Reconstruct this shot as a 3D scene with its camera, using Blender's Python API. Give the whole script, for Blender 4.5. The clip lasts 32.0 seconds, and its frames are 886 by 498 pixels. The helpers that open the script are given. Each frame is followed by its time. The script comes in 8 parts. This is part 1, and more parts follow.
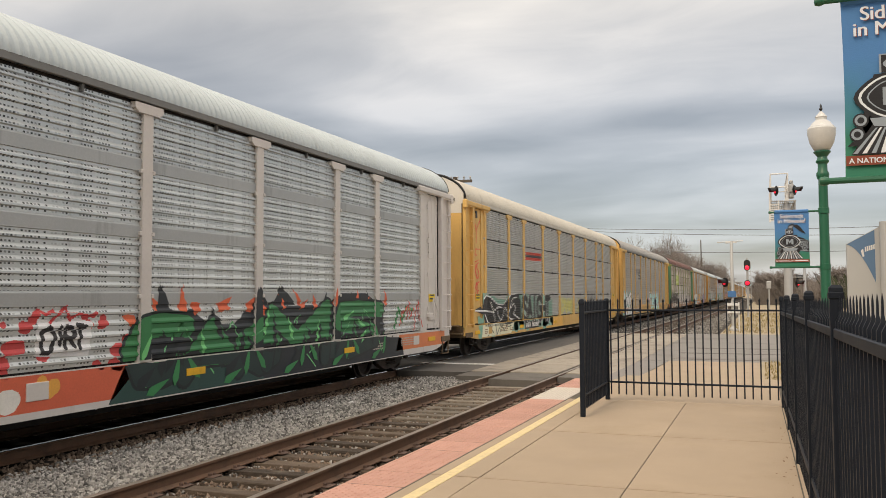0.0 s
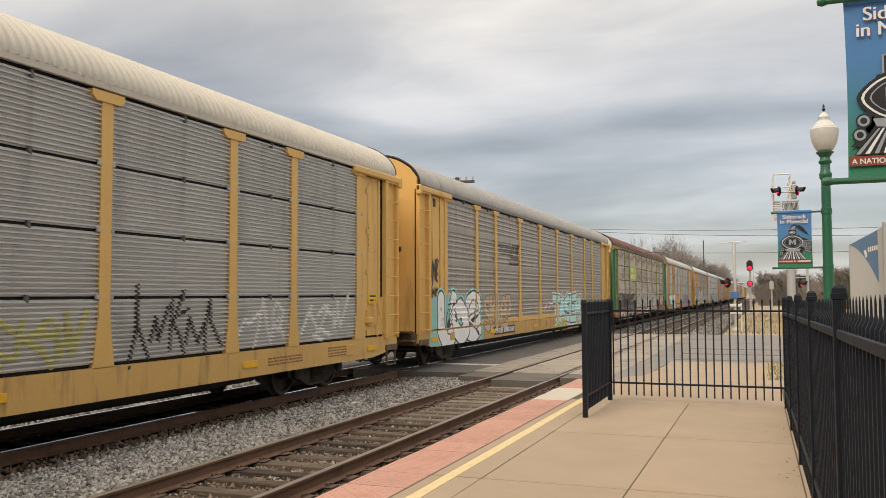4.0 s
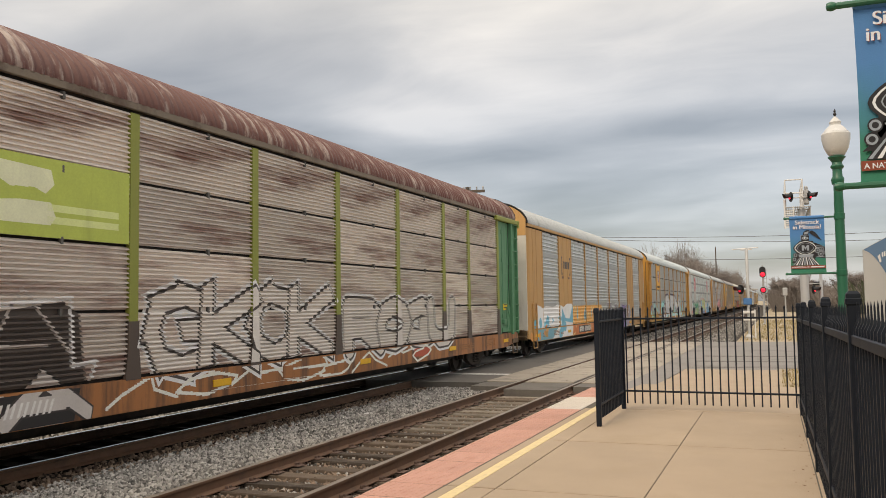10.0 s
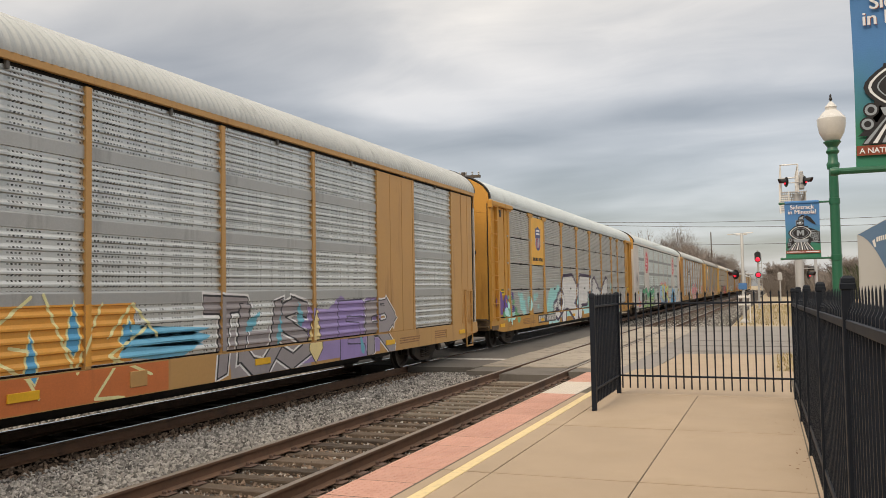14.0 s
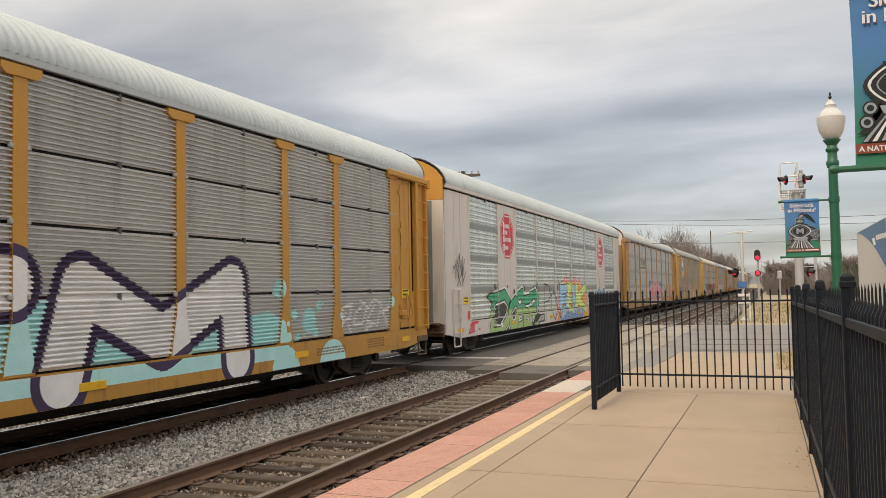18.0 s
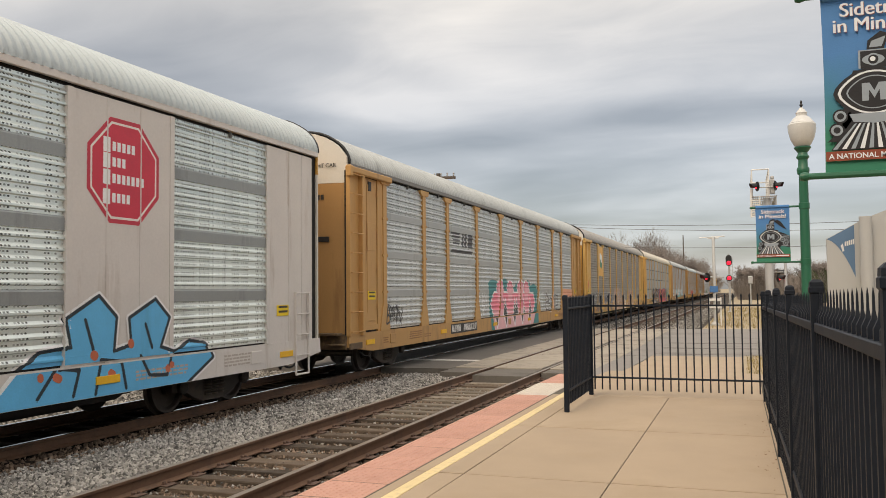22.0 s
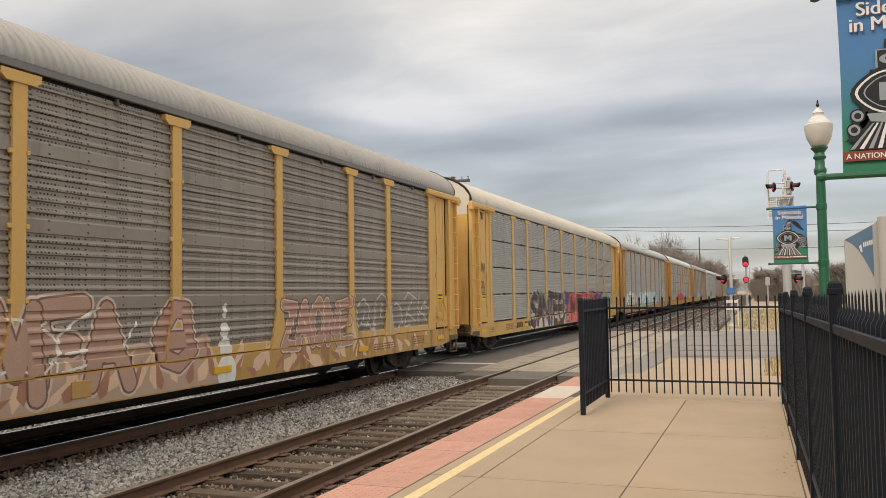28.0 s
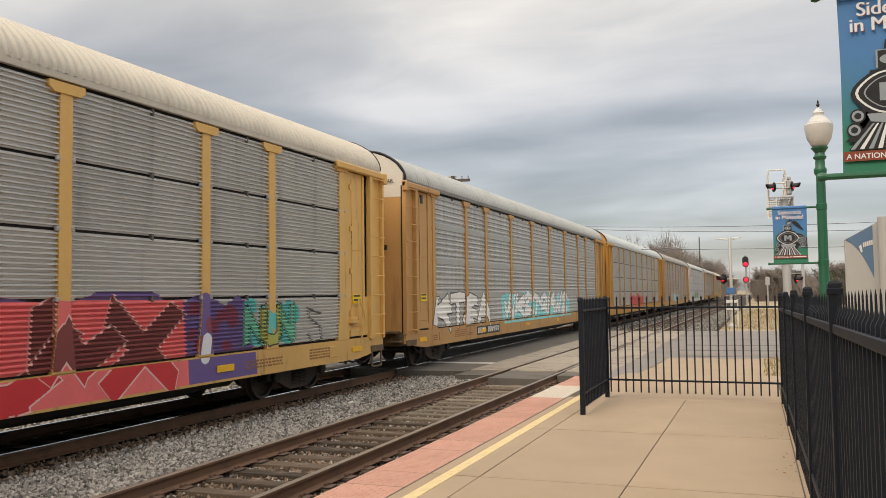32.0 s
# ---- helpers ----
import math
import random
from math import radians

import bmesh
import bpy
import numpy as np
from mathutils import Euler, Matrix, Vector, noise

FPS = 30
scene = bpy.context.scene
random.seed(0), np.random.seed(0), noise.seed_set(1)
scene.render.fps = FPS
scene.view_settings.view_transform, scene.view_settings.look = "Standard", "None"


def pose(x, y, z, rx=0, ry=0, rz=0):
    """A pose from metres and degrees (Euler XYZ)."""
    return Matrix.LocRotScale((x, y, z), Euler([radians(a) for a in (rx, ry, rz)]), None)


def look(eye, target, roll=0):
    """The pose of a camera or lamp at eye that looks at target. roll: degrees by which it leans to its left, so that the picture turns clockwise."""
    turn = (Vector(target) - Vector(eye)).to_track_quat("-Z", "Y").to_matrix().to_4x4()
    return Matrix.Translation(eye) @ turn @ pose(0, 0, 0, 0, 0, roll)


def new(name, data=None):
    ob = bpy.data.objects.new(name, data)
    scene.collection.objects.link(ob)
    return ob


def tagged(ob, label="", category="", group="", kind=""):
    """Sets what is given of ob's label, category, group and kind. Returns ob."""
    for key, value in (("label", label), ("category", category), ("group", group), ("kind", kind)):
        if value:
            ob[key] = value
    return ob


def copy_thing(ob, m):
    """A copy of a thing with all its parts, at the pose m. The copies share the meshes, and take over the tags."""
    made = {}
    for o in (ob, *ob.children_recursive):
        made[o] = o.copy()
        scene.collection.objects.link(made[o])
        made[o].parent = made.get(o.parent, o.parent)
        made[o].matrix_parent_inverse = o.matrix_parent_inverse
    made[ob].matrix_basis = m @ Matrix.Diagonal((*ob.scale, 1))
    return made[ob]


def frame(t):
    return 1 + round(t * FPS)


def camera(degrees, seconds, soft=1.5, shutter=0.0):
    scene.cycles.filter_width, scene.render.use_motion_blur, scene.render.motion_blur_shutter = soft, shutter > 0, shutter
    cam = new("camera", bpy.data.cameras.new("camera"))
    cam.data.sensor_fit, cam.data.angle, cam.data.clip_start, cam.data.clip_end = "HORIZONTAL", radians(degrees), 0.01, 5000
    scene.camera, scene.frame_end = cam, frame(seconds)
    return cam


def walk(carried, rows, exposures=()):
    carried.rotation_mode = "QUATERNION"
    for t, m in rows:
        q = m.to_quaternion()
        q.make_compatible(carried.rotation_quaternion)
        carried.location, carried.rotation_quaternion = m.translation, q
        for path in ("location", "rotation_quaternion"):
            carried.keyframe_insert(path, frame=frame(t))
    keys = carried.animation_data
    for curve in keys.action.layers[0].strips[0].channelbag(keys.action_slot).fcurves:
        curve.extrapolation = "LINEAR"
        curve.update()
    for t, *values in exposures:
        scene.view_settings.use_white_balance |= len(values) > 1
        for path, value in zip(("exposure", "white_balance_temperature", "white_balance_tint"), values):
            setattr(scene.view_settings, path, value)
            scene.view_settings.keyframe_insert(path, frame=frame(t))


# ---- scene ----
EYE = Vector((0.0, 0.0, 1.933))
cam = camera(55.05, 32.0, soft=0.3, shutter=0.05)
# seconds, degrees to the left of the track, degrees up, lean
TURNS = (
    (0.0, 20.58, 3.08, -0.27),
    (0.5, 20.54, 3.09, -0.21),
    (1.0, 20.52, 3.07, -0.14),
    (1.5, 20.54, 3.08, -0.20),
    (2.0, 20.64, 3.08, -0.22),
    (2.5, 20.65, 3.07, -0.22),
    (3.0, 20.64, 3.08, -0.17),
    (3.5, 20.67, 3.11, -0.22),
    (5.5, 20.94, 3.10, -0.30),
    (6.0, 20.92, 3.24, -0.42),
    (6.5, 20.94, 3.57, -0.58),
    (7.0, 21.00, 4.05, -0.69),
    (7.5, 21.15, 4.45, -0.72),
    (8.0, 21.34, 4.58, -0.74),
    (8.5, 21.43, 4.45, -0.78),
    (9.0, 21.41, 4.20, -0.77),
    (9.5, 21.40, 3.96, -0.87),
    (10.0, 21.48, 3.79, -0.89),
    (10.5, 21.55, 3.76, -0.94),
    (11.0, 21.51, 3.68, -0.96),
    (11.5, 21.45, 3.47, -0.95),
    (12.0, 21.40, 3.33, -0.97),
    (12.5, 21.37, 3.25, -0.99),
    (13.0, 21.33, 3.06, -1.02),
    (13.5, 21.25, 2.85, -1.03),
    (14.0, 21.21, 2.80, -0.98),
    (14.5, 21.21, 2.85, -1.03),
    (16.5, 21.33, 2.74, -1.15),
    (17.0, 21.37, 2.69, -1.13),
    (17.5, 21.31, 2.67, -1.14),
    (18.0, 21.19, 2.72, -1.07),
    (18.5, 21.04, 2.80, -1.04),
    (19.0, 20.85, 2.84, -1.05),
    (19.5, 20.77, 2.84, -0.99),
    (20.0, 20.71, 2.87, -0.94),
    (20.5, 20.35, 2.96, -0.76),
    (21.0, 19.82, 2.92, -0.57),
    (21.5, 19.46, 2.84, -0.56),
    (22.0, 19.48, 2.84, -0.57),
    (22.5, 19.76, 2.86, -0.71),
    (23.0, 19.93, 2.89, -0.74),
    (23.5, 20.01, 2.98, -0.68),
    (24.0, 20.15, 3.07, -0.77),
    (24.5, 20.31, 3.13, -0.85),
    (25.0, 20.43, 3.14, -0.77),
    (25.5, 20.47, 3.14, -0.77),
    (27.5, 20.48, 3.07, -0.88),
    (28.0, 20.48, 3.07, -0.88),
    (28.5, 20.56, 3.06, -0.97),
    (29.0, 20.58, 3.02, -0.89),
    (29.5, 20.54, 3.01, -0.84),
    (30.0, 20.47, 3.00, -0.83),
    (30.5, 20.40, 2.96, -0.75),
    (31.0, 20.41, 3.00, -0.80),
    (31.5, 20.47, 3.01, -0.86),
    (32.0, 20.48, 3.03, -0.78),
)


def turned(yaw, up, lean):
    a, b = radians(yaw), radians(up)
    way = Vector((-math.sin(a) * math.cos(b), math.cos(a) * math.cos(b), math.sin(b)))
    return look(EYE, EYE + way, lean)


walk(cam, [(t, turned(yaw, up, lean)) for t, yaw, up, lean in TURNS], [(0.0, 0.0, 8000, 12), (32.0, 0.0, 8000, 12)])

# ---- light ----
SUN_UP, SUN_TURN = 48, 200
sky = bpy.data.worlds.new("overcast_sky")
scene.world = sky
sky.use_nodes = True
nt = sky.node_tree
nt.nodes.clear()


def wn(kind, **kw):
    n = nt.nodes.new(kind)
    for k, val in kw.items():
        if k in n.inputs:
            n.inputs[k].default_value = val
    return n


w_out, w_bg = wn("ShaderNodeOutputWorld"), wn("ShaderNodeBackground", Strength=1.0)
w_sky = wn("ShaderNodeTexSky")
w_sky.sky_type, w_sky.sun_disc = "NISHITA", False
w_sky.sun_elevation, w_sky.sun_rotation = radians(SUN_UP), radians(SUN_TURN)
w_scale = wn("ShaderNodeVectorMath", Scale=0.1)
w_scale.operation = "SCALE"
nt.links.new(w_sky.outputs[0], w_scale.inputs[0])
w_co = wn("ShaderNodeTexCoord")
w_xyz = wn("ShaderNodeSeparateXYZ")
nt.links.new(w_co.outputs["Generated"], w_xyz.inputs[0])


def wmath(op, a, b):
    n = nt.nodes.new("ShaderNodeMath")
    n.operation = op
    for i, s in enumerate((a, b)):
        if isinstance(s, (int, float)):
            n.inputs[i].default_value = s
        else:
            nt.links.new(s, n.inputs[i])
    return n.outputs[0]


w_up = wmath("MAXIMUM", w_xyz.outputs[2], 0.0)
w_den = wmath("ADD", w_up, 0.16)
w_px, w_py = wmath("DIVIDE", w_xyz.outputs[0], w_den), wmath("DIVIDE", w_xyz.outputs[1], w_den)
w_vec = wn("ShaderNodeCombineXYZ")
nt.links.new(wmath("MULTIPLY", w_px, 0.55), w_vec.inputs[0])
nt.links.new(wmath("MULTIPLY", w_py, 1.0), w_vec.inputs[1])
w_big = wn("ShaderNodeTexNoise", Scale=0.85, Detail=3.5, Roughness=0.45, Distortion=0.5)
w_fine = wn("ShaderNodeTexNoise", Scale=3.2, Detail=6.0, Roughness=0.55, Distortion=0.5)
nt.links.new(w_vec.outputs[0], w_big.inputs["Vector"])
nt.links.new(w_vec.outputs[0], w_fine.inputs["Vector"])
w_mix = wmath("ADD", wmath("MULTIPLY", w_big.outputs[0], 0.86), wmath("MULTIPLY", w_fine.outputs[0], 0.14))
w_ramp = wn("ShaderNodeValToRGB")
for e, (p, c) in zip((w_ramp.color_ramp.elements[0], w_ramp.color_ramp.elements.new(0.5), w_ramp.color_ramp.elements[-1]),
                     ((0.41, (0.228, 0.251, 0.294, 1)), (0.5, (0.378, 0.408, 0.458, 1)), (0.59, (0.610, 0.638, 0.682, 1)))):
    e.position, e.color = p, c
nt.links.new(w_mix, w_ramp.inputs[0])
# an overcast sky is about three times as bright overhead as at the horizon
w_gain = wmath("ADD", 0.80, wmath("MULTIPLY", wmath("POWER", w_up, 1.5), 3.2))
w_cloud = wn("ShaderNodeVectorMath")
w_cloud.operation = "SCALE"
nt.links.new(w_ramp.outputs[0], w_cloud.inputs[0])
nt.links.new(w_gain, w_cloud.inputs["Scale"])
# cooler towards the horizon, a little warmer overhead
w_tint = wn("ShaderNodeMix")
w_tint.data_type, w_tint.blend_type = "RGBA", "MULTIPLY"
w_tint.inputs[0].default_value = 1.0
w_tone = wn("ShaderNodeValToRGB")
w_tone.color_ramp.elements[0].position, w_tone.color_ramp.elements[0].color = 0.06, (0.68, 0.765, 0.96, 1)
w_tone.color_ramp.elements[1].position, w_tone.color_ramp.elements[1].color = 0.34, (1.02, 0.99, 0.935, 1)
nt.links.new(w_up, w_tone.inputs[0])
nt.links.new(w_cloud.outputs[0], w_tint.inputs[6])
nt.links.new(w_tone.outputs[0], w_tint.inputs[7])
w_add = wn("ShaderNodeMix")
w_add.data_type = "RGBA"
w_add.inputs[0].default_value = 0.95
nt.links.new(w_scale.outputs[0], w_add.inputs[6])
nt.links.new(w_tint.outputs[2], w_add.inputs[7])
nt.links.new(w_add.outputs[2], w_bg.inputs[0])
nt.links.new(w_bg.outputs[0], w_out.inputs[0])

sun = new("sun", bpy.data.lights.new("sun", "SUN"))
sun.data.energy, sun.data.angle, sun.data.color = 1.5, radians(25), (1.0, 0.90, 0.76)
sun.matrix_world = look((0, 0, 30), Vector((0, 0, 30)) - Vector((math.sin(radians(SUN_TURN)) * math.cos(radians(SUN_UP)), math.cos(radians(SUN_TURN)) * math.cos(radians(SUN_UP)), math.sin(radians(SUN_UP)))))

# ---- materials ----
def material(name, colour, rough=0.6, metal=0.0, vary=0.12, grain=6.0, fine=60.0, bump=0.15, coat=0.0, second=None, amount=0.0,
             streak=False, random_tint=0.0, emit=0.0, islands=False, dirt_scale=1.4, perf=False):
    """A surface with large stains, fine grain and relief. second, amount: a second colour in patches (rust, dirt, dust); streak: the patches run down."""
    m = bpy.data.materials.new(name)
    m.use_nodes = True
    t = m.node_tree
    bsdf = t.nodes["Principled BSDF"]
    co = t.nodes.new("ShaderNodeTexCoord")

    def tex(scale, detail=4.0, rough_=0.6, vec=None, stretch=None):
        n = t.nodes.new("ShaderNodeTexNoise")
        n.inputs["Scale"].default_value, n.inputs["Detail"].default_value, n.inputs["Roughness"].default_value = scale, detail, rough_
        src = vec or co.outputs["Object"]
        if stretch:
            mp = t.nodes.new("ShaderNodeMapping")
            mp.inputs["Scale"].default_value = stretch
            t.links.new(src, mp.inputs[0])
            src = mp.outputs[0]
        t.links.new(src, n.inputs["Vector"])
        return n.outputs[0]

    def math_(op, a, b=0.0, clamp=False):
        n = t.nodes.new("ShaderNodeMath")
        n.operation, n.use_clamp = op, clamp
        for i, s in enumerate((a, b)):
            if isinstance(s, (int, float)):
                n.inputs[i].default_value = s
            else:
                t.links.new(s, n.inputs[i])
        return n.outputs[0]

    def blend(f, a, b):
        n = t.nodes.new("ShaderNodeMix")
        n.data_type = "RGBA"
        for sock, s in ((n.inputs[0], f), (n.inputs[6], a), (n.inputs[7], b)):
            if isinstance(s, (int, float)):
                sock.default_value = s
            elif isinstance(s, tuple):
                sock.default_value = (*s[:3], 1)
            else:
                t.links.new(s, sock)
        return n.outputs[2]

    coarse, small = tex(grain, 5.0), tex(fine, 3.0)
    value = math_("ADD", math_("MULTIPLY", math_("SUBTRACT", coarse, 0.5), vary * 2.4), math_("MULTIPLY", math_("SUBTRACT", small, 0.5), vary * 1.6))
    if random_tint:
        if islands:
            g = t.nodes.new("ShaderNodeNewGeometry")
            rnd = g.outputs["Random Per Island"]
        else:
            g = t.nodes.new("ShaderNodeObjectInfo")
            rnd = g.outputs["Random"]
        value = math_("ADD", value, math_("MULTIPLY", math_("SUBTRACT", rnd, 0.5), random_tint))
    value = math_("ADD", value, 1.0)
    hs = t.nodes.new("ShaderNodeHueSaturation")
    hs.inputs["Color"].default_value = (*colour, 1)
    t.links.new(value, hs.inputs["Value"])
    out = hs.outputs[0]
    if second:
        patch = tex(dirt_scale, 7.0, 0.68, stretch={True: (1.0, 1.0, 0.12), "rib": (0.9, 5.5, 0.9), "along": (0.6, 0.22, 1.9)}.get(streak))
        f = math_("MULTIPLY", math_("SUBTRACT", patch, 0.62 - 0.3 * amount), 7.0, True)
        out = blend(math_("MULTIPLY", f, min(1.0, 0.35 + amount)), out, second)
    if perf:
        # columns of small punched holes
        sep = t.nodes.new("ShaderNodeSeparateXYZ")
        t.links.new(co.outputs["Object"], sep.inputs[0])
        def below(sock, size, part_):
            return math_("LESS_THAN", math_("FRACT", math_("DIVIDE", sock, size)), part_)
        # slots in columns of uneven strength, none in the three lapped bands, which carry bolts
        col = math_("FLOOR", math_("DIVIDE", sep.outputs[1], 0.058))
        wn_ = t.nodes.new("ShaderNodeTexWhiteNoise")
        wn_.noise_dimensions = "1D"
        t.links.new(col, wn_.inputs["W"])
        keep = math_("MULTIPLY", math_("SUBTRACT", wn_.outputs[0], 0.22), 2.4, True)
        hole = math_("MULTIPLY", below(sep.outputs[1], 0.058, 0.56), below(sep.outputs[2], 0.0662, 0.36))
        band = below(math_("SUBTRACT", sep.outputs[2], 1.815), 0.95, 0.20)
        hole = math_("MULTIPLY", math_("MULTIPLY", hole, keep), math_("SUBTRACT", 1.0, band))
        u = math_("FRACT", math_("DIVIDE", math_("SUBTRACT", sep.outputs[2], 1.815), 0.95))
        bolt = math_("ADD", math_("LESS_THAN", math_("ABSOLUTE", math_("SUBTRACT", u, 0.045)), 0.014), math_("LESS_THAN", math_("ABSOLUTE", math_("SUBTRACT", u, 0.165)), 0.014))
        hole = math_("MAXIMUM", math_("MULTIPLY", hole, 0.9), math_("MULTIPLY", math_("MULTIPLY", bolt, 0.8), below(math_("ADD", sep.outputs[1], 0.2), 0.66, 0.05)))
        out = blend(hole, out, (0.015, 0.015, 0.015))
    t.links.new(out, bsdf.inputs["Base Color"])
    t.links.new(math_("ADD", rough - 0.08, math_("MULTIPLY", coarse, 0.16)), bsdf.inputs["Roughness"])
    bsdf.inputs["Metallic"].default_value = metal
    bsdf.inputs["Coat Weight"].default_value = coat
    if bump:
        b = t.nodes.new("ShaderNodeBump")
        b.inputs["Strength"].default_value, b.inputs["Distance"].default_value = bump, 0.01
        t.links.new(small, b.inputs["Height"])
        t.links.new(b.outputs[0], bsdf.inputs["Normal"])
    if emit:
        bsdf.inputs["Emission Color"].default_value = (*colour, 1)
        bsdf.inputs["Emission Strength"].default_value = emit
    return m


def rgb(r, g, b):
    """A colour given in 0-255 display values."""
    return tuple(((c / 255 + 0.055) / 1.055) ** 2.4 if c > 10 else c / 3300 for c in (r, g, b))


CONCRETE = material("tan_concrete", (0.372, 0.284, 0.201), 0.85, vary=0.13, grain=1.2, fine=110, second=(0.345, 0.26, 0.175), amount=0.3, dirt_scale=0.9, random_tint=0.06)
PANEL_CONCRETE = material("crossing_concrete", (0.33, 0.29, 0.24), 0.9, vary=0.15, grain=1.5, fine=60, second=(0.13, 0.11, 0.10), amount=0.35, random_tint=0.15)
JOINT = material("joint_dirt", (0.10, 0.085, 0.065), 0.95, vary=0.3, grain=6)
TACTILE = material("red_tactile", (0.50, 0.275, 0.215), 0.8, vary=0.10, grain=3, fine=80, second=(0.36, 0.16, 0.12), amount=0.2, random_tint=0.16)
TACTILE_PALE = material("pale_tactile", (0.55, 0.50, 0.44), 0.8, vary=0.08, grain=3, fine=80)
YELLOW_LINE = material("yellow_line", (0.70, 0.55, 0.30), 0.7, vary=0.12, second=(0.44, 0.35, 0.23), amount=0.30, dirt_scale=16)
WHITE_LINE = material("white_line", (0.6, 0.58, 0.54), 0.7, second=(0.3, 0.28, 0.26), amount=0.4, dirt_scale=5)
ASPHALT = material("asphalt", (0.105, 0.098, 0.093), 0.9, vary=0.2, grain=0.7, fine=120, second=(0.19, 0.175, 0.155), amount=0.4, dirt_scale=0.5)
ASPHALT_DARK = material("dark_asphalt", (0.135, 0.122, 0.108), 0.88, vary=0.2, grain=1.0, fine=120, second=(0.075, 0.066, 0.058), amount=0.3, dirt_scale=0.9)
ROAD = material("road_grey", (0.23, 0.215, 0.20), 0.9, vary=0.12, grain=0.5, fine=90, second=(0.14, 0.13, 0.12), amount=0.35, dirt_scale=0.35)
GROUND = material("dry_ground", (0.36, 0.29, 0.20), 0.95, vary=0.25, grain=0.35, fine=12, second=(0.20, 0.18, 0.10), amount=0.4, dirt_scale=0.12)
DRY_GRASS = material("dry_grass", (0.33, 0.26, 0.12), 0.95, vary=0.3, grain=0.8, fine=30, random_tint=0.5, islands=True)
# near-black: besides oil, the shade under the train is put into the colour
SHADED_OILY = material("shaded_oily_ballast", (0.010, 0.008, 0.007), 0.85, vary=0.35, grain=6, fine=45, bump=0.8)
BALLAST = material("ballast_bed", (0.075, 0.066, 0.058), 0.95, vary=0.35, grain=9, fine=45, bump=0.8)
SHOULDER = material("pale_ballast", (0.36, 0.34, 0.315), 0.95, vary=0.3, grain=8, fine=40, bump=0.6)
STONE = material("ballast_stone", (0.275, 0.262, 0.244), 0.9, vary=0.15, grain=10, fine=90, random_tint=1.55, islands=True)
STONE_BROWN = material("rusty_stone", (0.175, 0.128, 0.098), 0.9, vary=0.15, grain=10, fine=90, random_tint=1.4, islands=True)
TIE = material("weathered_tie", (0.085, 0.062, 0.045), 0.92, vary=0.35, grain=5, fine=80, second=(0.19, 0.155, 0.12), amount=0.22, dirt_scale=3.0, random_tint=0.9, bump=0.6)
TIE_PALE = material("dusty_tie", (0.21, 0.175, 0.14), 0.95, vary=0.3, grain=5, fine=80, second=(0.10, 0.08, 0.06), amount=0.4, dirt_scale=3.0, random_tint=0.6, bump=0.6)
# oily wood, darkened further for the train's shade
TIE_DARK = material("shaded_oily_tie", (0.022, 0.016, 0.012), 0.85, vary=0.3, grain=4, fine=70, random_tint=0.4)
RAIL = material("rusty_rail", (0.16, 0.085, 0.05), 0.75, vary=0.25, grain=5, fine=60, second=(0.08, 0.05, 0.036), amount=0.4)
RAIL_TOP = material("worn_rail_head", (0.30, 0.25, 0.21), 0.4, metal=0.6, vary=0.2, grain=2, fine=50)
RAIL_BRIGHT = material("polished_rail_head", (0.72, 0.72, 0.72), 0.14, metal=1.0, vary=0.05, bump=0.0)
STEP_GRIME = material("grimy_step_paint", (0.13, 0.085, 0.05), 0.75, vary=0.3, grain=5, fine=50, second=(0.30, 0.19, 0.08), amount=0.3, dirt_scale=6)
SPIKE = material("rail_clip", (0.10, 0.06, 0.045), 0.8, vary=0.2)
FENCE = material("black_fence_paint", (0.0075, 0.0118, 0.0200), 0.55, vary=0.15, grain=3, fine=70, bump=0.05)
FENCE.node_tree.nodes["Principled BSDF"].inputs["Specular IOR Level"].default_value = 0.26
for dull in (SHADED_OILY, TIE_DARK, BALLAST, STONE_BROWN):
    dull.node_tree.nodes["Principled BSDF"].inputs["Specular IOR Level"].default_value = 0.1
GREEN = material("green_pole_paint", (0.012, 0.115, 0.062), 0.38, vary=0.12, grain=2, fine=40, bump=0.04)
GLOBE = material("frosted_globe", (0.60, 0.595, 0.57), 0.25, vary=0.10, grain=9, bump=0.0)
BLACK = material("black_paint", (0.012, 0.012, 0.013), 0.5, vary=0.2)
BOGIE = material("dusty_cast_steel", (0.050, 0.042, 0.036), 0.8, vary=0.35, grain=3, fine=40, second=(0.10, 0.075, 0.055), amount=0.35)
# dirty steel, with the darkness under and inside the cars put into its colour
UNDER = material("dirty_shaded_steel", (0.011, 0.0095, 0.0085), 0.8, vary=0.35, grain=3, fine=40, second=(0.06, 0.042, 0.03), amount=0.3)
WHEEL = material("wheel_steel", (0.085, 0.07, 0.06), 0.55, metal=0.4, vary=0.3, grain=3)
WHITE_PAINT = material("white_paint", (0.66, 0.65, 0.63), 0.55, vary=0.08, grain=2, fine=40)
GREY_STEEL = material("galvanised_steel", (0.42, 0.42, 0.42), 0.5, metal=0.3, vary=0.12, grain=2, fine=40)
WOOD_POLE = material("wood_pole", (0.10, 0.08, 0.065), 0.9, vary=0.2, grain=3)
WIRE = material("wire", (0.05, 0.05, 0.055), 0.6, vary=0.05)
BARK = material("bark", (0.20, 0.17, 0.145), 0.95, vary=0.25, grain=2, random_tint=0.3)
TWIG = material("bare_twigs", (0.25, 0.215, 0.195), 0.95, vary=0.2, grain=1, random_tint=0.4)
BRUSH = material("leafless_brush", (0.19, 0.165, 0.148), 0.95, vary=0.2, grain=0.4, random_tint=0.4, islands=True)
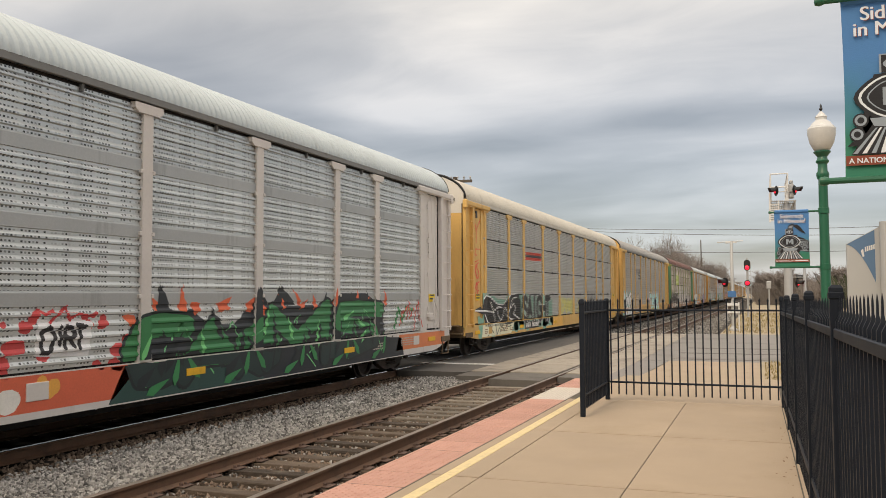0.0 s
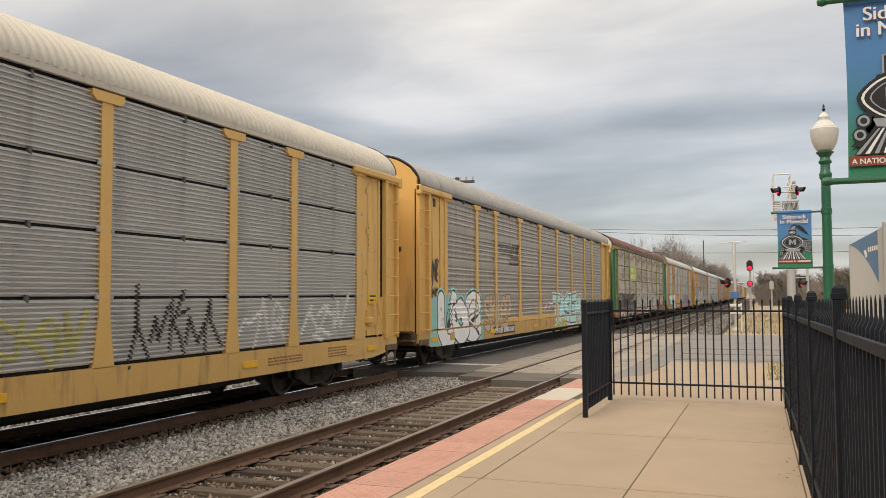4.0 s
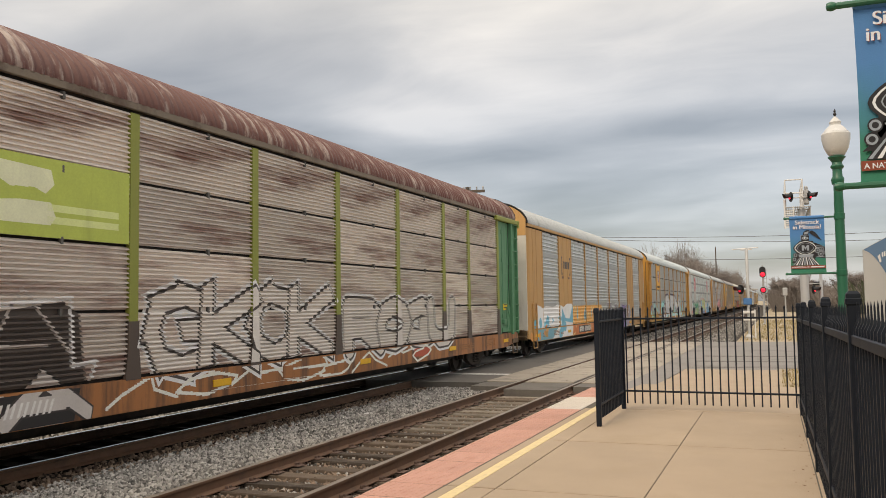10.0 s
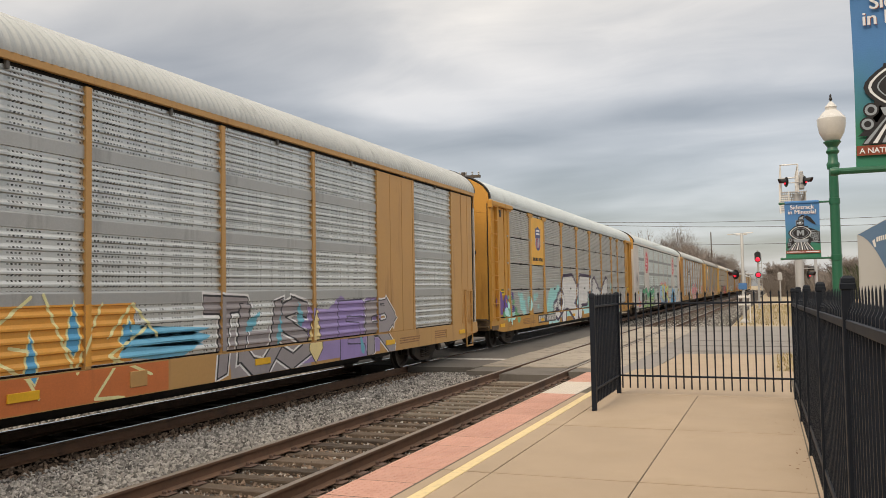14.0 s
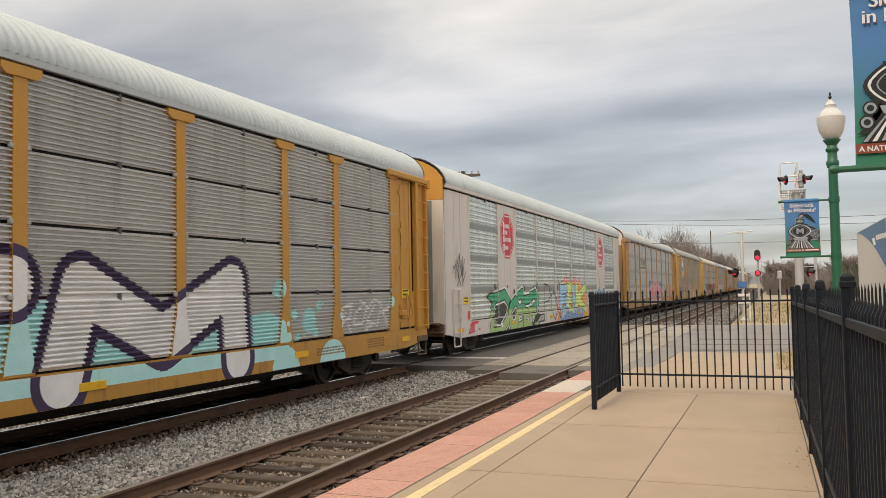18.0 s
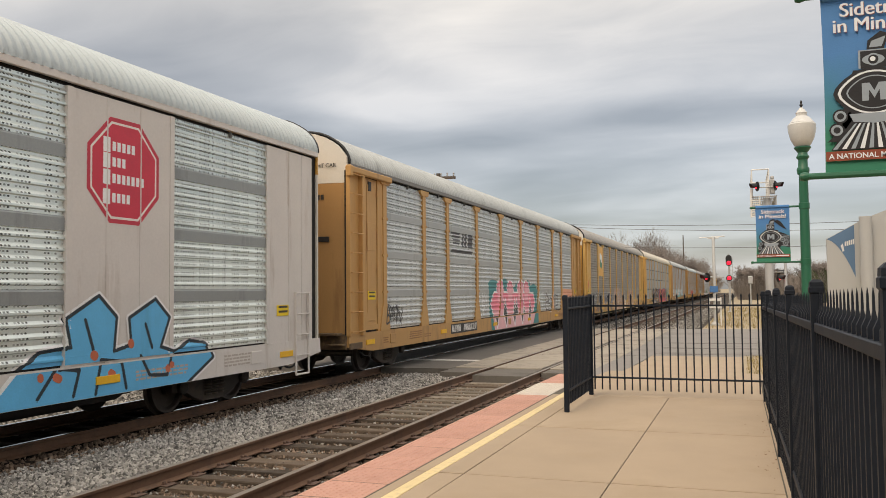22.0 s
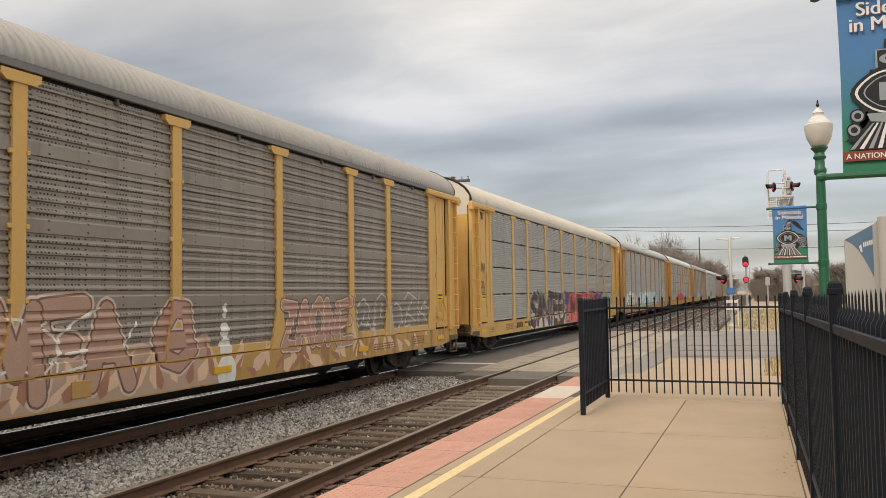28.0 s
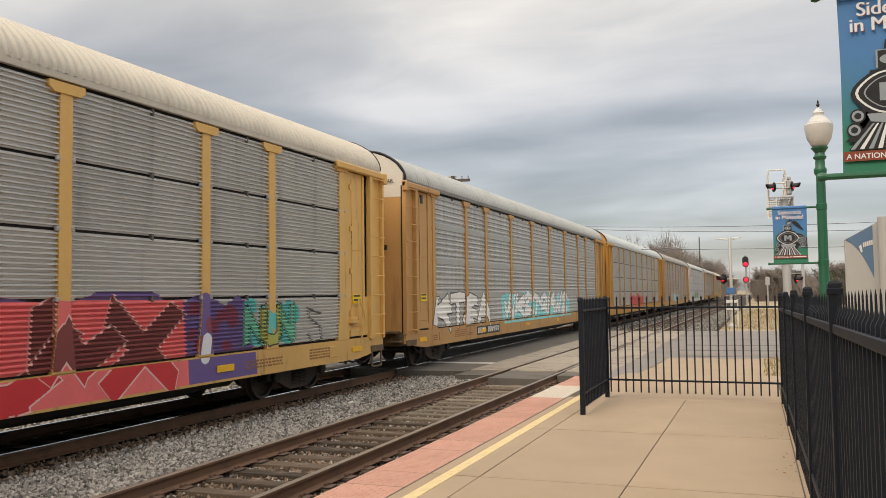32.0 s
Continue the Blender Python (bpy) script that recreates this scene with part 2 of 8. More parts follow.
CEDAR = material("evergreen_foliage", (0.045, 0.055, 0.026), 0.9, vary=0.3, grain=1.5, random_tint=0.5, islands=True)
RED_LAMP = material("red_lamp", (1.0, 0.015, 0.05), 0.3, vary=0.0, emit=1.3, bump=0)
RED_DULL = material("unlit_red_lens", (0.25, 0.01, 0.012), 0.2, vary=0.05, bump=0)
BANNER_RED = material("banner_brown_red", (0.24, 0.055, 0.03), 0.7, vary=0.06)
BANNER_WHITE = material("banner_white", (0.70, 0.74, 0.78), 0.7, vary=0.04)
BANNER_GREY = material("banner_grey", (0.28, 0.33, 0.38), 0.7, vary=0.04)
BANNER_BLACK = material("banner_black", (0.013, 0.014, 0.018), 0.7, vary=0.1)
SIGN_GREY = material("sign_silver", (0.45, 0.45, 0.44), 0.45, metal=0.2, vary=0.05, grain=1)
SIGN_BLUE = material("sign_blue", (0.09, 0.17, 0.28), 0.5, vary=0.06, grain=1)


def banner_cloth():
    """Cloth that runs from blue at its head to green at its foot."""
    m = material("banner_cloth", (0.03, 0.15, 0.42), 0.75, vary=0.07, grain=4, fine=160, bump=0.1)
    t = m.node_tree
    hs = next(n for n in t.nodes if n.type == "HUE_SAT")
    co = next(n for n in t.nodes if n.type == "TEX_COORD")
    sep, nz = t.nodes.new("ShaderNodeSeparateXYZ"), t.nodes.new("ShaderNodeTexNoise")
    t.links.new(co.outputs["Object"], sep.inputs[0])
    nz.inputs["Scale"].default_value = 5.0
    t.links.new(co.outputs["Object"], nz.inputs["Vector"])
    a, r = t.nodes.new("ShaderNodeMath"), t.nodes.new("ShaderNodeValToRGB")
    a.operation = "MULTIPLY_ADD"
    a.inputs[1].default_value = 0.22
    t.links.new(nz.outputs[0], a.inputs[0])
    t.links.new(sep.outputs[2], a.inputs[2])
    e = r.color_ramp.elements
    e[0].position, e[0].color = 0.28, (0.025, 0.21, 0.13, 1)
    e[1].position, e[1].color = 0.62, (0.06, 0.21, 0.47, 1)
    t.links.new(a.outputs[0], r.inputs[0])
    t.links.new(r.outputs[0], hs.inputs["Color"])
    return m


BANNER = banner_cloth()

# ---- building helpers ----
class Shape:
    """Gathers vertices and faces for one mesh."""

    def __init__(self):
        self.v, self.f, self.mi = [], [], []
        self.cur = 0

    def face(self, *idx):
        self.f.append(idx)
        self.mi.append(self.cur)

    def box(self, x0, x1, y0, y1, z0, z1, c=0.0):
        x0, x1, y0, y1, z0, z1 = min(x0, x1), max(x0, x1), min(y0, y1), max(y0, y1), min(z0, z1), max(z0, z1)
        c = min(c, (x1 - x0) * 0.45, (y1 - y0) * 0.45, (z1 - z0) * 0.45)
        n = len(self.v)
        if c <= 0:
            self.v += [(x, y, z) for x in (x0, x1) for y in (y0, y1) for z in (z0, z1)]
            for q in ((0, 1, 3, 2), (4, 6, 7, 5), (0, 4, 5, 1), (2, 3, 7, 6), (0, 2, 6, 4), (1, 5, 7, 3)):
                self.face(*(n + i for i in q))
            return self
        idx = {}
        for sx in (0, 1):
            for sy in (0, 1):
                for sz in (0, 1):
                    px, py, pz = (x0, x1)[sx], (y0, y1)[sy], (z0, z1)[sz]
                    ix, iy, iz = (c, -c)[sx], (c, -c)[sy], (c, -c)[sz]
                    for a, p in (("x", (px, py + iy, pz + iz)), ("y", (px + ix, py, pz + iz)), ("z", (px + ix, py + iy, pz))):
                        idx[sx, sy, sz, a] = len(self.v)
                        self.v.append(p)
        def add(*ks):
            self.face(*(idx[k] for k in ks))
        for s in (0, 1):
            o = 1 if s else -1
            for a, q in (("x", [(s, 0, 0), (s, 1, 0), (s, 1, 1), (s, 0, 1)]), ("y", [(0, s, 0), (0, s, 1), (1, s, 1), (1, s, 0)]), ("z", [(0, 0, s), (1, 0, s), (1, 1, s), (0, 1, s)])):
                ks = [(*p, a) for p in q]
                add(*(ks if o > 0 else ks[::-1]))
        for i in (0, 1):
            for j in (0, 1):
                for a, b, mk in (("x", "y", lambda k: (i, j, k)), ("y", "z", lambda k: (k, i, j)), ("x", "z", lambda k: (i, k, j))):
                    q = [(*mk(0), a), (*mk(1), a), (*mk(1), b), (*mk(0), b)]
                    flip = (i == j) if (a, b) != ("x", "z") else (i != j)
                    add(*(q[::-1] if flip else q))
        for sx in (0, 1):
            for sy in (0, 1):
                for sz in (0, 1):
                    q = [(sx, sy, sz, "x"), (sx, sy, sz, "y"), (sx, sy, sz, "z")]
                    add(*(q if (sx + sy + sz) % 2 else q[::-1]))
        return self

    def tube(self, p, q, r, n=8, r2=None, caps=True):
        p, q = Vector(p), Vector(q)
        r2 = r if r2 is None else r2
        d = (q - p).normalized()
        a = d.orthogonal().normalized()
        b = d.cross(a)
        s = len(self.v)
        for base, rad in ((p, r), (q, r2)):
            for i in range(n):
                w = 2 * math.pi * i / n
                self.v.append(tuple(base + rad * (math.cos(w) * a + math.sin(w) * b)))
        for i in range(n):
            j = (i + 1) % n
            self.face(s + i, s + j, s + n + j, s + n + i)
        if caps:
            self.face(*range(s + n - 1, s - 1, -1))
            self.face(*range(s + n, s + 2 * n))
        return self

    def lathe(self, profile, at=(0, 0, 0), n=20, axis="z"):
        """profile: radius and height along the axis, from one end to the other."""
        s = len(self.v)
        for r, h in profile:
            for i in range(n):
                w = 2 * math.pi * i / n
                u, k = r * math.cos(w), r * math.sin(w)
                p = {"z": (u, k, h), "x": (h, u, k), "y": (k, h, u)}[axis]
                self.v.append((at[0] + p[0], at[1] + p[1], at[2] + p[2]))
        for j in range(len(profile) - 1):
            for i in range(n):
                a, b = s + j * n + i, s + j * n + (i + 1) % n
                self.face(a, b, b + n, a + n)
        self.face(*range(s + n - 1, s - 1, -1))
        e = s + (len(profile) - 1) * n
        self.face(*range(e, e + n))
        return self

    def run(self, pts, y0, y1, caps=True, flip=False):
        """A closed outline of (x, z) drawn out along y."""
        s, n = len(self.v), len(pts)
        self.v += [(x, y0, z) for x, z in pts] + [(x, y1, z) for x, z in pts]
        for i in range(n):
            j = (i + 1) % n
            self.face(s + i, s + n + i, s + n + j, s + j)
        if caps:
            self.face(*range(s, s + n))
            self.face(*range(s + 2 * n - 1, s + n - 1, -1))
        return self

    def plate(self, pts, x0, x1):
        """A closed outline of (y, z) with thickness along x."""
        s, n = len(self.v), len(pts)
        self.v += [(x0, y, z) for y, z in pts] + [(x1, y, z) for y, z in pts]
        for i in range(n):
            j = (i + 1) % n
            self.face(s + i, s + j, s + n + j, s + n + i)
        self.face(*range(s + n - 1, s - 1, -1))
        self.face(*range(s + n, s + 2 * n))
        return self

    def front(self, pts, y0, y1):
        """A closed outline of (x, z) with thickness along y."""
        return self.run(pts, y0, y1)

    def mesh(self, name, mats, smooth=False):
        me = bpy.data.meshes.new(name)
        me.from_pydata(self.v, [], self.f)
        for m in mats if isinstance(mats, (list, tuple)) else [mats]:
            me.materials.append(m)
        if any(self.mi):
            me.polygons.foreach_set("material_index", self.mi)
        bm = bmesh.new()
        bm.from_mesh(me)
        bmesh.ops.recalc_face_normals(bm, faces=bm.faces)
        bm.to_mesh(me)
        bm.free()
        if smooth:
            me.shade_auto_smooth(angle=radians(38)) if hasattr(me, "shade_auto_smooth") else me.shade_smooth()
        return me


def smooth_by_angle(me, deg=35):
    me.shade_smooth()
    bm = bmesh.new()
    bm.from_mesh(me)
    for e in bm.edges:
        e.smooth = len(e.link_faces) == 2 and e.calc_face_angle(0) < radians(deg)
    bm.to_mesh(me)
    bm.free()


def part(name, shape, mat, parent, label="", smooth=False, at=None):
    """One mesh under a thing or a part. shape: a Shape, or mesh data that is shared."""
    me = shape if isinstance(shape, bpy.types.Mesh) else shape.mesh(name, mat)
    if smooth and not isinstance(shape, bpy.types.Mesh):
        smooth_by_angle(me)
    ob = new(name, me)
    ob.parent = parent
    if at is not None:
        ob.matrix_basis = at if isinstance(at, Matrix) else Matrix.Translation(at)
    return tagged(ob, label)


def thing(name, label, category, at=(0, 0, 0), group="", kind="", turn=0):
    ob = new(name)
    ob.empty_display_size = 0.2
    ob.matrix_basis = pose(*at, 0, 0, turn)
    return tagged(ob, label, category, group, kind)


def solid(name, shape, mat, label, category="", kind="", group="", smooth=False, at=None):
    """A thing that is one mesh."""
    me = shape.mesh(name, mat)
    if smooth:
        smooth_by_angle(me)
    ob = new(name, me)
    if at is not None:
        ob.matrix_basis = Matrix.Translation(at)
    return tagged(ob, label, category, group, kind)


def text(name, words, size, mat, parent, at, depth=0.002, label="", align="CENTER", bold=0.0):
    """Raised lettering as a mesh."""
    cu = bpy.data.curves.new(name, "FONT")
    cu.body, cu.size, cu.align_x, cu.extrude, cu.offset = words, size, align, depth, bold
    tmp = new(name, cu)
    me = bpy.data.meshes.new_from_object(tmp.evaluated_get(bpy.context.evaluated_depsgraph_get()))
    bpy.data.objects.remove(tmp)
    me.materials.clear()
    me.materials.append(mat)
    ob = new(name, me)
    ob.parent = parent
    ob.matrix_basis = at
    return tagged(ob, label)

# ---- the setting ----
NEAR, MAIN, GAUGE = -5.40, -9.724, 1.505
TOP = 0.2                      # platform above the rail heads
BED = -0.20                    # ballast level

# ground: one sheet to the horizon, sunk under the tracks and the road
g = Shape()
g.box(-3000, 3000, -2000, 3000, -0.9, -0.32)
solid("ground", g, GROUND, "dry tan earth and thin winter grass reaching to the woods", "ground", "structure")

# the shoulder behind the far track, dusty and pale
g = Shape()
g.run([(-60, -0.5), (-60, -0.24), (-13.6, -0.24), (-13.2, -0.5)], -60, 400)
solid("far_shoulder", g, GROUND, "pale dusty ground beyond the far track", "ground", "structure")

# this strip's colour carries the shade below the train
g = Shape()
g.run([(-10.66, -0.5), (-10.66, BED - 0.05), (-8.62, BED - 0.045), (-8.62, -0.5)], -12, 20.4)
solid("ballast_main", g, SHADED_OILY, "black ballast under the main line, oil and train shade in colour", "ballast", "structure")
g = Shape()
g.run([(-13.3, -0.5), (-12.9, BED - 0.10), (-11.6, BED - 0.03), (-10.68, BED - 0.02), (-10.68, -0.5)], -12, 20.4)
solid("ballast_shoulder", g, SHOULDER, "pale grey ballast shoulder beyond the main line", "ballast", "structure")
g = Shape()
g.run([(-8.6, -0.5), (-8.6, BED - 0.03), (-8.0, BED - 0.0), (-7.55, BED + 0.03), (-6.9, BED + 0.02), (-6.6, BED - 0.03), (-4.3, BED - 0.03), (-3.9, BED + 0.0), (-3.7, BED), (-3.7, -0.5)], -12, 20.4)
solid("ballast_near", g, BALLAST, "grey crushed-stone ballast bed between and under the tracks", "ballast", "structure")
g = Shape()
g.run([(-12.6, -0.5), (-11.9, BED - 0.03), (-8.0, BED - 0.02), (-7.4, BED + 0.03), (-6.6, BED - 0.03), (-4.3, BED - 0.03), (-2.2, -0.25), (-1.5, -0.5)], 43.0, 420)
solid("ballast_far", g, BALLAST, "grey ballast bed beyond the road crossing", "ballast", "structure")


def stones(name, mat, regions, label, seed, size=(0.018, 0.042)):
    rng = random.Random(seed)
    s = Shape()
    corners = [(1, 0, 0), (-1, 0, 0), (0, 1, 0), (0, -1, 0), (0, 0, 1), (0, 0, -1)]
    tris = [(0, 2, 4), (2, 1, 4), (1, 3, 4), (3, 0, 4), (2, 0, 5), (1, 2, 5), (3, 1, 5), (0, 3, 5)]
    for x0, x1, y0, y1, z, count, fall in regions:
        for _ in range(count):
            x = rng.uniform(x0, x1)
            y = y0 + (y1 - y0) * rng.random() ** fall
            r, lift = rng.uniform(*size), rng.uniform(-0.012, 0.034)
            q = Euler((rng.uniform(0, 6), rng.uniform(0, 6), rng.uniform(0, 6))).to_matrix()
            n = len(s.v)
            for c in corners:
                p = q @ Vector((c[0] * r * rng.uniform(0.7, 1.3), c[1] * r * rng.uniform(0.7, 1.25), c[2] * r * rng.uniform(0.5, 1.0)))
                s.v.append((x + p.x, y + p.y, z + p.z + lift))
            for t in tris:
                s.face(*(n + i for i in t))
    me = bpy.data.meshes.new(name)
    me.from_pydata(s.v, [], s.f)
    me.materials.append(mat)
    return tagged(new(name, me), label, "ballast", kind="stuff")


stones("ballast_stones", STONE, [(-8.0, -6.62, 5.0, 12.0, BED + 0.03, 18000, 1.0), (-8.0, -6.62, 12.0, 20.3, BED + 0.025, 11000, 1.0), (-8.35, -8.0, 5.0, 20.3, BED + 0.012, 2600, 1.2)], "loose grey crushed stone between the two tracks", 3, (0.018, 0.042))
stones("shoulder_stones", STONE, [(-12.9, -10.75, 4.0, 20.3, BED - 0.02, 9000, 1.0)], "pale grey crushed stone beyond the main line", 6, (0.03, 0.055))
stones("track_stones", STONE_BROWN, [(-6.6, -4.25, 5.0, 20.3, BED - 0.042, 14000, 1.3), (-4.3, -3.72, 6.0, 20.2, BED + 0.0, 4500, 1.2), (-8.85, -7.9, 5.0, 20.3, BED + 0.002, 5200, 1.2)],
       "brown rust-stained ballast round the ties", 4)
stones("track_chips", STONE, [(-6.55, -4.3, 5.0, 20.3, BED - 0.036, 5200, 1.0), (-4.2, -3.75, 8.0, 20.0, BED + 0.015, 1200, 0.9)], "pale grey stone chips among the ties", 14, (0.012, 0.03))
stones("far_stones", STONE, [(-12.4, -8.3, 43.2, 75, BED - 0.01, 5000, 1.6), (-8.3, -2.4, 43.2, 95, BED - 0.01, 12000, 1.6)], "grey ballast beyond the crossing", 5, (0.022, 0.045))


def rail_shape(bright):
    s = Shape()
    w, h = 0.036, 0.17
    prof = [(-0.07, -h), (0.07, -h), (0.07, -h + 0.012), (0.012, -h + 0.035), (0.009, -0.045), (w, -0.034), (w, -0.006), (w - 0.007, 0), (-w + 0.007, 0), (-w, -0.006), (-w, -0.034), (-0.009, -0.045), (-0.012, -h + 0.035), (-0.07, -h + 0.012)]
    s.run(prof, -12, 420)
    for i in range(14):
        s.mi[i] = 1 if i in (6, 7, 8) else 0
    return s.mesh("rail", [RAIL, RAIL_BRIGHT if bright else RAIL_TOP])


def track(name, cx, label, bright, tie_mat, clips, dusty=None):
    t = thing(name, label, "track", kind="structure")
    me = rail_shape(bright)
    for side in (-1, 1):
        part("rail", me, None, t, at=(cx + side * GAUGE / 2, 0, 0))
    rng = random.Random(int(-cx * 10))
    ties, pale_ties = [], []
    for k in range(6):
        s = Shape()
        c = 0.012
        s.box(-1.3, 1.3, -0.112, 0.112, -0.35, -0.172, c)
        for i, p in enumerate(s.v):
            s.v[i] = (p[0] + rng.uniform(-0.02, 0.02), p[1] + rng.uniform(-0.012, 0.012), p[2] + rng.uniform(-0.012, 0.006))
        ties.append(s.mesh("tie", tie_mat))
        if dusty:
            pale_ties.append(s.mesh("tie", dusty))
    s = Shape()
    for side in (-1, 1):
        for d in (-1, 1):
            x = side * GAUGE / 2 + d * 0.085
            s.box(x - 0.02, x + 0.02, -0.05, -0.02, -0.17, -0.125, 0.008)
            s.box(x - 0.015, x + 0.015, 0.03, 0.06, -0.17, -0.135, 0.006)
        x = side * GAUGE / 2
        s.box(x - 0.17, x + 0.17, -0.09, 0.09, -0.172, -0.16, 0.004)
    plate = s.mesh("tie_plate", SPIKE)
    y = -2.0
    while y < 20.2:
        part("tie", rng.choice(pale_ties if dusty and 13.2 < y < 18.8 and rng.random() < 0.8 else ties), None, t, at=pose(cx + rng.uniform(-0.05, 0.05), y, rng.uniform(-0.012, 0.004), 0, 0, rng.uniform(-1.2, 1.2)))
        if clips and y > 4:
            part("tie_plate", plate, None, t, at=(cx, y, 0))
        y += 0.52 + rng.uniform(-0.03, 0.03)
    s = Shape()
    y = 43.4
    while y < 140:
        s.box(cx - 1.3, cx + 1.3, y - 0.11, y + 0.11, -0.35, -0.175)
        y += 0.53
    tagged(part("far_ties", s, tie_mat, t), kind="stuff")
    return t


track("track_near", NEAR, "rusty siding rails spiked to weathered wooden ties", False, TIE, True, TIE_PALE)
track("track_main", MAIN, "main line rails with polished heads on oily ties darkened for shade", True, TIE_DARK, False)

# road across both tracks
road = thing("road", "worn asphalt road with a concrete level crossing over two tracks", "road", kind="structure")
s = Shape()
s.box(-60, -13.2, 20.3, 43.0, -0.4, -0.02)
part("asphalt", s, ASPHALT, road)
s = Shape()
s.box(-3.4, 40, 25.6, 43.0, -0.4, -0.015)
part("asphalt", s, ROAD, road)
s = Shape()
for x0, x1 in ((-13.2, MAIN - GAUGE / 2 - 0.05), (MAIN - GAUGE / 2 + 0.13, MAIN + GAUGE / 2 - 0.13), (MAIN + GAUGE / 2 + 0.05, NEAR - GAUGE / 2 - 0.9)):
    s.box(x0, x1, 20.3 + 0.2 * (x1 < -9), 43.0, -0.4, -0.012)
s.box(NEAR - GAUGE / 2 + 0.13, NEAR + GAUGE / 2 - 0.13, 19.0, 20.75, -0.4, -0.03)
s.box(NEAR - GAUGE / 2 - 0.9, NEAR - GAUGE / 2 - 0.05, 19.6, 20.75, -0.4, -0.03)
s.box(NEAR + GAUGE / 2 + 0.05, -3.4, 19.9, 20.75, -0.4, -0.03)
part("asphalt", s, ASPHALT_DARK, road, "dark tar patches between the rails")
rng = random.Random(8)
for x0, x1 in ((NEAR - GAUGE / 2 - 0.9, NEAR - GAUGE / 2 - 0.05), (NEAR - GAUGE / 2 + 0.13, NEAR + GAUGE / 2 - 0.13), (NEAR + GAUGE / 2 + 0.05, -3.4)):
    y = 20.78
    while y < 42:
        s = Shape()
        s.box(x0 + 0.01, x1 - 0.01, y, y + 2.4, -0.3, 0.0 + rng.uniform(-0.008, 0.004), 0.012)
        for u in (0.2, 0.8):
            for w in (0.35, 2.05):
                cx_ = x0 + (x1 - x0) * u
                s.lathe([(0.03, 0.0), (0.03, 0.006), (0.02, 0.008)], (cx_, y + w, 0.0), 8)
        part("panel", s, PANEL_CONCRETE, road)
        y += 2.43
s = Shape()
s.box(-9.2, -6.9, 22.6, 23.0, -0.05, -0.008)
part("road_line", s, WHITE_LINE, road, "faded white road marking")

s = Shape()
for y0, y1 in ((28.9, 29.25), (31.6, 31.95), (26.3, 26.45)):
    s.box(-2.6, 14, y0, y1, -0.05, -0.010)
part("tar_seam", s, ASPHALT_DARK, road, "dark tar bands across the road")

# platform slabs, each with its own edges
platform = thing("platform", "tan concrete station platform with a red tactile edge", "platform", kind="structure")
s = Shape()
s.box(-3.66, 0.45, -10, 16.98, -0.5, TOP - 0.009)
part("base", s, JOINT, platform)
xs_ = ((-3.056, -2.941), (-2.809, -2.566), (-2.556, -1.186), (-1.176, 0.50))
ys_ = (-10, -4.0, -1.06, 1.88, 4.82, 7.76, 10.70, 14.10)
for (x0, x1) in xs_:
    for y0, y1 in zip(ys_, ys_[1:]):
        s = Shape()
        s.box(x0, x1, y0 + 0.016, y1 - 0.016, TOP - 0.14, TOP + rng.uniform(-0.001, 0.001), 0.004)
        part("slab", s, CONCRETE, platform)
s = Shape()
s.box(-2.809, 0.236, 14.11, 17.0, TOP - 0.14, TOP, 0.006)
part("slab", s, CONCRETE, platform)
s = Shape()
s.v = [(0.457, -10, 0.05), (0.60, -10, 0.05), (0.38, 14.2, 0.05), (0.237, 14.2, 0.05), (0.457, -10, TOP + 0.003), (0.60, -10, TOP + 0.003), (0.38, 14.2, TOP + 0.003), (0.237, 14.2, TOP + 0.003)]
for q in ((0, 3, 2, 1), (4, 5, 6, 7), (0, 1, 5, 4), (1, 2, 6, 5), (2, 3, 7, 6), (3, 0, 4, 7)):
    s.face(*q)
part("kerb", s, CONCRETE, platform, "narrow tan concrete strip under the fence")
s = Shape()
s.v = [(0.444, -10, 0.1), (0.4565, -10, 0.1), (0.2365, 14.1, 0.1), (0.224, 14.1, 0.1), (0.444, -10, TOP + 0.004), (0.4565, -10, TOP + 0.004), (0.2365, 14.1, TOP + 0.004), (0.224, 14.1, TOP + 0.004)]
for q in ((0, 3, 2, 1), (4, 5, 6, 7), (0, 1, 5, 4), (1, 2, 6, 5), (2, 3, 7, 6), (3, 0, 4, 7)):
    s.face(*q)
part("kerb_joint", s, JOINT, platform, "dark dirt-filled joint along the kerb")
s = Shape()
for y0, y1 in zip(ys_, ys_[1:]):
    s.box(-2.937, -2.813, y0 + 0.004, y1 - 0.004, TOP - 0.14, TOP + 0.002, 0.004)
s.box(-2.937, -2.813, 14.11, 17.0, TOP - 0.14, TOP + 0.002, 0.004)
part("edge_line", s, YELLOW_LINE, platform, "worn yellow safety line")
s = Shape()
s.box(-3.68, -3.087, 0, 0.588, -0.06, 0, 0.005)
for i in range(9):
    for j in range(9):
        x, y = -3.68 + 0.05 + i * 0.0615, 0.05 + j * 0.061
        n = len(s.v)
        for r, z in ((0.015, 0.0), (0.010, 0.006)):
            for a in range(5):
                s.v.append((x + r * math.cos(a * 1.2566), y + r * math.sin(a * 1.2566), z))
        for a in range(5):
            b = (a + 1) % 5
            s.face(n + a, n + b, n + 5 + b, n + 5 + a)
        s.face(*(n + 5 + a for a in range(5)))
red_tile, pale_tile = s.mesh("tactile_tile", TACTILE), s.mesh("tactile_tile", TACTILE_PALE)
y = -2.0
while y < 17.0:
    pale = 13.7 < y + 0.3 < 15.5
    part("tactile_tile", pale_tile if pale else red_tile, None, platform, "pale worn tile" if pale else "", at=pose(rng.uniform(-0.003, 0.003), y, TOP - 0.004 + rng.uniform(-0.002, 0.003)))
    y += 0.612
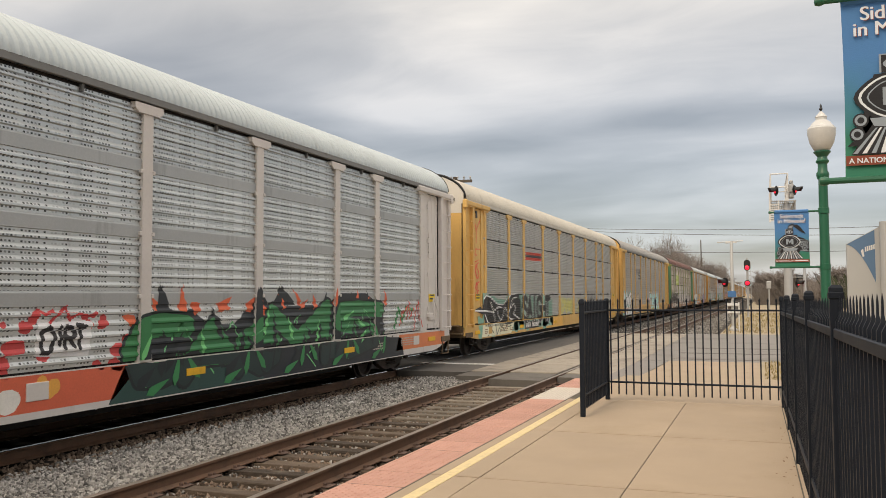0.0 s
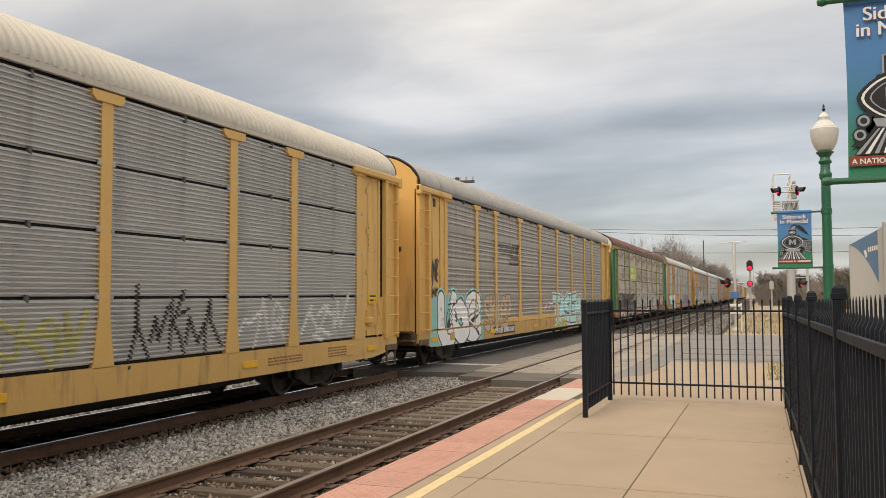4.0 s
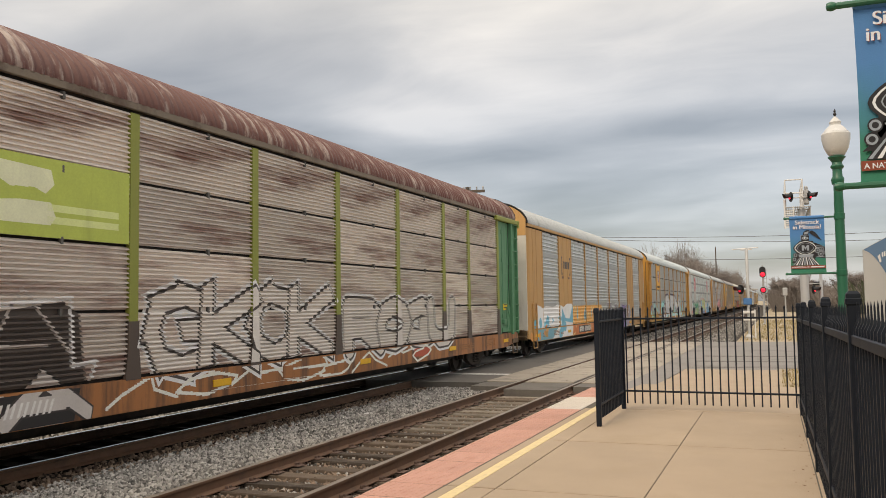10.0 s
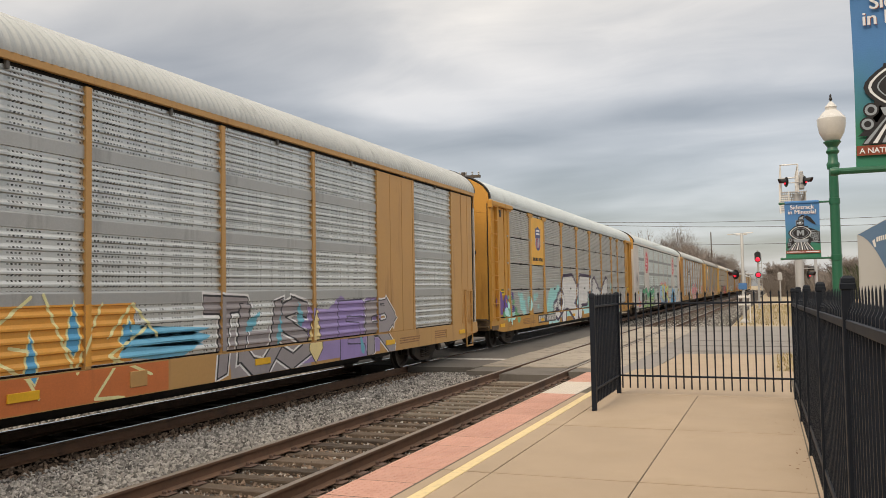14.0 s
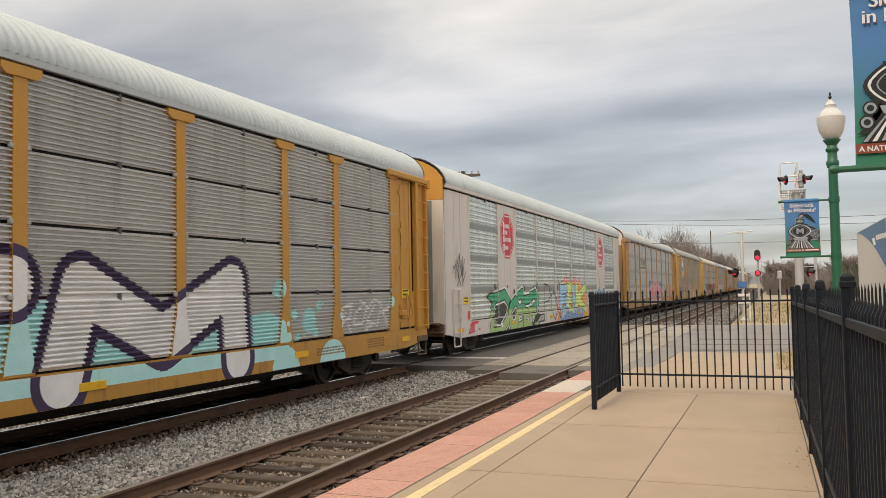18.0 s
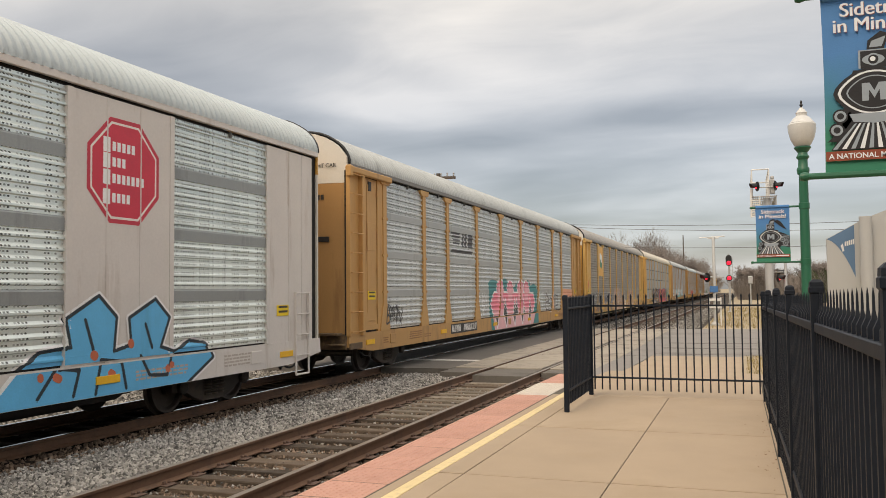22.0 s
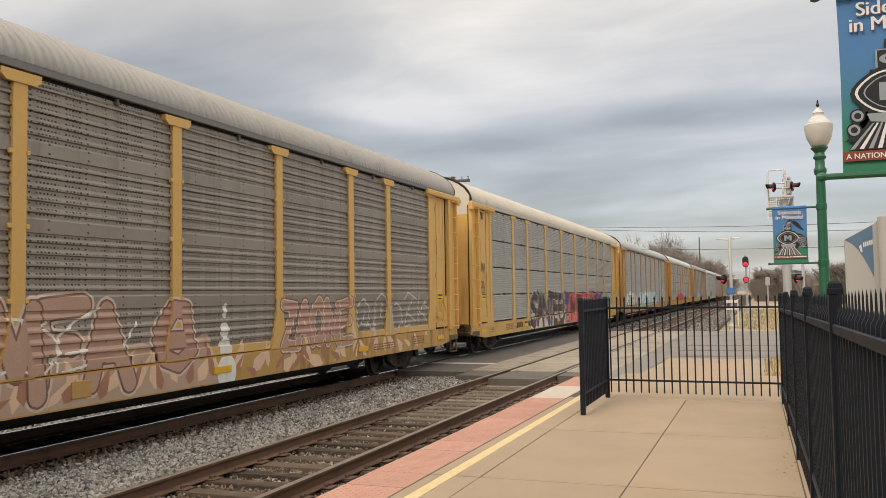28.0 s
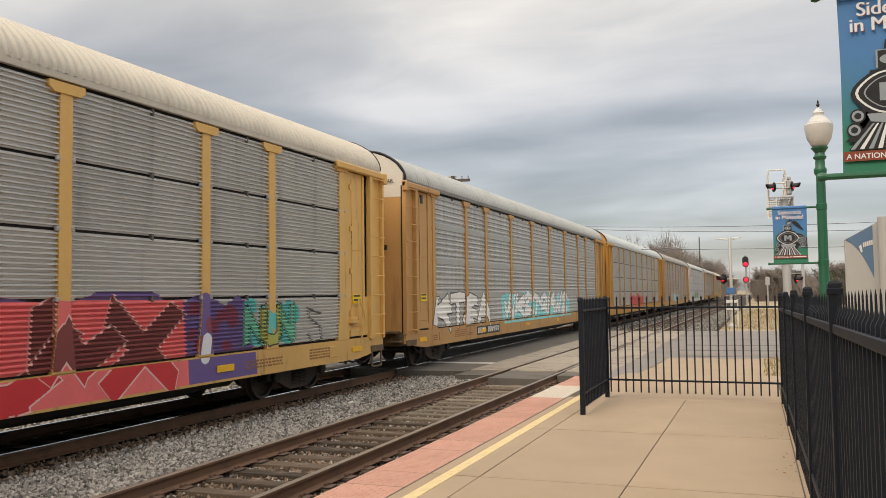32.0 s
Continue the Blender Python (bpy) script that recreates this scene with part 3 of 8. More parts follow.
s = Shape()
s.box(-3.68, -3.085, -10, -2.0, TOP - 0.1, TOP - 0.004)
part("tactile_strip", s, TACTILE, platform)

# walkway that slopes from the gate down to the road
walk_way = thing("pavement", "tan concrete walkway sloping from the gate to the road", "pavement", kind="structure")
for i, (y0, z0, y1, z1) in enumerate(((17.01, TOP, 19.3, 0.12), (19.31, 0.12, 21.6, 0.05), (21.61, 0.05, 23.9, 0.0), (23.91, 0.0, 25.55, -0.01))):
    s = Shape()
    x0, x1 = (-2.9, 0.35) if i == 0 else (-2.6, -0.1)
    s.v = [(x0, y0, -0.5), (x1, y0, -0.5), (x1, y1, -0.5), (x0, y1, -0.5), (x0, y0, z0), (x1, y0, z0), (x1, y1, z1), (x0, y1, z1)]
    for q in ((0, 3, 2, 1), (4, 5, 6, 7), (0, 1, 5, 4), (1, 2, 6, 5), (2, 3, 7, 6), (3, 0, 4, 7)):
        s.face(*q)
    part("slab", s, CONCRETE, walk_way)
s = Shape()
s.v = [(-3.4, 17.01, -0.5), (-2.62, 17.01, -0.5), (-2.62, 25.6, -0.5), (-3.4, 25.6, -0.5), (-3.4, 17.01, 0.1), (-2.62, 17.01, 0.14), (-2.62, 25.6, -0.02), (-3.4, 25.6, -0.02)]
for q in ((0, 3, 2, 1), (4, 5, 6, 7), (0, 1, 5, 4), (1, 2, 6, 5), (2, 3, 7, 6), (3, 0, 4, 7)):
    s.face(*q)
part("ramp", s, ROAD, walk_way, "grey asphalt shoulder beside the walkway")

# unseen wall added behind the camera to darken reflections and the gate
s = Shape()
s.box(7.0, 7.4, -45, 9.0, 0.0, 6.2)
s.box(5.2, 7.6, -45.5, 9.5, 5.2, 5.45)
s.box(-2.6, 7.0, -16.4, -16.0, 0.0, 6.2)
solid("wall_station", s, material("reflection_darkener", (0.22, 0.19, 0.17), 0.9, vary=0.15, grain=2, fine=40), "plain grey-brown wall, added out of view to darken reflections", "wall", "structure")

# verge beside the walkway and beyond the fence
g = Shape()
g.run([(0.36, -0.5), (0.36, 0.16), (6.0, 0.14), (30, 0.05), (30, -0.5)], -10, 17.2)
g.box(-0.09, 30, 17.2, 25.5, -0.5, 0.02)
g.box(-2.0, 60, 43.05, 400, -0.5, -0.04)
solid("verge", g, GROUND, "dry tan verge beside the platform and the road", "ground", "structure")


def grass(name, regions, label, seed):
    rng_ = random.Random(seed)
    s_ = Shape()
    for x0, x1, y0, y1, z, n, hh in regions:
        for _ in range(n):
            x, y = rng_.uniform(x0, x1), rng_.uniform(y0, y1)
            for _b in range(3):
                a, h = rng_.uniform(0, 6.28), hh * rng_.uniform(0.5, 1.2)
                dx, dy = math.cos(a), math.sin(a)
                w = 0.006 + 0.02 * hh
                i = len(s_.v)
                s_.v += [(x - dy * w, y + dx * w, z), (x + dy * w, y - dx * w, z), (x + dx * h * 0.5, y + dy * h * 0.5, z + h)]
                s_.face(i, i + 1, i + 2)
    me = bpy.data.meshes.new(name)
    me.from_pydata(s_.v, [], s_.f)
    me.materials.append(DRY_GRASS)
    return tagged(new(name, me), label, "grass", kind="stuff")


grass("dry_grass", [(0.0, 2.5, 17.3, 25.3, 0.02, 2500, 0.07), (-1.9, 14, 44, 90, -0.04, 9000, 0.16), (0.5, 6, 8, 17, 0.15, 2500, 0.07)], "short straw-coloured winter grass", 12)


def flakes(name, label, mat, category, regions, seed, size):
    """Small curled scraps lying about."""
    rng_ = random.Random(seed)
    s_ = Shape()
    for x0, x1, y0, y1, z, n in regions:
        for _ in range(n):
            x, y, a, r = rng_.uniform(x0, x1), rng_.uniform(y0, y1), rng_.uniform(0, 6.28), rng_.uniform(*size)
            i = len(s_.v)
            for k in range(4):
                w = a + k * 1.5708
                s_.v.append((x + r * math.cos(w) * (1.0 if k % 2 else 0.55), y + r * math.sin(w) * (1.0 if k % 2 else 0.55), z + r * rng_.uniform(0.0, 0.5)))
            s_.face(i, i + 1, i + 2)
            s_.face(i, i + 2, i + 3)
    me = bpy.data.meshes.new(name)
    me.from_pydata(s_.v, [], s_.f)
    me.materials.append(mat)
    return tagged(new(name, me), label, category, kind="stuff")


flakes("dry_leaves", "small dry brown leaves along the foot of the fence", material("dry_leaf", (0.20, 0.115, 0.06), 0.9, vary=0.3), "leaves",
       [(-0.05, 0.22, 4.0, 13.8, TOP + 0.008, 22), (0.16, 0.26, 6.0, 12.0, TOP + 0.008, 26)], 21, (0.008, 0.022))
for x, y, r in ((-7.5, 14.9, 0.05), (-7.35, 17.6, 0.05), (-7.7, 14.3, 0.035), (-7.1, 13.0, 0.03)):
    s = Shape()
    s.lathe([(0.0, 0.0), (r, 0.01), (r * 0.8, r * 0.45), (r * 0.3, r * 0.7), (0.0, r * 0.75)], (0, 0, 0), 7)
    crumple = random.Random(int(y * 10))
    s.v = [(a + crumple.uniform(-0.3, 0.3) * r, b + crumple.uniform(-0.3, 0.3) * r, c) for a, b, c in s.v]
    solid("litter", s, WHITE_PAINT, "crumpled scrap of white paper on the ballast", "litter", at=(x, y, BED + 0.05), group="scraps of litter")

# ---- fences ----
def picket_mesh(h0, h1, tip):
    s = Shape()
    a = 0.0105
    s.box(-a, a, -a, a, h0, h1 - tip)
    n = len(s.v)
    b = a * 1.45
    s.v += [(-a, -a, h1 - tip), (a, -a, h1 - tip), (a, a, h1 - tip), (-a, a, h1 - tip), (-b, -a, h1 - tip * 0.6), (b, -a, h1 - tip * 0.6), (b, a, h1 - tip * 0.6), (-b, a, h1 - tip * 0.6), (0, 0, h1)]
    for q in ((0, 1, 5, 4), (1, 2, 6, 5), (2, 3, 7, 6), (3, 0, 4, 7)):
        s.face(*(n + i for i in q))
    for q in ((4, 5, 8), (5, 6, 8), (6, 7, 8), (7, 4, 8)):
        s.face(*(n + i for i in q))
    return s.mesh("picket", FENCE)


PICKET = picket_mesh(0.09, 1.66, 0.07)


def bent_picket_mesh():
    """A flat pale with a cranked neck and a thin pointed tip."""
    s = Shape()
    rings = ((0.07, 0.0, 0.012), (1.585, 0.0, 0.012), (1.615, -0.012, 0.010), (1.64, -0.012, 0.0055), (1.69, -0.012, 0.0045), (1.715, -0.012, 0.0008))
    for z, off, a in rings:
        s.v += [(-a, off - a * 0.8, z), (a, off - a * 0.8, z), (a, off + a * 0.8, z), (-a, off + a * 0.8, z)]
    for k in range(len(rings) - 1):
        for i in range(4):
            j = (i + 1) % 4
            s.face(4 * k + i, 4 * k + j, 4 * k + 4 + j, 4 * k + 4 + i)
    s.face(3, 2, 1, 0)
    n = 4 * (len(rings) - 1)
    s.face(n, n + 1, n + 2, n + 3)
    return s.mesh("picket", FENCE)


PICKET_TALL = bent_picket_mesh()


def post_mesh(half, top):
    s = Shape()
    s.box(-half, half, -half, half, 0.0, top - 0.05, 0.006)
    b = half + 0.007
    s.box(-b, b, -b, b, top - 0.075, top - 0.035, 0.007)
    for k, (r0, z0, r1, z1) in enumerate(((b - 0.004, top - 0.036, b * 0.86, top - 0.015), (b * 0.86, top - 0.015, b * 0.5, top))):
        n = len(s.v)
        for r, z in ((r0, z0), (r1, z1)):
            s.v += [(-r, -r, z), (r, -r, z), (r, r, z), (-r, r, z)]
        for q in ((0, 1, 5, 4), (1, 2, 6, 5), (2, 3, 7, 6), (3, 0, 4, 7), (4, 5, 6, 7)):
            s.face(*(n + i for i in q))
    return s.mesh("post", FENCE)


POST = post_mesh(0.034, 1.66)
POST_TALL = post_mesh(0.031, 1.775)


def panel_fence(name, label, a, b, posts, gap=0.1195, tall=False, lift=(0.0, 0.0)):
    """A run of pickets from a to b in plan. posts: which ends carry a post."""
    t = thing(name, label, "fence", (a[0], a[1], TOP))
    rise = (lift[1] - lift[0]) / math.hypot(b[0] - a[0], b[1] - a[1])
    up = lambda u: Vector((0, 0, lift[0] + rise * u))
    d = Vector((b[0] - a[0], b[1] - a[1], 0))
    length = d.length
    d.normalize()
    turn = math.atan2(d.y, d.x)
    r = Matrix.Rotation(turn, 4, "Z")
    for at in posts:
        part("post", POST_TALL if tall else POST, None, t, at=Matrix.Translation(d * at + up(at)) @ r)
    tilt = Matrix.Rotation(-math.atan(rise), 4, "Y")
    for z in ((0.305, 1.50) if tall else (0.275, 1.45)):
        s = Shape()
        s.box(0.0, length, -0.019, 0.019, z, z + (0.05 if tall else 0.03), 0.005)
        part("rail", s, FENCE, t, at=Matrix.Translation(up(0)) @ r @ tilt)
    n = int((length - 0.04) / gap)
    for i in range(n):
        u = (i + 0.5) * length / n
        if min(abs(u - p) for p in posts or [-9]) > 0.05:
            part("picket", PICKET_TALL if tall else PICKET, None, t, at=Matrix.Translation(d * u + up(u)) @ r)
    return t


def fence_x(y):
    return 0.402 - 0.010 * y


def fence_lift(y):
    """The side fence climbs a little towards the camera."""
    return 0.0102 * (4.85 - y)


panel_fence("return_fence", "short black steel picket fence panel at the platform edge", (-2.42, 12.05), (-2.43, 14.16), [0.0, 2.11])
panel_fence("gate_fence", "black steel picket fence across the platform end", (-2.43, 14.18), (0.25, 14.12), [])
for y0, y1 in ((0.25, 2.55), (2.55, 4.85), (4.85, 7.15), (7.15, 9.45), (9.45, 11.75), (11.75, 13.95)):
    panel_fence("side_fence", "black steel picket fence panel along the platform", (fence_x(y0), y0), (fence_x(y1), y1), [0.0] if y1 < 13 else [0.0, y1 - y0], 0.125, True, (fence_lift(y0), fence_lift(y1)))

# ---- lamps and banners ----
def lamp_post(x, y, banner_z, with_globe=True):
    t = thing("lamp_post", "green cast-metal lamp post with a frosted acorn globe", "lamp post", (x, y, 0.12), "platform lamps")
    s = Shape()
    s.lathe([(0.19, 0.0), (0.19, 0.06), (0.165, 0.10), (0.15, 0.45), (0.12, 0.52), (0.11, 0.6), (0.074, 0.72), (0.062, 3.2), (0.058, 3.47)], n=20)
    part("pole", s, GREEN, t, smooth=True)
    s = Shape()
    s.lathe([(0.075, 3.42), (0.085, 3.47), (0.085, 3.50), (0.066, 3.53), (0.062, 3.63), (0.085, 3.655), (0.088, 3.675), (0.07, 3.70), (0.064, 3.73), (0.10, 3.78), (0.115, 3.795), (0.115, 3.81), (0.09, 3.815)], n=20)
    part("capital", s, GREEN, t, smooth=True)
    s = Shape()
    s.lathe([(0.078, 3.812), (0.11, 3.835), (0.16, 3.93), (0.187, 4.05), (0.190, 4.13), (0.174, 4.152)], n=24)
    part("globe", s, GLOBE, t, "frosted lower globe", smooth=True)
    s = Shape()
    s.lathe([(0.174, 4.154), (0.155, 4.17), (0.12, 4.22), (0.078, 4.255), (0.073, 4.285), (0.08, 4.30), (0.055, 4.335), (0.025, 4.37), (0.018, 4.38)], n=24)
    part("globe_cap", s, GLOBE, t, "pale stepped globe cap", smooth=True)
    s = Shape()
    s.lathe([(0.018, 4.375), (0.011, 4.39), (0.025, 4.415), (0.011, 4.445), (0.016, 4.46), (0.004, 4.49)], n=10)
    part("finial", s, BLACK, t, smooth=True)
    for z in (banner_z - 0.12, banner_z - 0.12 + 0.79):
        s = Shape()
        s.tube((-0.05, 0, z), (-0.70, 0, z), 0.0145, 10)
        s.lathe([(0.0, -0.022), (0.016, -0.018), (0.021, 0.0), (0.016, 0.018), (0.0, 0.022)], (-0.71, 0, z), 10, "x")
        s.lathe([(0.060, -0.045), (0.072, -0.04), (0.072, 0.04), (0.060, 0.045)], (0, 0, z), 16)
        part("banner_arm", s, GREEN, t, smooth=True)
    return t


def banner(x, y, z):
    """A cloth banner, 0.46 by 0.76 m, that faces the platform; x, y, z: the middle of its foot."""
    t = thing("banner", "blue and green cloth banner with a black steam engine picture", "banner", (x, y, z), "lamp post banners")
    s = Shape()
    nx, nz = 12, 20
    w, h = 0.46, 0.79
    for side in (0, 1):
        for j in range(nz + 1):
            for i in range(nx + 1):
                u, k = i / nx, j / nz
                dy = 0.0022 * math.sin(u * 5 + k * 3.0) * math.sin(k * math.pi) + 0.0022 * math.sin(k * 9 + u * 2) * u
                s.v.append(((u - 0.5) * w + 0.012 * math.sin(k * math.pi) * (0.5 - u), -0.002 + dy + side * 0.003, k * h))
    m = (nx + 1) * (nz + 1)
    for j in range(nz):
        for i in range(nx):
            a = j * (nx + 1) + i
            s.face(a, a + 1, a + nx + 2, a + nx + 1)
            s.face(m + a, m + a + nx + 1, m + a + nx + 2, m + a + 1)
    for i in range(nx):
        a, b = i, nz * (nx + 1) + i
        s.face(a, m + a, m + a + 1, a + 1)
        s.face(b, b + 1, m + b + 1, m + b)
    for j in range(nz):
        a, b = j * (nx + 1), j * (nx + 1) + nx
        s.face(a, a + nx + 1, m + a + nx + 1, m + a)
        s.face(b, m + b, m + b + nx + 1, b + nx + 1)
    part("cloth", s, BANNER, t, smooth=True)
    s = Shape()
    s.box(-w / 2, w / 2, -0.018, 0.018, h - 0.025, h + 0.018, 0.012)
    part("sleeve", s, BANNER, t, smooth=True)
    D = -0.0125
    face = lambda u, k, d=D: Matrix.Translation((u, d, k)) @ pose(0, 0, 0, 90, 0, 0)
    for words, z in (("Sidetrack", 0.690), ("in Mineola!", 0.622)):
        text("lettering", words, 0.084, BANNER_RED, t, face(0.004, z - 0.003), 0.0003, "dark edge of the lettering")
        for k in (-1, 1):
            text("lettering", words, 0.084, BANNER_WHITE, t, face(0.0017 * k, z, D - 0.0006 - 0.0002 * k), 0.0003, "white lettering")

    def poly(pts, d0, mat, name):
        q = Shape()
        q.front(pts, D - 0.0003 * d0, D - 0.0003 * d0 + 0.0003)
        return part(name, q, mat, t)

    def disc(cx_, cz, r, d0, mat, name="disc", n=20, flat=1.0):
        return poly([(cx_ + r * math.cos(2 * math.pi * i / n), cz + flat * r * math.sin(2 * math.pi * i / n)) for i in range(n)], d0, mat, name)

    def rect(x0, x1, z0, z1, d0, mat, name):
        return poly([(x0, z0), (x1, z0), (x1, z1), (x0, z1)], d0, mat, name)

    def badge_ring(r, d0, mat, name):
        """A rounded plate with a point at either side."""
        pts = []
        for i in range(28):
            a = 2 * math.pi * i / 28
            c = math.cos(a)
            pts.append((-0.03 + 1.12 * r * c * (1.0 + 0.16 * abs(c) ** 8), 0.352 + 0.86 * r * math.sin(a)))
        poly(pts, d0, mat, name)

    rect(-0.226, 0.222, 0.062, 0.104, 0, BANNER_RED, "name_strip")
    text("lettering", "A NATIONAL M", 0.032, BANNER_WHITE, t, face(-0.215, 0.071, D - 0.0012), 0.0003, align="LEFT", bold=0.0006)
    rect(0.03, 0.205, 0.075, 0.092, 2, BANNER_WHITE, "small_print")
    # the engine: boiler, lamp box, funnel and smoke, running gear, pilot
    poly([(0.02, 0.24), (0.222, 0.20), (0.222, 0.36), (0.15, 0.40), (0.04, 0.44)], 0, BANNER_BLACK, "engine_side")
    poly([(-0.16, 0.20), (0.10, 0.20), (0.10, 0.30), (0.07, 0.45), (-0.11, 0.45), (-0.15, 0.31)], 1, BANNER_BLACK, "boiler")
    badge_ring(0.124, 2, BANNER_BLACK, "boiler_rim")
    badge_ring(0.110, 3, BANNER_WHITE, "boiler_ring")
    badge_ring(0.101, 4, BANNER_BLACK, "boiler_door")
    badge_ring(0.084, 5, BANNER_GREY, "boiler_line")
    badge_ring(0.079, 6, BANNER_BLACK, "boiler_plate")
    poly([(-0.078, 0.315), (-0.052, 0.315), (-0.050, 0.362), (-0.03, 0.325), (-0.01, 0.362), (-0.008, 0.315), (0.018, 0.315), (0.018, 0.392), (-0.012, 0.392), (-0.03, 0.358), (-0.048, 0.392), (-0.078, 0.392)], 7, BANNER_GREY, "emblem")
    rect(-0.088, 0.022, 0.455, 0.535, 2, BANNER_GREY, "lamp_frame")
    rect(-0.080, 0.022, 0.455, 0.530, 3, BANNER_BLACK, "lamp_box")
    disc(-0.03, 0.492, 0.044, 4, BANNER_GREY, "lamp_bracket", 16, 0.5)
    disc(-0.03, 0.492, 0.027, 5, BANNER_GREY, "lamp_rim", 16)
    disc(-0.03, 0.492, 0.020, 6, BANNER_BLACK, "lamp_glass", 16)
    disc(-0.032, 0.494, 0.011, 7, BANNER_WHITE, "lamp_light", 12)
    poly([(-0.055, 0.536), (0.012, 0.536), (0.032, 0.600), (0.0, 0.612), (-0.05, 0.575)], 2, BANNER_BLACK, "funnel")
    poly([(-0.045, 0.545), (0.004, 0.545), (0.02, 0.590), (-0.035, 0.572)], 3, BANNER_GREY, "funnel_shine")
    poly([(0.02, 0.575), (0.06, 0.60), (0.11, 0.565), (0.185, 0.455), (0.135, 0.48), (0.07, 0.53)], 1, BANNER_BLACK, "smoke")
    poly([(0.04, 0.43), (0.07, 0.43), (0.155, 0.315), (0.13, 0.315)], 2, BANNER_GREY, "rod")
    for cx_, cz, r in ((0.125, 0.312, 0.034), (0.178, 0.33, 0.026), (0.165, 0.262, 0.036), (0.205, 0.285, 0.020)):
        disc(cx_, cz, r, 3, BANNER_GREY, "wheel_ring", 16)
        disc(cx_, cz, r * 0.72, 4, BANNER_BLACK, "wheel_disc", 16)
        disc(cx_, cz, r * 0.35, 5, BANNER_GREY, "wheel_hub", 12)
    for z in (0.375, 0.352, 0.225):
        poly([(0.11, z), (0.216, z - 0.012), (0.216, z - 0.004), (0.11, z + 0.008)], 3, BANNER_GREY, "side_rod")
    poly([(-0.13, 0.262), (0.075, 0.262), (0.06, 0.228), (-0.03, 0.218), (-0.115, 0.228)], 4, BANNER_GREY, "beam")
    poly([(-0.12, 0.235), (0.06, 0.235), (0.145, 0.108), (-0.205, 0.108)], 2, BANNER_BLACK, "pilot")
    for i in range(10):
        u = i / 9
        xt, xb = -0.105 + 0.15 * u, -0.190 + 0.32 * u
        poly([(xt - 0.004, 0.220), (xt + 0.004, 0.220), (xb + 0.009, 0.112), (xb - 0.009, 0.112)], 3, BANNER_WHITE if i % 2 else BANNER_GREY, "pilot_bar")
    for cx_, cz in ((-0.165, 0.255), (-0.180, 0.195)):
        poly([(cx_ - 0.04, cz - 0.05), (cx_ + 0.05, cz - 0.05), (cx_ + 0.04, cz + 0.02)], 1, BANNER_BLACK, "lamp_foot")
        disc(cx_, cz, 0.031, 2, BANNER_BLACK, "side_lamp", 16)
        disc(cx_, cz, 0.024, 3, BANNER_GREY, "lamp_ring", 16)
        disc(cx_, cz, 0.014, 4, BANNER_BLACK, "side_glass", 12)
    return t


lamp_post(0.83, 13.05, 2.30)
banner(0.405, 13.05, 2.31)
lamp_post(0.97, 4.0, 2.415)
banner(0.575, 4.02, 2.415)

# station sign: a silver panel with a blue sail-shaped field and a column
sgn = thing("station_sign", "tall silver station sign with a curved blue corner", "sign", (1.5, 17.7, 0.1))
s = Shape()
s.front([(0, 0.2), (1.6, 0.2), (1.6, 3.5), (0.62, 3.1), (0, 2.755)], 0, 0.12)
part("panel", s, SIGN_GREY, sgn)
arc = [(0.48 * (i / 10) ** 0.95, 2.74 - 0.72 * (i / 10) ** 1.7) for i in range(11)]
s = Shape()
s.front([(0.004, 2.748), *arc[1:], (0.48, 3.01)], -0.006, 0.0)
part("blue_field", s, SIGN_BLUE, sgn, "dusty blue curved field")
s = Shape()
s.front([(0.24, 2.62), (0.28, 2.66), (0.30, 2.52), (0.27, 2.50)], -0.012, -0.006)
part("mark", s, WHITE_PAINT, sgn, "small white mark")
for i in range(5):
    s = Shape()
    s.front([(0.31 + i * 0.035, 2.60 + i * 0.01), (0.335 + i * 0.035, 2.61 + i * 0.01), (0.335 + i * 0.035, 2.70 + i * 0.01), (0.31 + i * 0.035, 2.69 + i * 0.01)], -0.012, -0.006)
    part("mark", s, WHITE_PAINT, sgn, "small white mark")
s = Shape()
s.tube((0.66, -0.12, 0), (0.66, -0.12, 3.15), 0.11, 20)
part("column", s, SIGN_GREY, sgn, smooth=True)


# ---- crossing signals ----
def flasher(parent, at, turn=0, lit=True, n=16):
    """A round black-backed crossing lamp with a hood, facing -y."""
    m = Matrix.Translation(at) @ Matrix.Rotation(radians(turn), 4, "Z")
    s = Shape()
    s.lathe([(0.26, 0.0), (0.26, 0.012)], (0, 0, 0), 24, "y")
    lamp = part("backing", s, BLACK, parent, "round black backing", at=m)
    s = Shape()
    s.lathe([(0.12, 0.02), (0.15, -0.04), (0.15, -0.06)], (0, 0, 0), n, "y")
    part("housing", s, BLACK, lamp)
    s = Shape()
    s.lathe([(0.13, -0.062), (0.09, -0.085), (0.0, -0.095)], (0, 0, 0), n, "y")
    part("lens", s, RED_LAMP if lit else RED_DULL, lamp, "lit red lens" if lit else "dark red lens")
    s = Shape()
    k = 10
    for y0, r in ((-0.06, 0.155), (-0.42, 0.165)):
        for i in range(k + 1):
            a = radians(-20 + 220 * i / k)
            s.v.append((r * math.cos(a), y0 if y0 > -0.1 else y0 + 0.10 * (1 - math.sin(a)), r * math.sin(a)))
    for i in range(k):
        s.face(i, i + 1, k + 2 + i, k + 1 + i)
    part("hood", s, BLACK, lamp)
    return lamp


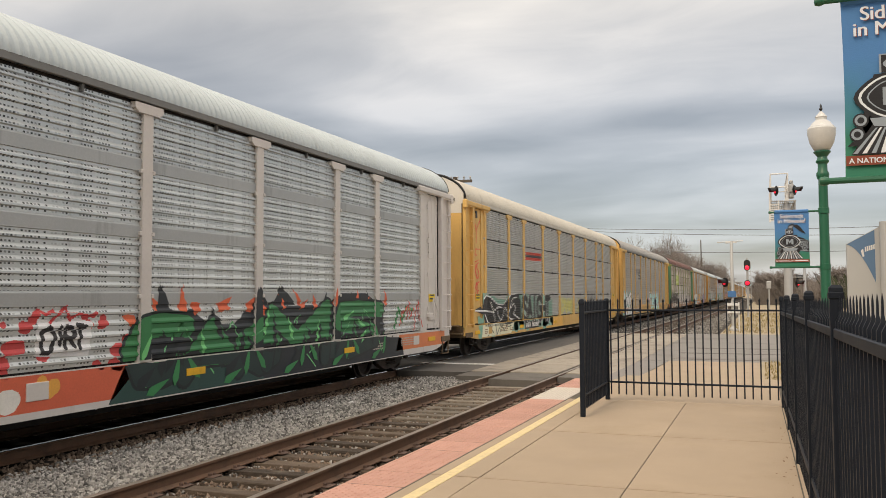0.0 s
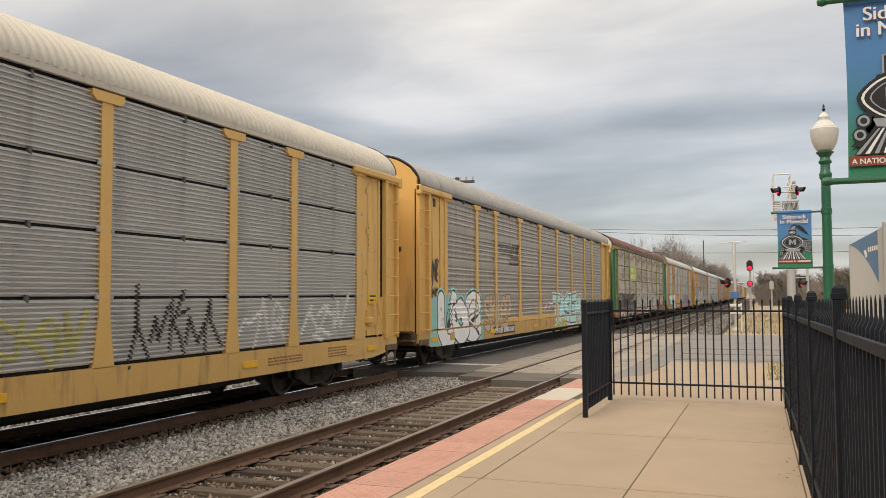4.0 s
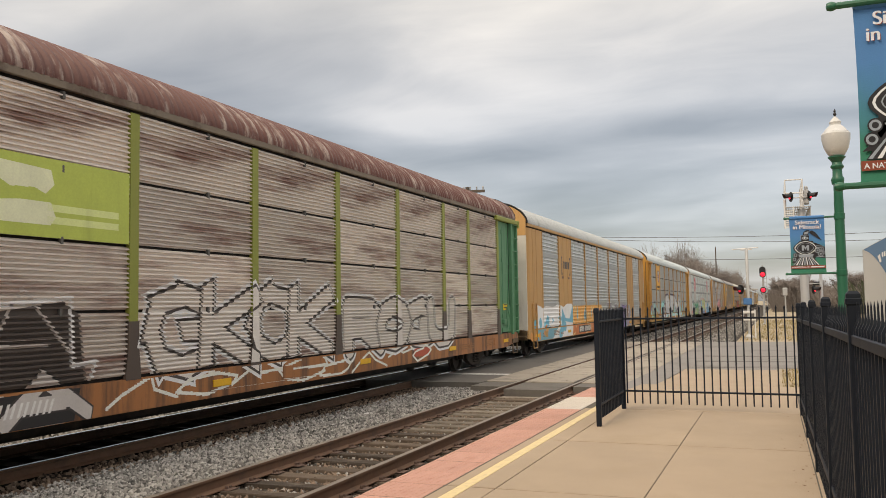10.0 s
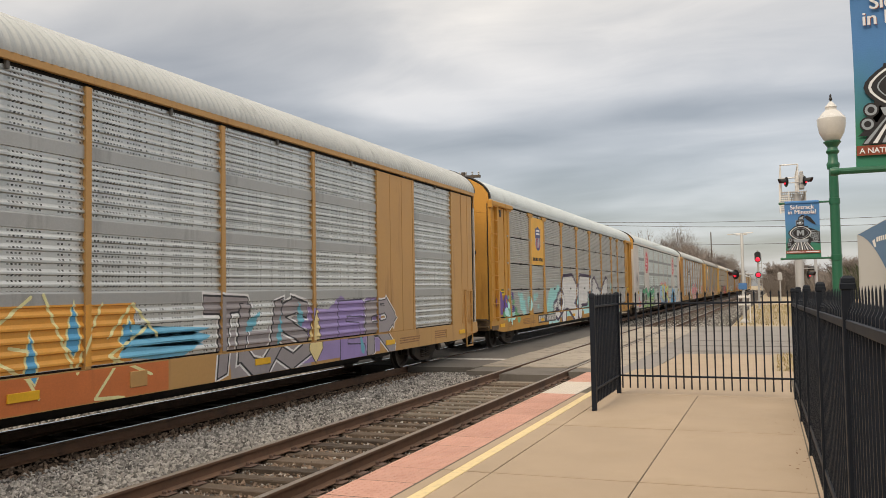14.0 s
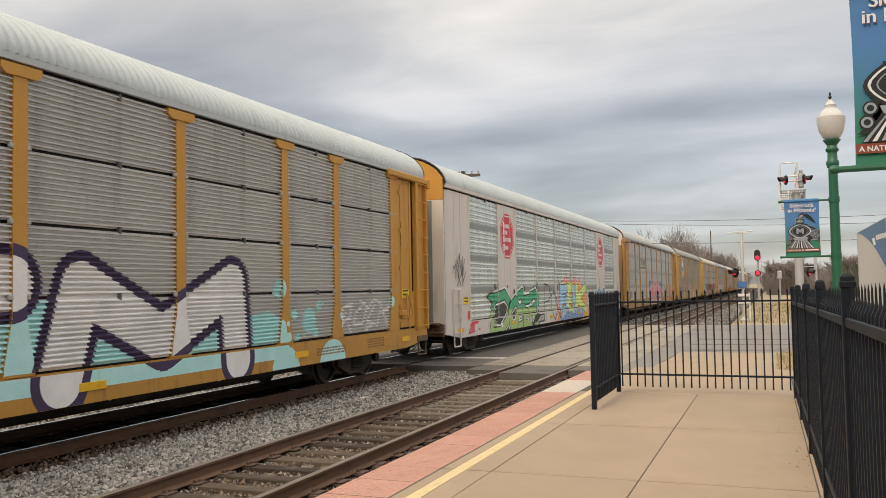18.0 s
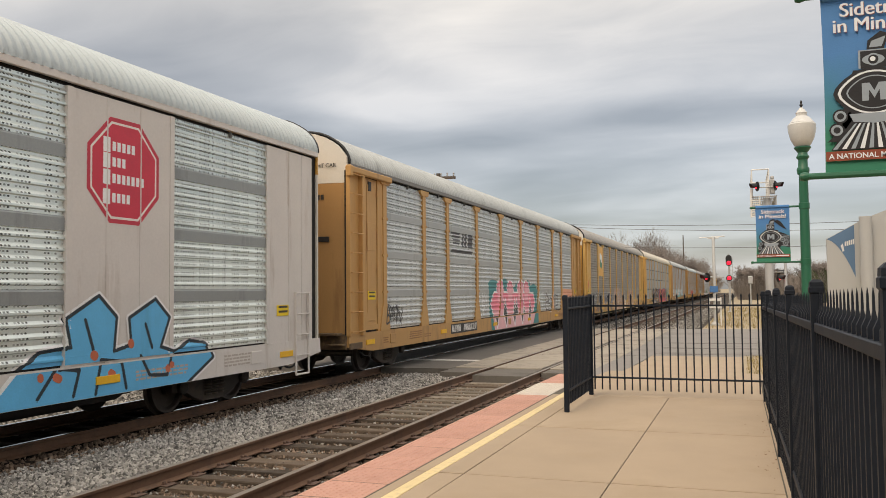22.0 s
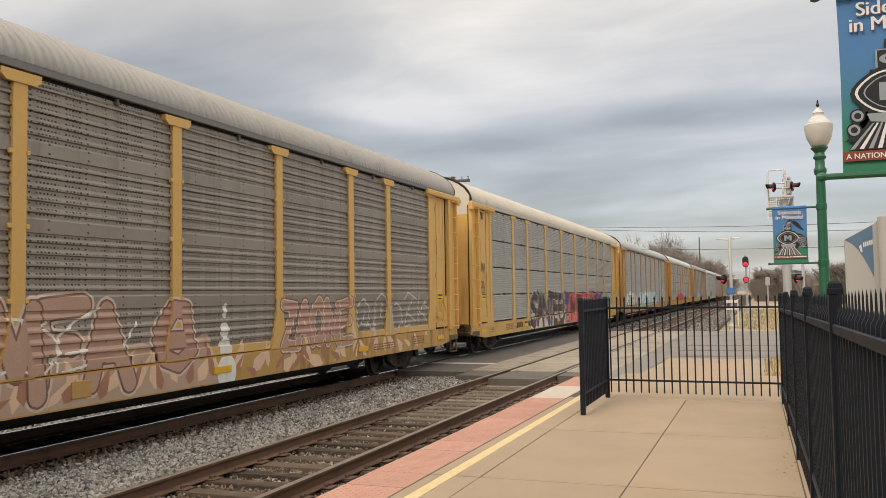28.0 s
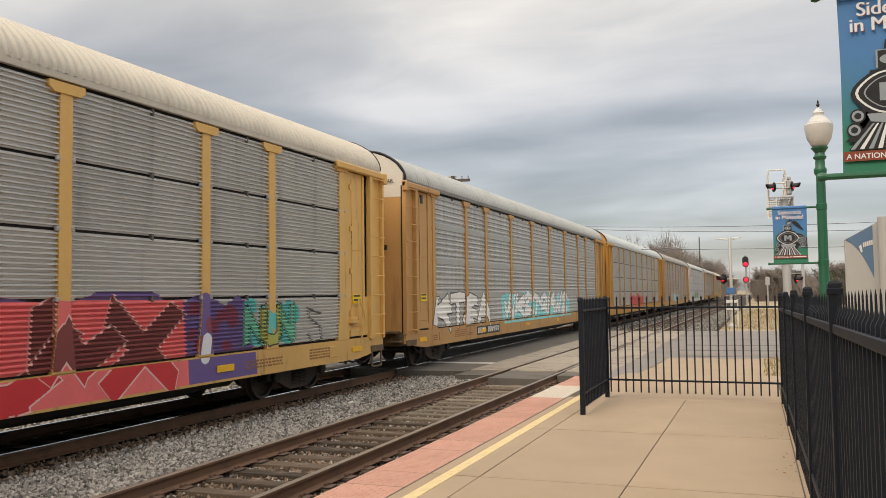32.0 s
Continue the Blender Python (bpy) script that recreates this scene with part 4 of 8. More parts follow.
mast = thing("crossing_signal", "white crossing signal mast with a lit red flasher", "crossing signal", (-1.50, 47.4, -0.1))
s = Shape()
s.lathe([(0.22, 0), (0.22, 0.15), (0.085, 0.3), (0.08, 4.75), (0.05, 4.80)], n=14)
part("mast", s, SIGN_GREY, mast, smooth=True)
s = Shape()
s.tube((-0.72, 0, 4.74), (0.58, 0, 4.80), 0.026, 8)
s.tube((-0.30, 0, 4.70), (0.28, 0, 4.72), 0.03, 8)
part("crossbuck", s, WHITE_PAINT, mast)
s = Shape()
s.tube((-0.55, 0, 2.62), (0.5, 0, 2.62), 0.03, 8)
part("lamp_arm", s, GREY_STEEL, mast)
flasher(mast, (-0.36, -0.12, 2.62), -48)
s = Shape()
s.box(-0.24, 0.18, -0.16, -0.10, 1.82, 2.16, 0.02)
part("notice", s, material("blue_notice", (0.05, 0.16, 0.36), 0.5), mast, "small blue notice plate")
s = Shape()
s.box(-0.34, 0.34, -0.14, 0.14, 0.98, 1.10, 0.02)
s.box(-0.30, 0.30, -0.14, 0.14, 1.36, 1.50, 0.02)
for x in (-0.30, 0.30):
    s.box(x - 0.035, x + 0.035, -0.05, 0.05, 0.0, 1.56, 0.01)
part("guard_frame", s, WHITE_PAINT, mast, "white painted guard frame")

cant = thing("signal_cantilever", "grey steel cantilever with railed walkway and red flashers", "crossing signal", (1.27, 48.2, -0.1))
s = Shape()
s.lathe([(0.3, 0), (0.3, 0.1), (0.22, 0.2), (0.20, 6.6), (0.16, 6.8)], n=16)
part("mast", s, GREY_STEEL, cant, smooth=True)
s = Shape()
for x in (-0.78, 0.42):
    for z in (6.35, 6.85):
        s.tube((x, -0.4, z), (x, 5.5, z), 0.045, 6)
for y in (-0.4, 1.0, 2.4, 3.8, 5.2):
    s.tube((-0.78, y, 6.35), (0.42, y, 6.35), 0.03, 6)
    s.tube((-0.78, y, 6.85), (0.42, y, 6.85), 0.03, 6)
    s.tube((-0.78, y, 6.35), (-0.78, y, 6.85), 0.025, 6)
    s.tube((0.42, y, 6.35), (0.42, y, 6.85), 0.025, 6)
part("arm_truss", s, GREY_STEEL, cant)
s = Shape()
for i in range(12):
    s.box(-0.72 + i * 0.105, -0.68 + i * 0.105, -0.4, 5.4, 6.86, 6.90)
part("walkway_grating", s, GREY_STEEL, cant)
s = Shape()
for x in (-0.76, 0.08):
    for y in (-0.4, 2.0, 4.6):
        s.tube((x, y, 6.85), (x, y, 8.30), 0.04, 6)
    for z in (7.6, 8.30):
        s.tube((x, -0.4, z), (x, 4.6, z), 0.03, 6)
for z in (7.6, 8.30):
    s.tube((-0.76, -0.4, z), (0.08, -0.4, z), 0.035, 6)
part("handrail", s, WHITE_PAINT, cant)
s = Shape()
s.tube((-0.6, -0.45, 7.34), (0.5, -0.45, 7.34), 0.03, 8)
part("lamp_arm", s, GREY_STEEL, cant)
for x in (-0.50, 0.40):
    flasher(cant, (x, -0.6, 7.38), -66 if x < 0 else 66, True)
s = Shape()
s.box(0.12, 0.38, -0.40, 0.1, 7.0, 7.75, 0.04)
s.box(0.16, 0.34, -0.35, 0.0, 7.75, 7.95, 0.05)
part("junction_box", s, GREY_STEEL, cant)
s = Shape()
for i in range(8):
    s.box(-0.80, -0.40, -0.5, -0.46, 5.80 + i * 0.12, 5.85 + i * 0.12)
s.box(-0.86, -0.78, -0.52, -0.40, 5.75, 7.25)
s.box(-0.42, -0.36, -0.52, -0.44, 5.75, 6.9)
part("ladder", s, WHITE_PAINT, cant)

second = thing("crossing_signal", "crossing signal with two dark hooded flashers on a grey mast", "crossing signal", (2.35, 55, -0.1))
s = Shape()
s.lathe([(0.2, 0), (0.09, 0.2), (0.085, 3.6), (0.05, 3.65)], n=12)
part("mast", s, GREY_STEEL, second, smooth=True)
s = Shape()
s.tube((-0.7, 0, 2.98), (0.1, 0, 2.98), 0.03, 8)
part("lamp_arm", s, GREY_STEEL, second)
flasher(second, (-0.40, -0.1, 2.62), 62, True)
flasher(second, (-0.40, 0.35, 2.95), 80, False)

rail_signal = thing("railway_signal", "two-headed railway signal on a slim mast showing two red lights", "signal", (-1.17, 74.3, -0.1))
s = Shape()
s.lathe([(0.15, 0), (0.15, 0.1), (0.07, 0.2), (0.065, 4.9)], n=12)
part("mast", s, GREY_STEEL, rail_signal, smooth=True)
for z in (2.87, 4.14):
    s = Shape()
    n = 18
    if z > 4:
        s.front([(0.25 * math.cos(a) , 0.25 * math.sin(a) + (0.40 if math.sin(a) > 0 else 0)) for a in (2 * math.pi * i / n for i in range(n))], -0.14, -0.10)
    else:
        s.front([(0.25 * math.cos(a), 0.25 * math.sin(a)) for a in (2 * math.pi * i / n for i in range(n))], -0.14, -0.10)
    head = part("signal_head", s, BLACK, rail_signal, "black signal backing", at=(0, 0, z))
    s = Shape()
    s.lathe([(0.17, -0.142), (0.1, -0.19), (0.0, -0.2)], (0, 0, 0), 14, "y")
    part("lens", s, RED_LAMP, head, "lit red lens")
s = Shape()
for i in range(12):
    s.box(0.08, 0.28, 0.03, 0.05, 0.5 + i * 0.33, 0.53 + i * 0.33)
s.box(0.07, 0.10, 0.02, 0.06, 0.3, 4.6)
s.box(0.27, 0.30, 0.02, 0.06, 0.3, 4.6)
part("ladder", s, GREY_STEEL, rail_signal)

dwarf = thing("railway_signal", "unlit slim railway signal far along the line", "signal", (0.67, 105, -0.1))
s = Shape()
s.tube((0, 0, 0), (0, 0, 3.0), 0.08, 10)
s.box(-0.26, 0.26, -0.15, 0.05, 2.5, 3.45, 0.1)
part("mast", s, GREY_STEEL, dwarf)


# ---- poles and wires ----
def utility_pole(x, y, h, arms, label, turn=0.0):
    t = thing("utility_pole", label, "pole", (x, y, -0.3), turn=turn)
    s = Shape()
    s.tube((0, 0, 0), (0, 0, h), 0.17, 12, 0.11)
    part("pole", s, WOOD_POLE, t, smooth=True)
    for z, half in arms:
        s = Shape()
        s.box(-half, half, -0.16, -0.05, z - 0.07, z + 0.07, 0.01)
        arm = part("crossarm", s, WOOD_POLE, t)
        for i in range(6):
            u = -half + 0.1 + (2 * half - 0.2) * i / 5
            if abs(u) > 0.15:
                s = Shape()
                s.lathe([(0.02, 0.0), (0.05, 0.06), (0.03, 0.10), (0.055, 0.15), (0.03, 0.19), (0.0, 0.20)], (u, -0.1, z + 0.07), 8)
                part("insulator", s, GREY_STEEL, arm)
    return t


utility_pole(-15.12, 42.1, 8.45, [(8.2, 0.95)], "wooden utility pole with one crossarm behind the train", 8)
utility_pole(-12.6, 196.0, 14.1, [], "bare dark wooden pole beside the line")
utility_pole(-30, 63, 9.0, [(8.5, 1.2), (6.6, 1.2)], "wooden utility pole with two crossarms carrying wires")
utility_pole(34, 66, 8.2, [(7.6, 1.2), (6.0, 1.2)], "wooden utility pole with two crossarms carrying wires")


def cable(p, q, sag, r):
    s_ = Shape()
    p, q = Vector(p), Vector(q)
    n = 24
    for i in range(n + 1):
        u = i / n
        c = p.lerp(q, u) - Vector((0, 0, sag * 4 * u * (1 - u)))
        s_.v += [(c.x, c.y - r, c.z - r * 0.6), (c.x, c.y + r, c.z - r * 0.6), (c.x, c.y, c.z + r)]
    for i in range(n):
        for k in range(3):
            a, b = i * 3 + k, i * 3 + (k + 1) % 3
            s_.face(a, b, b + 3, a + 3)
    solid("overhead_wire", s_, WIRE, "thin dark wire hanging between poles across the sky", "wire", group="wires")


for p, q, sag in (((-30.9, 62.9, 8.3), (33.1, 65.9, 7.6), 1.5), ((-29.1, 62.9, 8.3), (34.9, 65.9, 7.0), 1.68), ((-30.9, 62.9, 6.4), (33.1, 65.9, 5.85), 1.3)):
    cable(p, q, sag, 0.02)

# ---- woods ----
def bare_tree(seed, h, spread):
    rng_ = random.Random(seed)
    wood, twig = Shape(), Shape()

    def limb(p, d, length, r, level):
        q = p + d * length
        (wood if level < 2 else twig).tube(p, q, r, 5 if level < 2 else 3, r * 0.6, caps=False)
        if level >= 4:
            return
        n = (11, 8, 8, 7)[level]
        for i in range(n):
            u = rng_.uniform(0.35, 1.0) if level else rng_.uniform(0.3, 1.0)
            a = rng_.uniform(0, 6.283)
            tilt = rng_.uniform(0.35, 1.15) * spread
            side = Vector((math.cos(a), math.sin(a), 0))
            nd = (d * math.cos(tilt) + side * math.sin(tilt) + Vector((0, 0, 0.10 if level < 2 else 0.0))).normalized()
            limb(p + d * length * u, nd, length * rng_.uniform(0.42, 0.66), max(r * 0.5, 0.013), level + 1)

    limb(Vector((0, 0, 0)), Vector((rng_.uniform(-0.06, 0.06), rng_.uniform(-0.06, 0.06), 1)).normalized(), h * 0.40, h * 0.015, 0)
    return wood, twig


tree_kinds = []
for i, (h, spread) in enumerate(((11, 0.9), (13, 0.75), (9, 1.05), (12, 0.85))):
    t = thing("bare_tree", "leafless winter tree with fine grey-brown twigs", "tree", (0, 0, -0.32), "bare trees")
    wood, twig = bare_tree(20 + i, h, spread)
    for name, sh, mt in (("trunk", wood, BARK), ("crown", twig, TWIG)):
        me = bpy.data.meshes.new(name)
        me.from_pydata(sh.v, [], sh.f)
        me.materials.append(mt)
        part(name, me, None, t)
    tree_kinds.append(t)

rng = random.Random(77)
spots = []
# woods along the left of the line into the distance, then those to its right
for k in range(120):
    u = rng.random()
    y = 130 + 420 * u ** 1.7
    spots.append((-11.5 - 20 * rng.random() ** 1.3 - 0.008 * (y - 130), y, rng.uniform(0.85, 1.15)))
for k in range(56):
    y = 150 + rng.uniform(0, 130)
    spots.append((-1.0 + rng.uniform(0, 9) + (y - 150) * 0.01, y, rng.uniform(0.5, 0.68) * (1 + (y - 150) * 0.004)))
for k in range(60):
    x = 5 + rng.uniform(0, 40)
    spots.append((x, 118 + rng.uniform(0, 70), rng.uniform(0.7, 0.95) if x > 11 else rng.uniform(0.4, 0.55)))
for i, (x, y, k) in enumerate(spots):
    src = tree_kinds[i % 4]
    m = pose(x, y, -0.32, 0, 0, rng.uniform(0, 360)) @ Matrix.Diagonal((k, k, k, 1))
    if i < 4:
        src.matrix_basis = m
        continue
    c = copy_thing(src, pose(x, y, -0.32, 0, 0, rng.uniform(0, 360)))
    c.scale = (k, k, k)


def brush(name, label, mat, rows, seed):
    """Low undergrowth in the distance: a bank of many crossing stems."""
    rng_ = random.Random(seed)
    s_ = Shape()
    for x0, x1, y0, y1, n, h in rows:
        for _ in range(n):
            x, y = rng_.uniform(x0, x1), rng_.uniform(y0, y1)
            hh = h * (1.0 - 0.6 * rng_.random() ** 1.6)
            a = rng_.uniform(0, 6.283)
            lean = rng_.uniform(0, 0.9) * hh
            w = rng_.uniform(0.008, 0.024)
            i = len(s_.v)
            s_.v += [(x - w, y, -0.3), (x + w, y, -0.3), (x + lean * math.cos(a) + w * 0.4, y + lean * math.sin(a), hh), (x + lean * math.cos(a) - w * 0.4, y + lean * math.sin(a), hh * 0.97)]
            s_.face(i, i + 1, i + 2, i + 3)
    me = bpy.data.meshes.new(name)
    me.from_pydata(s_.v, [], s_.f)
    me.materials.append(mat)
    return tagged(new(name, me), label, "undergrowth", kind="stuff")


brush("undergrowth", "brown tangle of leafless brush at the foot of the woods", BRUSH,
      [(-36, -12.0, 130, 330, 14000, 4.0), (-34, -14.0, 330, 560, 9000, 6.0), (-1.0, 9, 150, 260, 16000, 3.4), (6, 60, 122, 200, 26000, 3.6)], 5)


def thicket(name, label, crowns, seed):
    """Rounded leafless crowns far off, each a cloud of fine twigs that spread from its middle."""
    rng_ = random.Random(seed)
    s_ = Shape()
    for x, y, foot, r, tall, n in crowns:
        for _ in range(n):
            a, c = rng_.uniform(0, 6.283), rng_.uniform(-1, 1)
            d = Vector((math.cos(a) * math.sqrt(1 - c * c), math.sin(a) * math.sqrt(1 - c * c), c))
            k = rng_.random() ** 0.5 * rng_.uniform(0.8, 1.06)
            p = Vector((x, y, foot + tall / 2)) + Vector((d.x * r, d.y * r, d.z * tall / 2)) * k
            way = (d * 0.8 + Vector((rng_.uniform(-0.6, 0.6), rng_.uniform(-0.6, 0.6), rng_.uniform(-0.1, 0.9)))).normalized()
            q = p + way * rng_.uniform(0.5, 1.5) * (r / 3.0)
            w = rng_.uniform(0.008, 0.022) * (y / 150.0)
            m = len(s_.v)
            s_.v += [(p.x - w, p.y, p.z), (p.x + w, p.y, p.z), (q.x + w * 0.3, q.y, q.z), (q.x - w * 0.3, q.y, q.z)]
            s_.face(m, m + 1, m + 2, m + 3)
    me = bpy.data.meshes.new(name)
    me.from_pydata(s_.v, [], s_.f)
    me.materials.append(BRUSH)
    return tagged(new(name, me), label, "woods", kind="stuff")


crown_rng = random.Random(91)
left_crowns = []
for k in range(46):
    y = 150 + 330 * (k / 46) ** 1.3
    left_crowns.append((-14.0 - crown_rng.uniform(0, 10) - 0.01 * (y - 150), y, 2.0, crown_rng.uniform(2.6, 4.4), crown_rng.uniform(7.0, 10.5) * (1 + (y - 150) * 0.0012), 900))
right_crowns = []
for k in range(16):
    y = 150 + crown_rng.uniform(0, 60)
    right_crowns.append((1.0 + 0.5 * k + crown_rng.uniform(-0.4, 0.4), y, 0.3, crown_rng.uniform(1.6, 2.8), crown_rng.uniform(3.6, 6.2), 1100))
for k in range(26):
    right_crowns.append((10 + 1.6 * k + crown_rng.uniform(-1, 1), 126 + crown_rng.uniform(0, 50), 0.3, crown_rng.uniform(1.8, 3.4), crown_rng.uniform(3.8, 6.6), 900))
thicket("far_woods", "grey-brown haze of bare twigs in the woods left of the line", left_crowns, 31)
thicket("far_woods", "grey-brown rounded leafless thickets beyond the crossing", right_crowns, 32)
brush("cedar_brush", "dark evergreen brush among the bare trees", CEDAR, [(9, 30, 112, 128, 1500, 4.4)], 6)

# ---- the train ----
SPEED, BODY, PITCH = 8.28, 28.0, 29.35
POSTS = (2.04, 4.76, 6.73, 9.65, 12.57, 15.49, 18.41, 21.33, 23.28, 26.0)
WALL, FACE = 1.445, 1.50       # panel plane and post face, from the track's centre
ROWS = {"fine": [(1.03, 1.923), (1.923, 2.816), (2.816, 3.709), (3.709, 4.69)], "coarse": [(1.03, 2.005), (2.005, 2.955), (2.955, 3.905), (3.905, 4.66)]}


def sheet_profile(style, z0, z1):
    """Height and stand-out of one pressed steel sheet, from its foot to its head."""
    if style == "fine":
        z0, z1, pts = z0 + 0.018, z1 - 0.022, []
        n = 13 if z1 < 4.6 else 14
        p = (z1 - z0) / n
        for i in range(n):
            a = z0 + i * p
            pts += [(a, 0.0), (a + 0.30 * p, 0.0), (a + 0.36 * p, 0.044), (a + 0.60 * p, 0.044), (a + 0.94 * p, 0.0)]
        return pts + [(z1, 0.0)]
    head = 0.19 if z1 < 4.6 else 0.0
    pts = [(z0, 0.0), (z0 + 0.02, 0.0)]
    n, top = 5, z1 - head - 0.01
    p = (top - z0 - 0.02) / n
    for i in range(n):
        a = z0 + 0.02 + i * p
        pts += [(a + 0.18 * p, 0.0), (a + 0.27 * p, 0.030), (a + 0.45 * p, 0.030), (a + 0.74 * p, 0.0)]
    if not head:
        return pts + [(top, 0.0), (z1, 0.0)]
    return pts + [(top, 0.0), (top + 0.006, 0.026), (z1 - 0.03, 0.028), (z1 - 0.006, 0.012), (z1, 0.0)]


PROFILE = {k: [q for r in ROWS[k] for q in sheet_profile(k, *r)] for k in ("fine", "coarse")}
sheet_cache = {}
LAP_DARK = material("dark_lapped_band", (0.34, 0.36, 0.36), 0.5, metal=0.6, vary=0.1, grain=1.2, fine=30, second=(0.16, 0.16, 0.16), amount=0.2, streak=True)
LAP_BAND = material("grey_lapped_band", (0.46, 0.475, 0.475), 0.5, metal=0.6, vary=0.1, grain=1.2, fine=30, second=(0.16, 0.16, 0.16), amount=0.2, streak=True)


def sheet_mesh(style, row, width, mat):
    key = (style, row, round(width, 3), mat.name)
    if key not in sheet_cache:
        s = Shape()
        pts = sheet_profile(style, *ROWS[style][row])
        n = len(pts)
        for y in (0.0, width):
            s.v += [(WALL + d, y, z) for z, d in pts] + [(WALL - 0.02, y, pts[-1][0]), (WALL - 0.02, y, pts[0][0])]
        m = n + 2
        for i in range(m):
            j = (i + 1) % m
            s.face(i, j, m + j, m + i)
        s.face(*range(m - 1, -1, -1))
        s.face(*range(m, 2 * m))
        lap = style == "coarse" and row < 3 and mat.name in ("silver_sheet", "pale_silver_sheet", "grey_pressed_sheet")
        if lap:
            for i in range(n - 4, n - 1):
                s.mi[i] = 1
        sheet_cache[key] = s.mesh("side_sheet", [mat, LAP_DARK if mat.name == "pale_silver_sheet" else LAP_BAND] if lap else mat)
    return sheet_cache[key]


def roof_profile():
    pts = [(1.495, 4.79), (1.495, 4.87), (1.45, 5.00), (1.34, 5.16), (1.16, 5.31), (0.86, 5.47), (0.55, 5.54), (0.2, 5.575)]
    pts = pts + [(-x, z) for x, z in reversed(pts)]
    out = [pts[0]]
    for (x0, z0), (x1, z1) in zip(pts, pts[1:]):
        out += [(x0 * 0.75 + x1 * 0.25, z0 * 0.75 + z1 * 0.25), (x0 * 0.25 + x1 * 0.75, z0 * 0.25 + z1 * 0.75)]
    return out + [pts[-1]]


def roof_shape():
    s = Shape()
    base = roof_profile()
    n = len(base)
    y, k = 0.12, 0
    ys = []
    while y < BODY - 0.12:
        ys.append((y, k % 4 in (1, 2)))
        y += 0.037
        k += 1
    for y, up in ys:
        for x, z in base:
            d = 0.034 if up else 0.0
            r = math.hypot(x, z - 4.2)
            s.v.append((x + x / r * d, y, z + (z - 4.2) / r * d))
    for j in range(len(ys) - 1):
        for i in range(n - 1):
            a = j * n + i
            s.face(a, a + 1, a + n + 1, a + n)
    return s


ROOF_SHAPE = roof_shape()
roof_cache = {}


def end_shape(z0, z1, bulge):
    """The convex end of a car between two heights, cut to the roof's outline."""
    s = Shape()
    out = [(x, z) for x, z in roof_profile()]
    cols = 16
    for side in (0, 1):
        for i in range(cols + 1):
            x = -1.46 + 2.92 * i / cols
            zr = float(np.interp(x, [p[0] for p in reversed(out)], [p[1] for p in reversed(out)])) - 0.02
            y = -bulge * (1 - (x / 1.46) ** 2) + 0.06 * side
            s.v += [(x, y, z0), (x, y, max(z0 + 0.01, min(z1, zr)))]
    m = 2 * (cols + 1)
    for i in range(cols):
        a = 2 * i
        s.face(a, a + 2, a + 3, a + 1)
        s.face(m + a, m + a + 1, m + a + 3, m + a + 2)
        s.face(a + 1, a + 3, m + a + 3, m + a + 1)
        s.face(a, m + a, m + a + 2, a + 2)
    s.face(0, 1, m + 1, m)
    s.face(m - 2, 2 * m - 2, 2 * m - 1, m - 1)
    return s


def post_shape(cap=True, w=0.105, flare=1.85):
    """A side post with a flared foot and a flat cap."""
    s = Shape()
    s.plate([(-w * flare, 0.99), (w * flare, 0.99), (w * (flare - 0.15), 1.12), (w, 1.68), (w, 4.55), (-w, 4.55), (-w, 1.68), (-w * (flare - 0.15), 1.12)], WALL - 0.02, FACE)
    s.cur = 1
    for z in (1.93, 2.82, 3.71):
        for d in (-1, 1):
            s.box(FACE - 0.04, FACE + 0.012, d * (w - 0.01), d * (w + 0.05), z - 0.03, z + 0.03, 0.008)
    s.cur = 0
    if cap:
        s.plate([(-0.30, 4.60), (-0.22, 4.54), (0.22, 4.54), (0.30, 4.60), (0.30, 4.68), (-0.30, 4.68)], WALL - 0.02, FACE + 0.02)
    return s


def slim_post_shape(w=0.055):
    s = Shape()
    s.plate([(-w, 0.99), (w, 0.99), (w, 4.66), (-w, 4.66)], WALL - 0.02, FACE)
    return s


def wheelset_mesh():
    s = Shape()
    s.tube((-0.75, 0, 0), (0.75, 0, 0), 0.08, 12)
    for d in (-1, 1):
        x = d * 0.755
        s.lathe([(0.10, x - d * 0.10), (0.12, x - d * 0.07), (0.12, x - d * 0.05), (0.34, x - d * 0.04), (0.37, x - d * 0.066), (0.455, x - d * 0.066), (0.455, x - d * 0.035), (0.42, x - d * 0.02), (0.415, x + d * 0.068), (0.365, x + d * 0.068), (0.34, x + d * 0.0), (0.13, x + d * 0.02), (0.12, x + d * 0.09)], (0, 0, 0), 28, "x")
        for i in range(6):
            a = i * math.pi / 3
            s.lathe([(0.03, x), (0.03, x + d * 0.015)], (0, 0.25 * math.cos(a), 0.25 * math.sin(a)), 6, "x")
    me = s.mesh("wheelset", WHEEL)
    smooth_by_angle(me)
    return me


WHEELSET = wheelset_mesh()


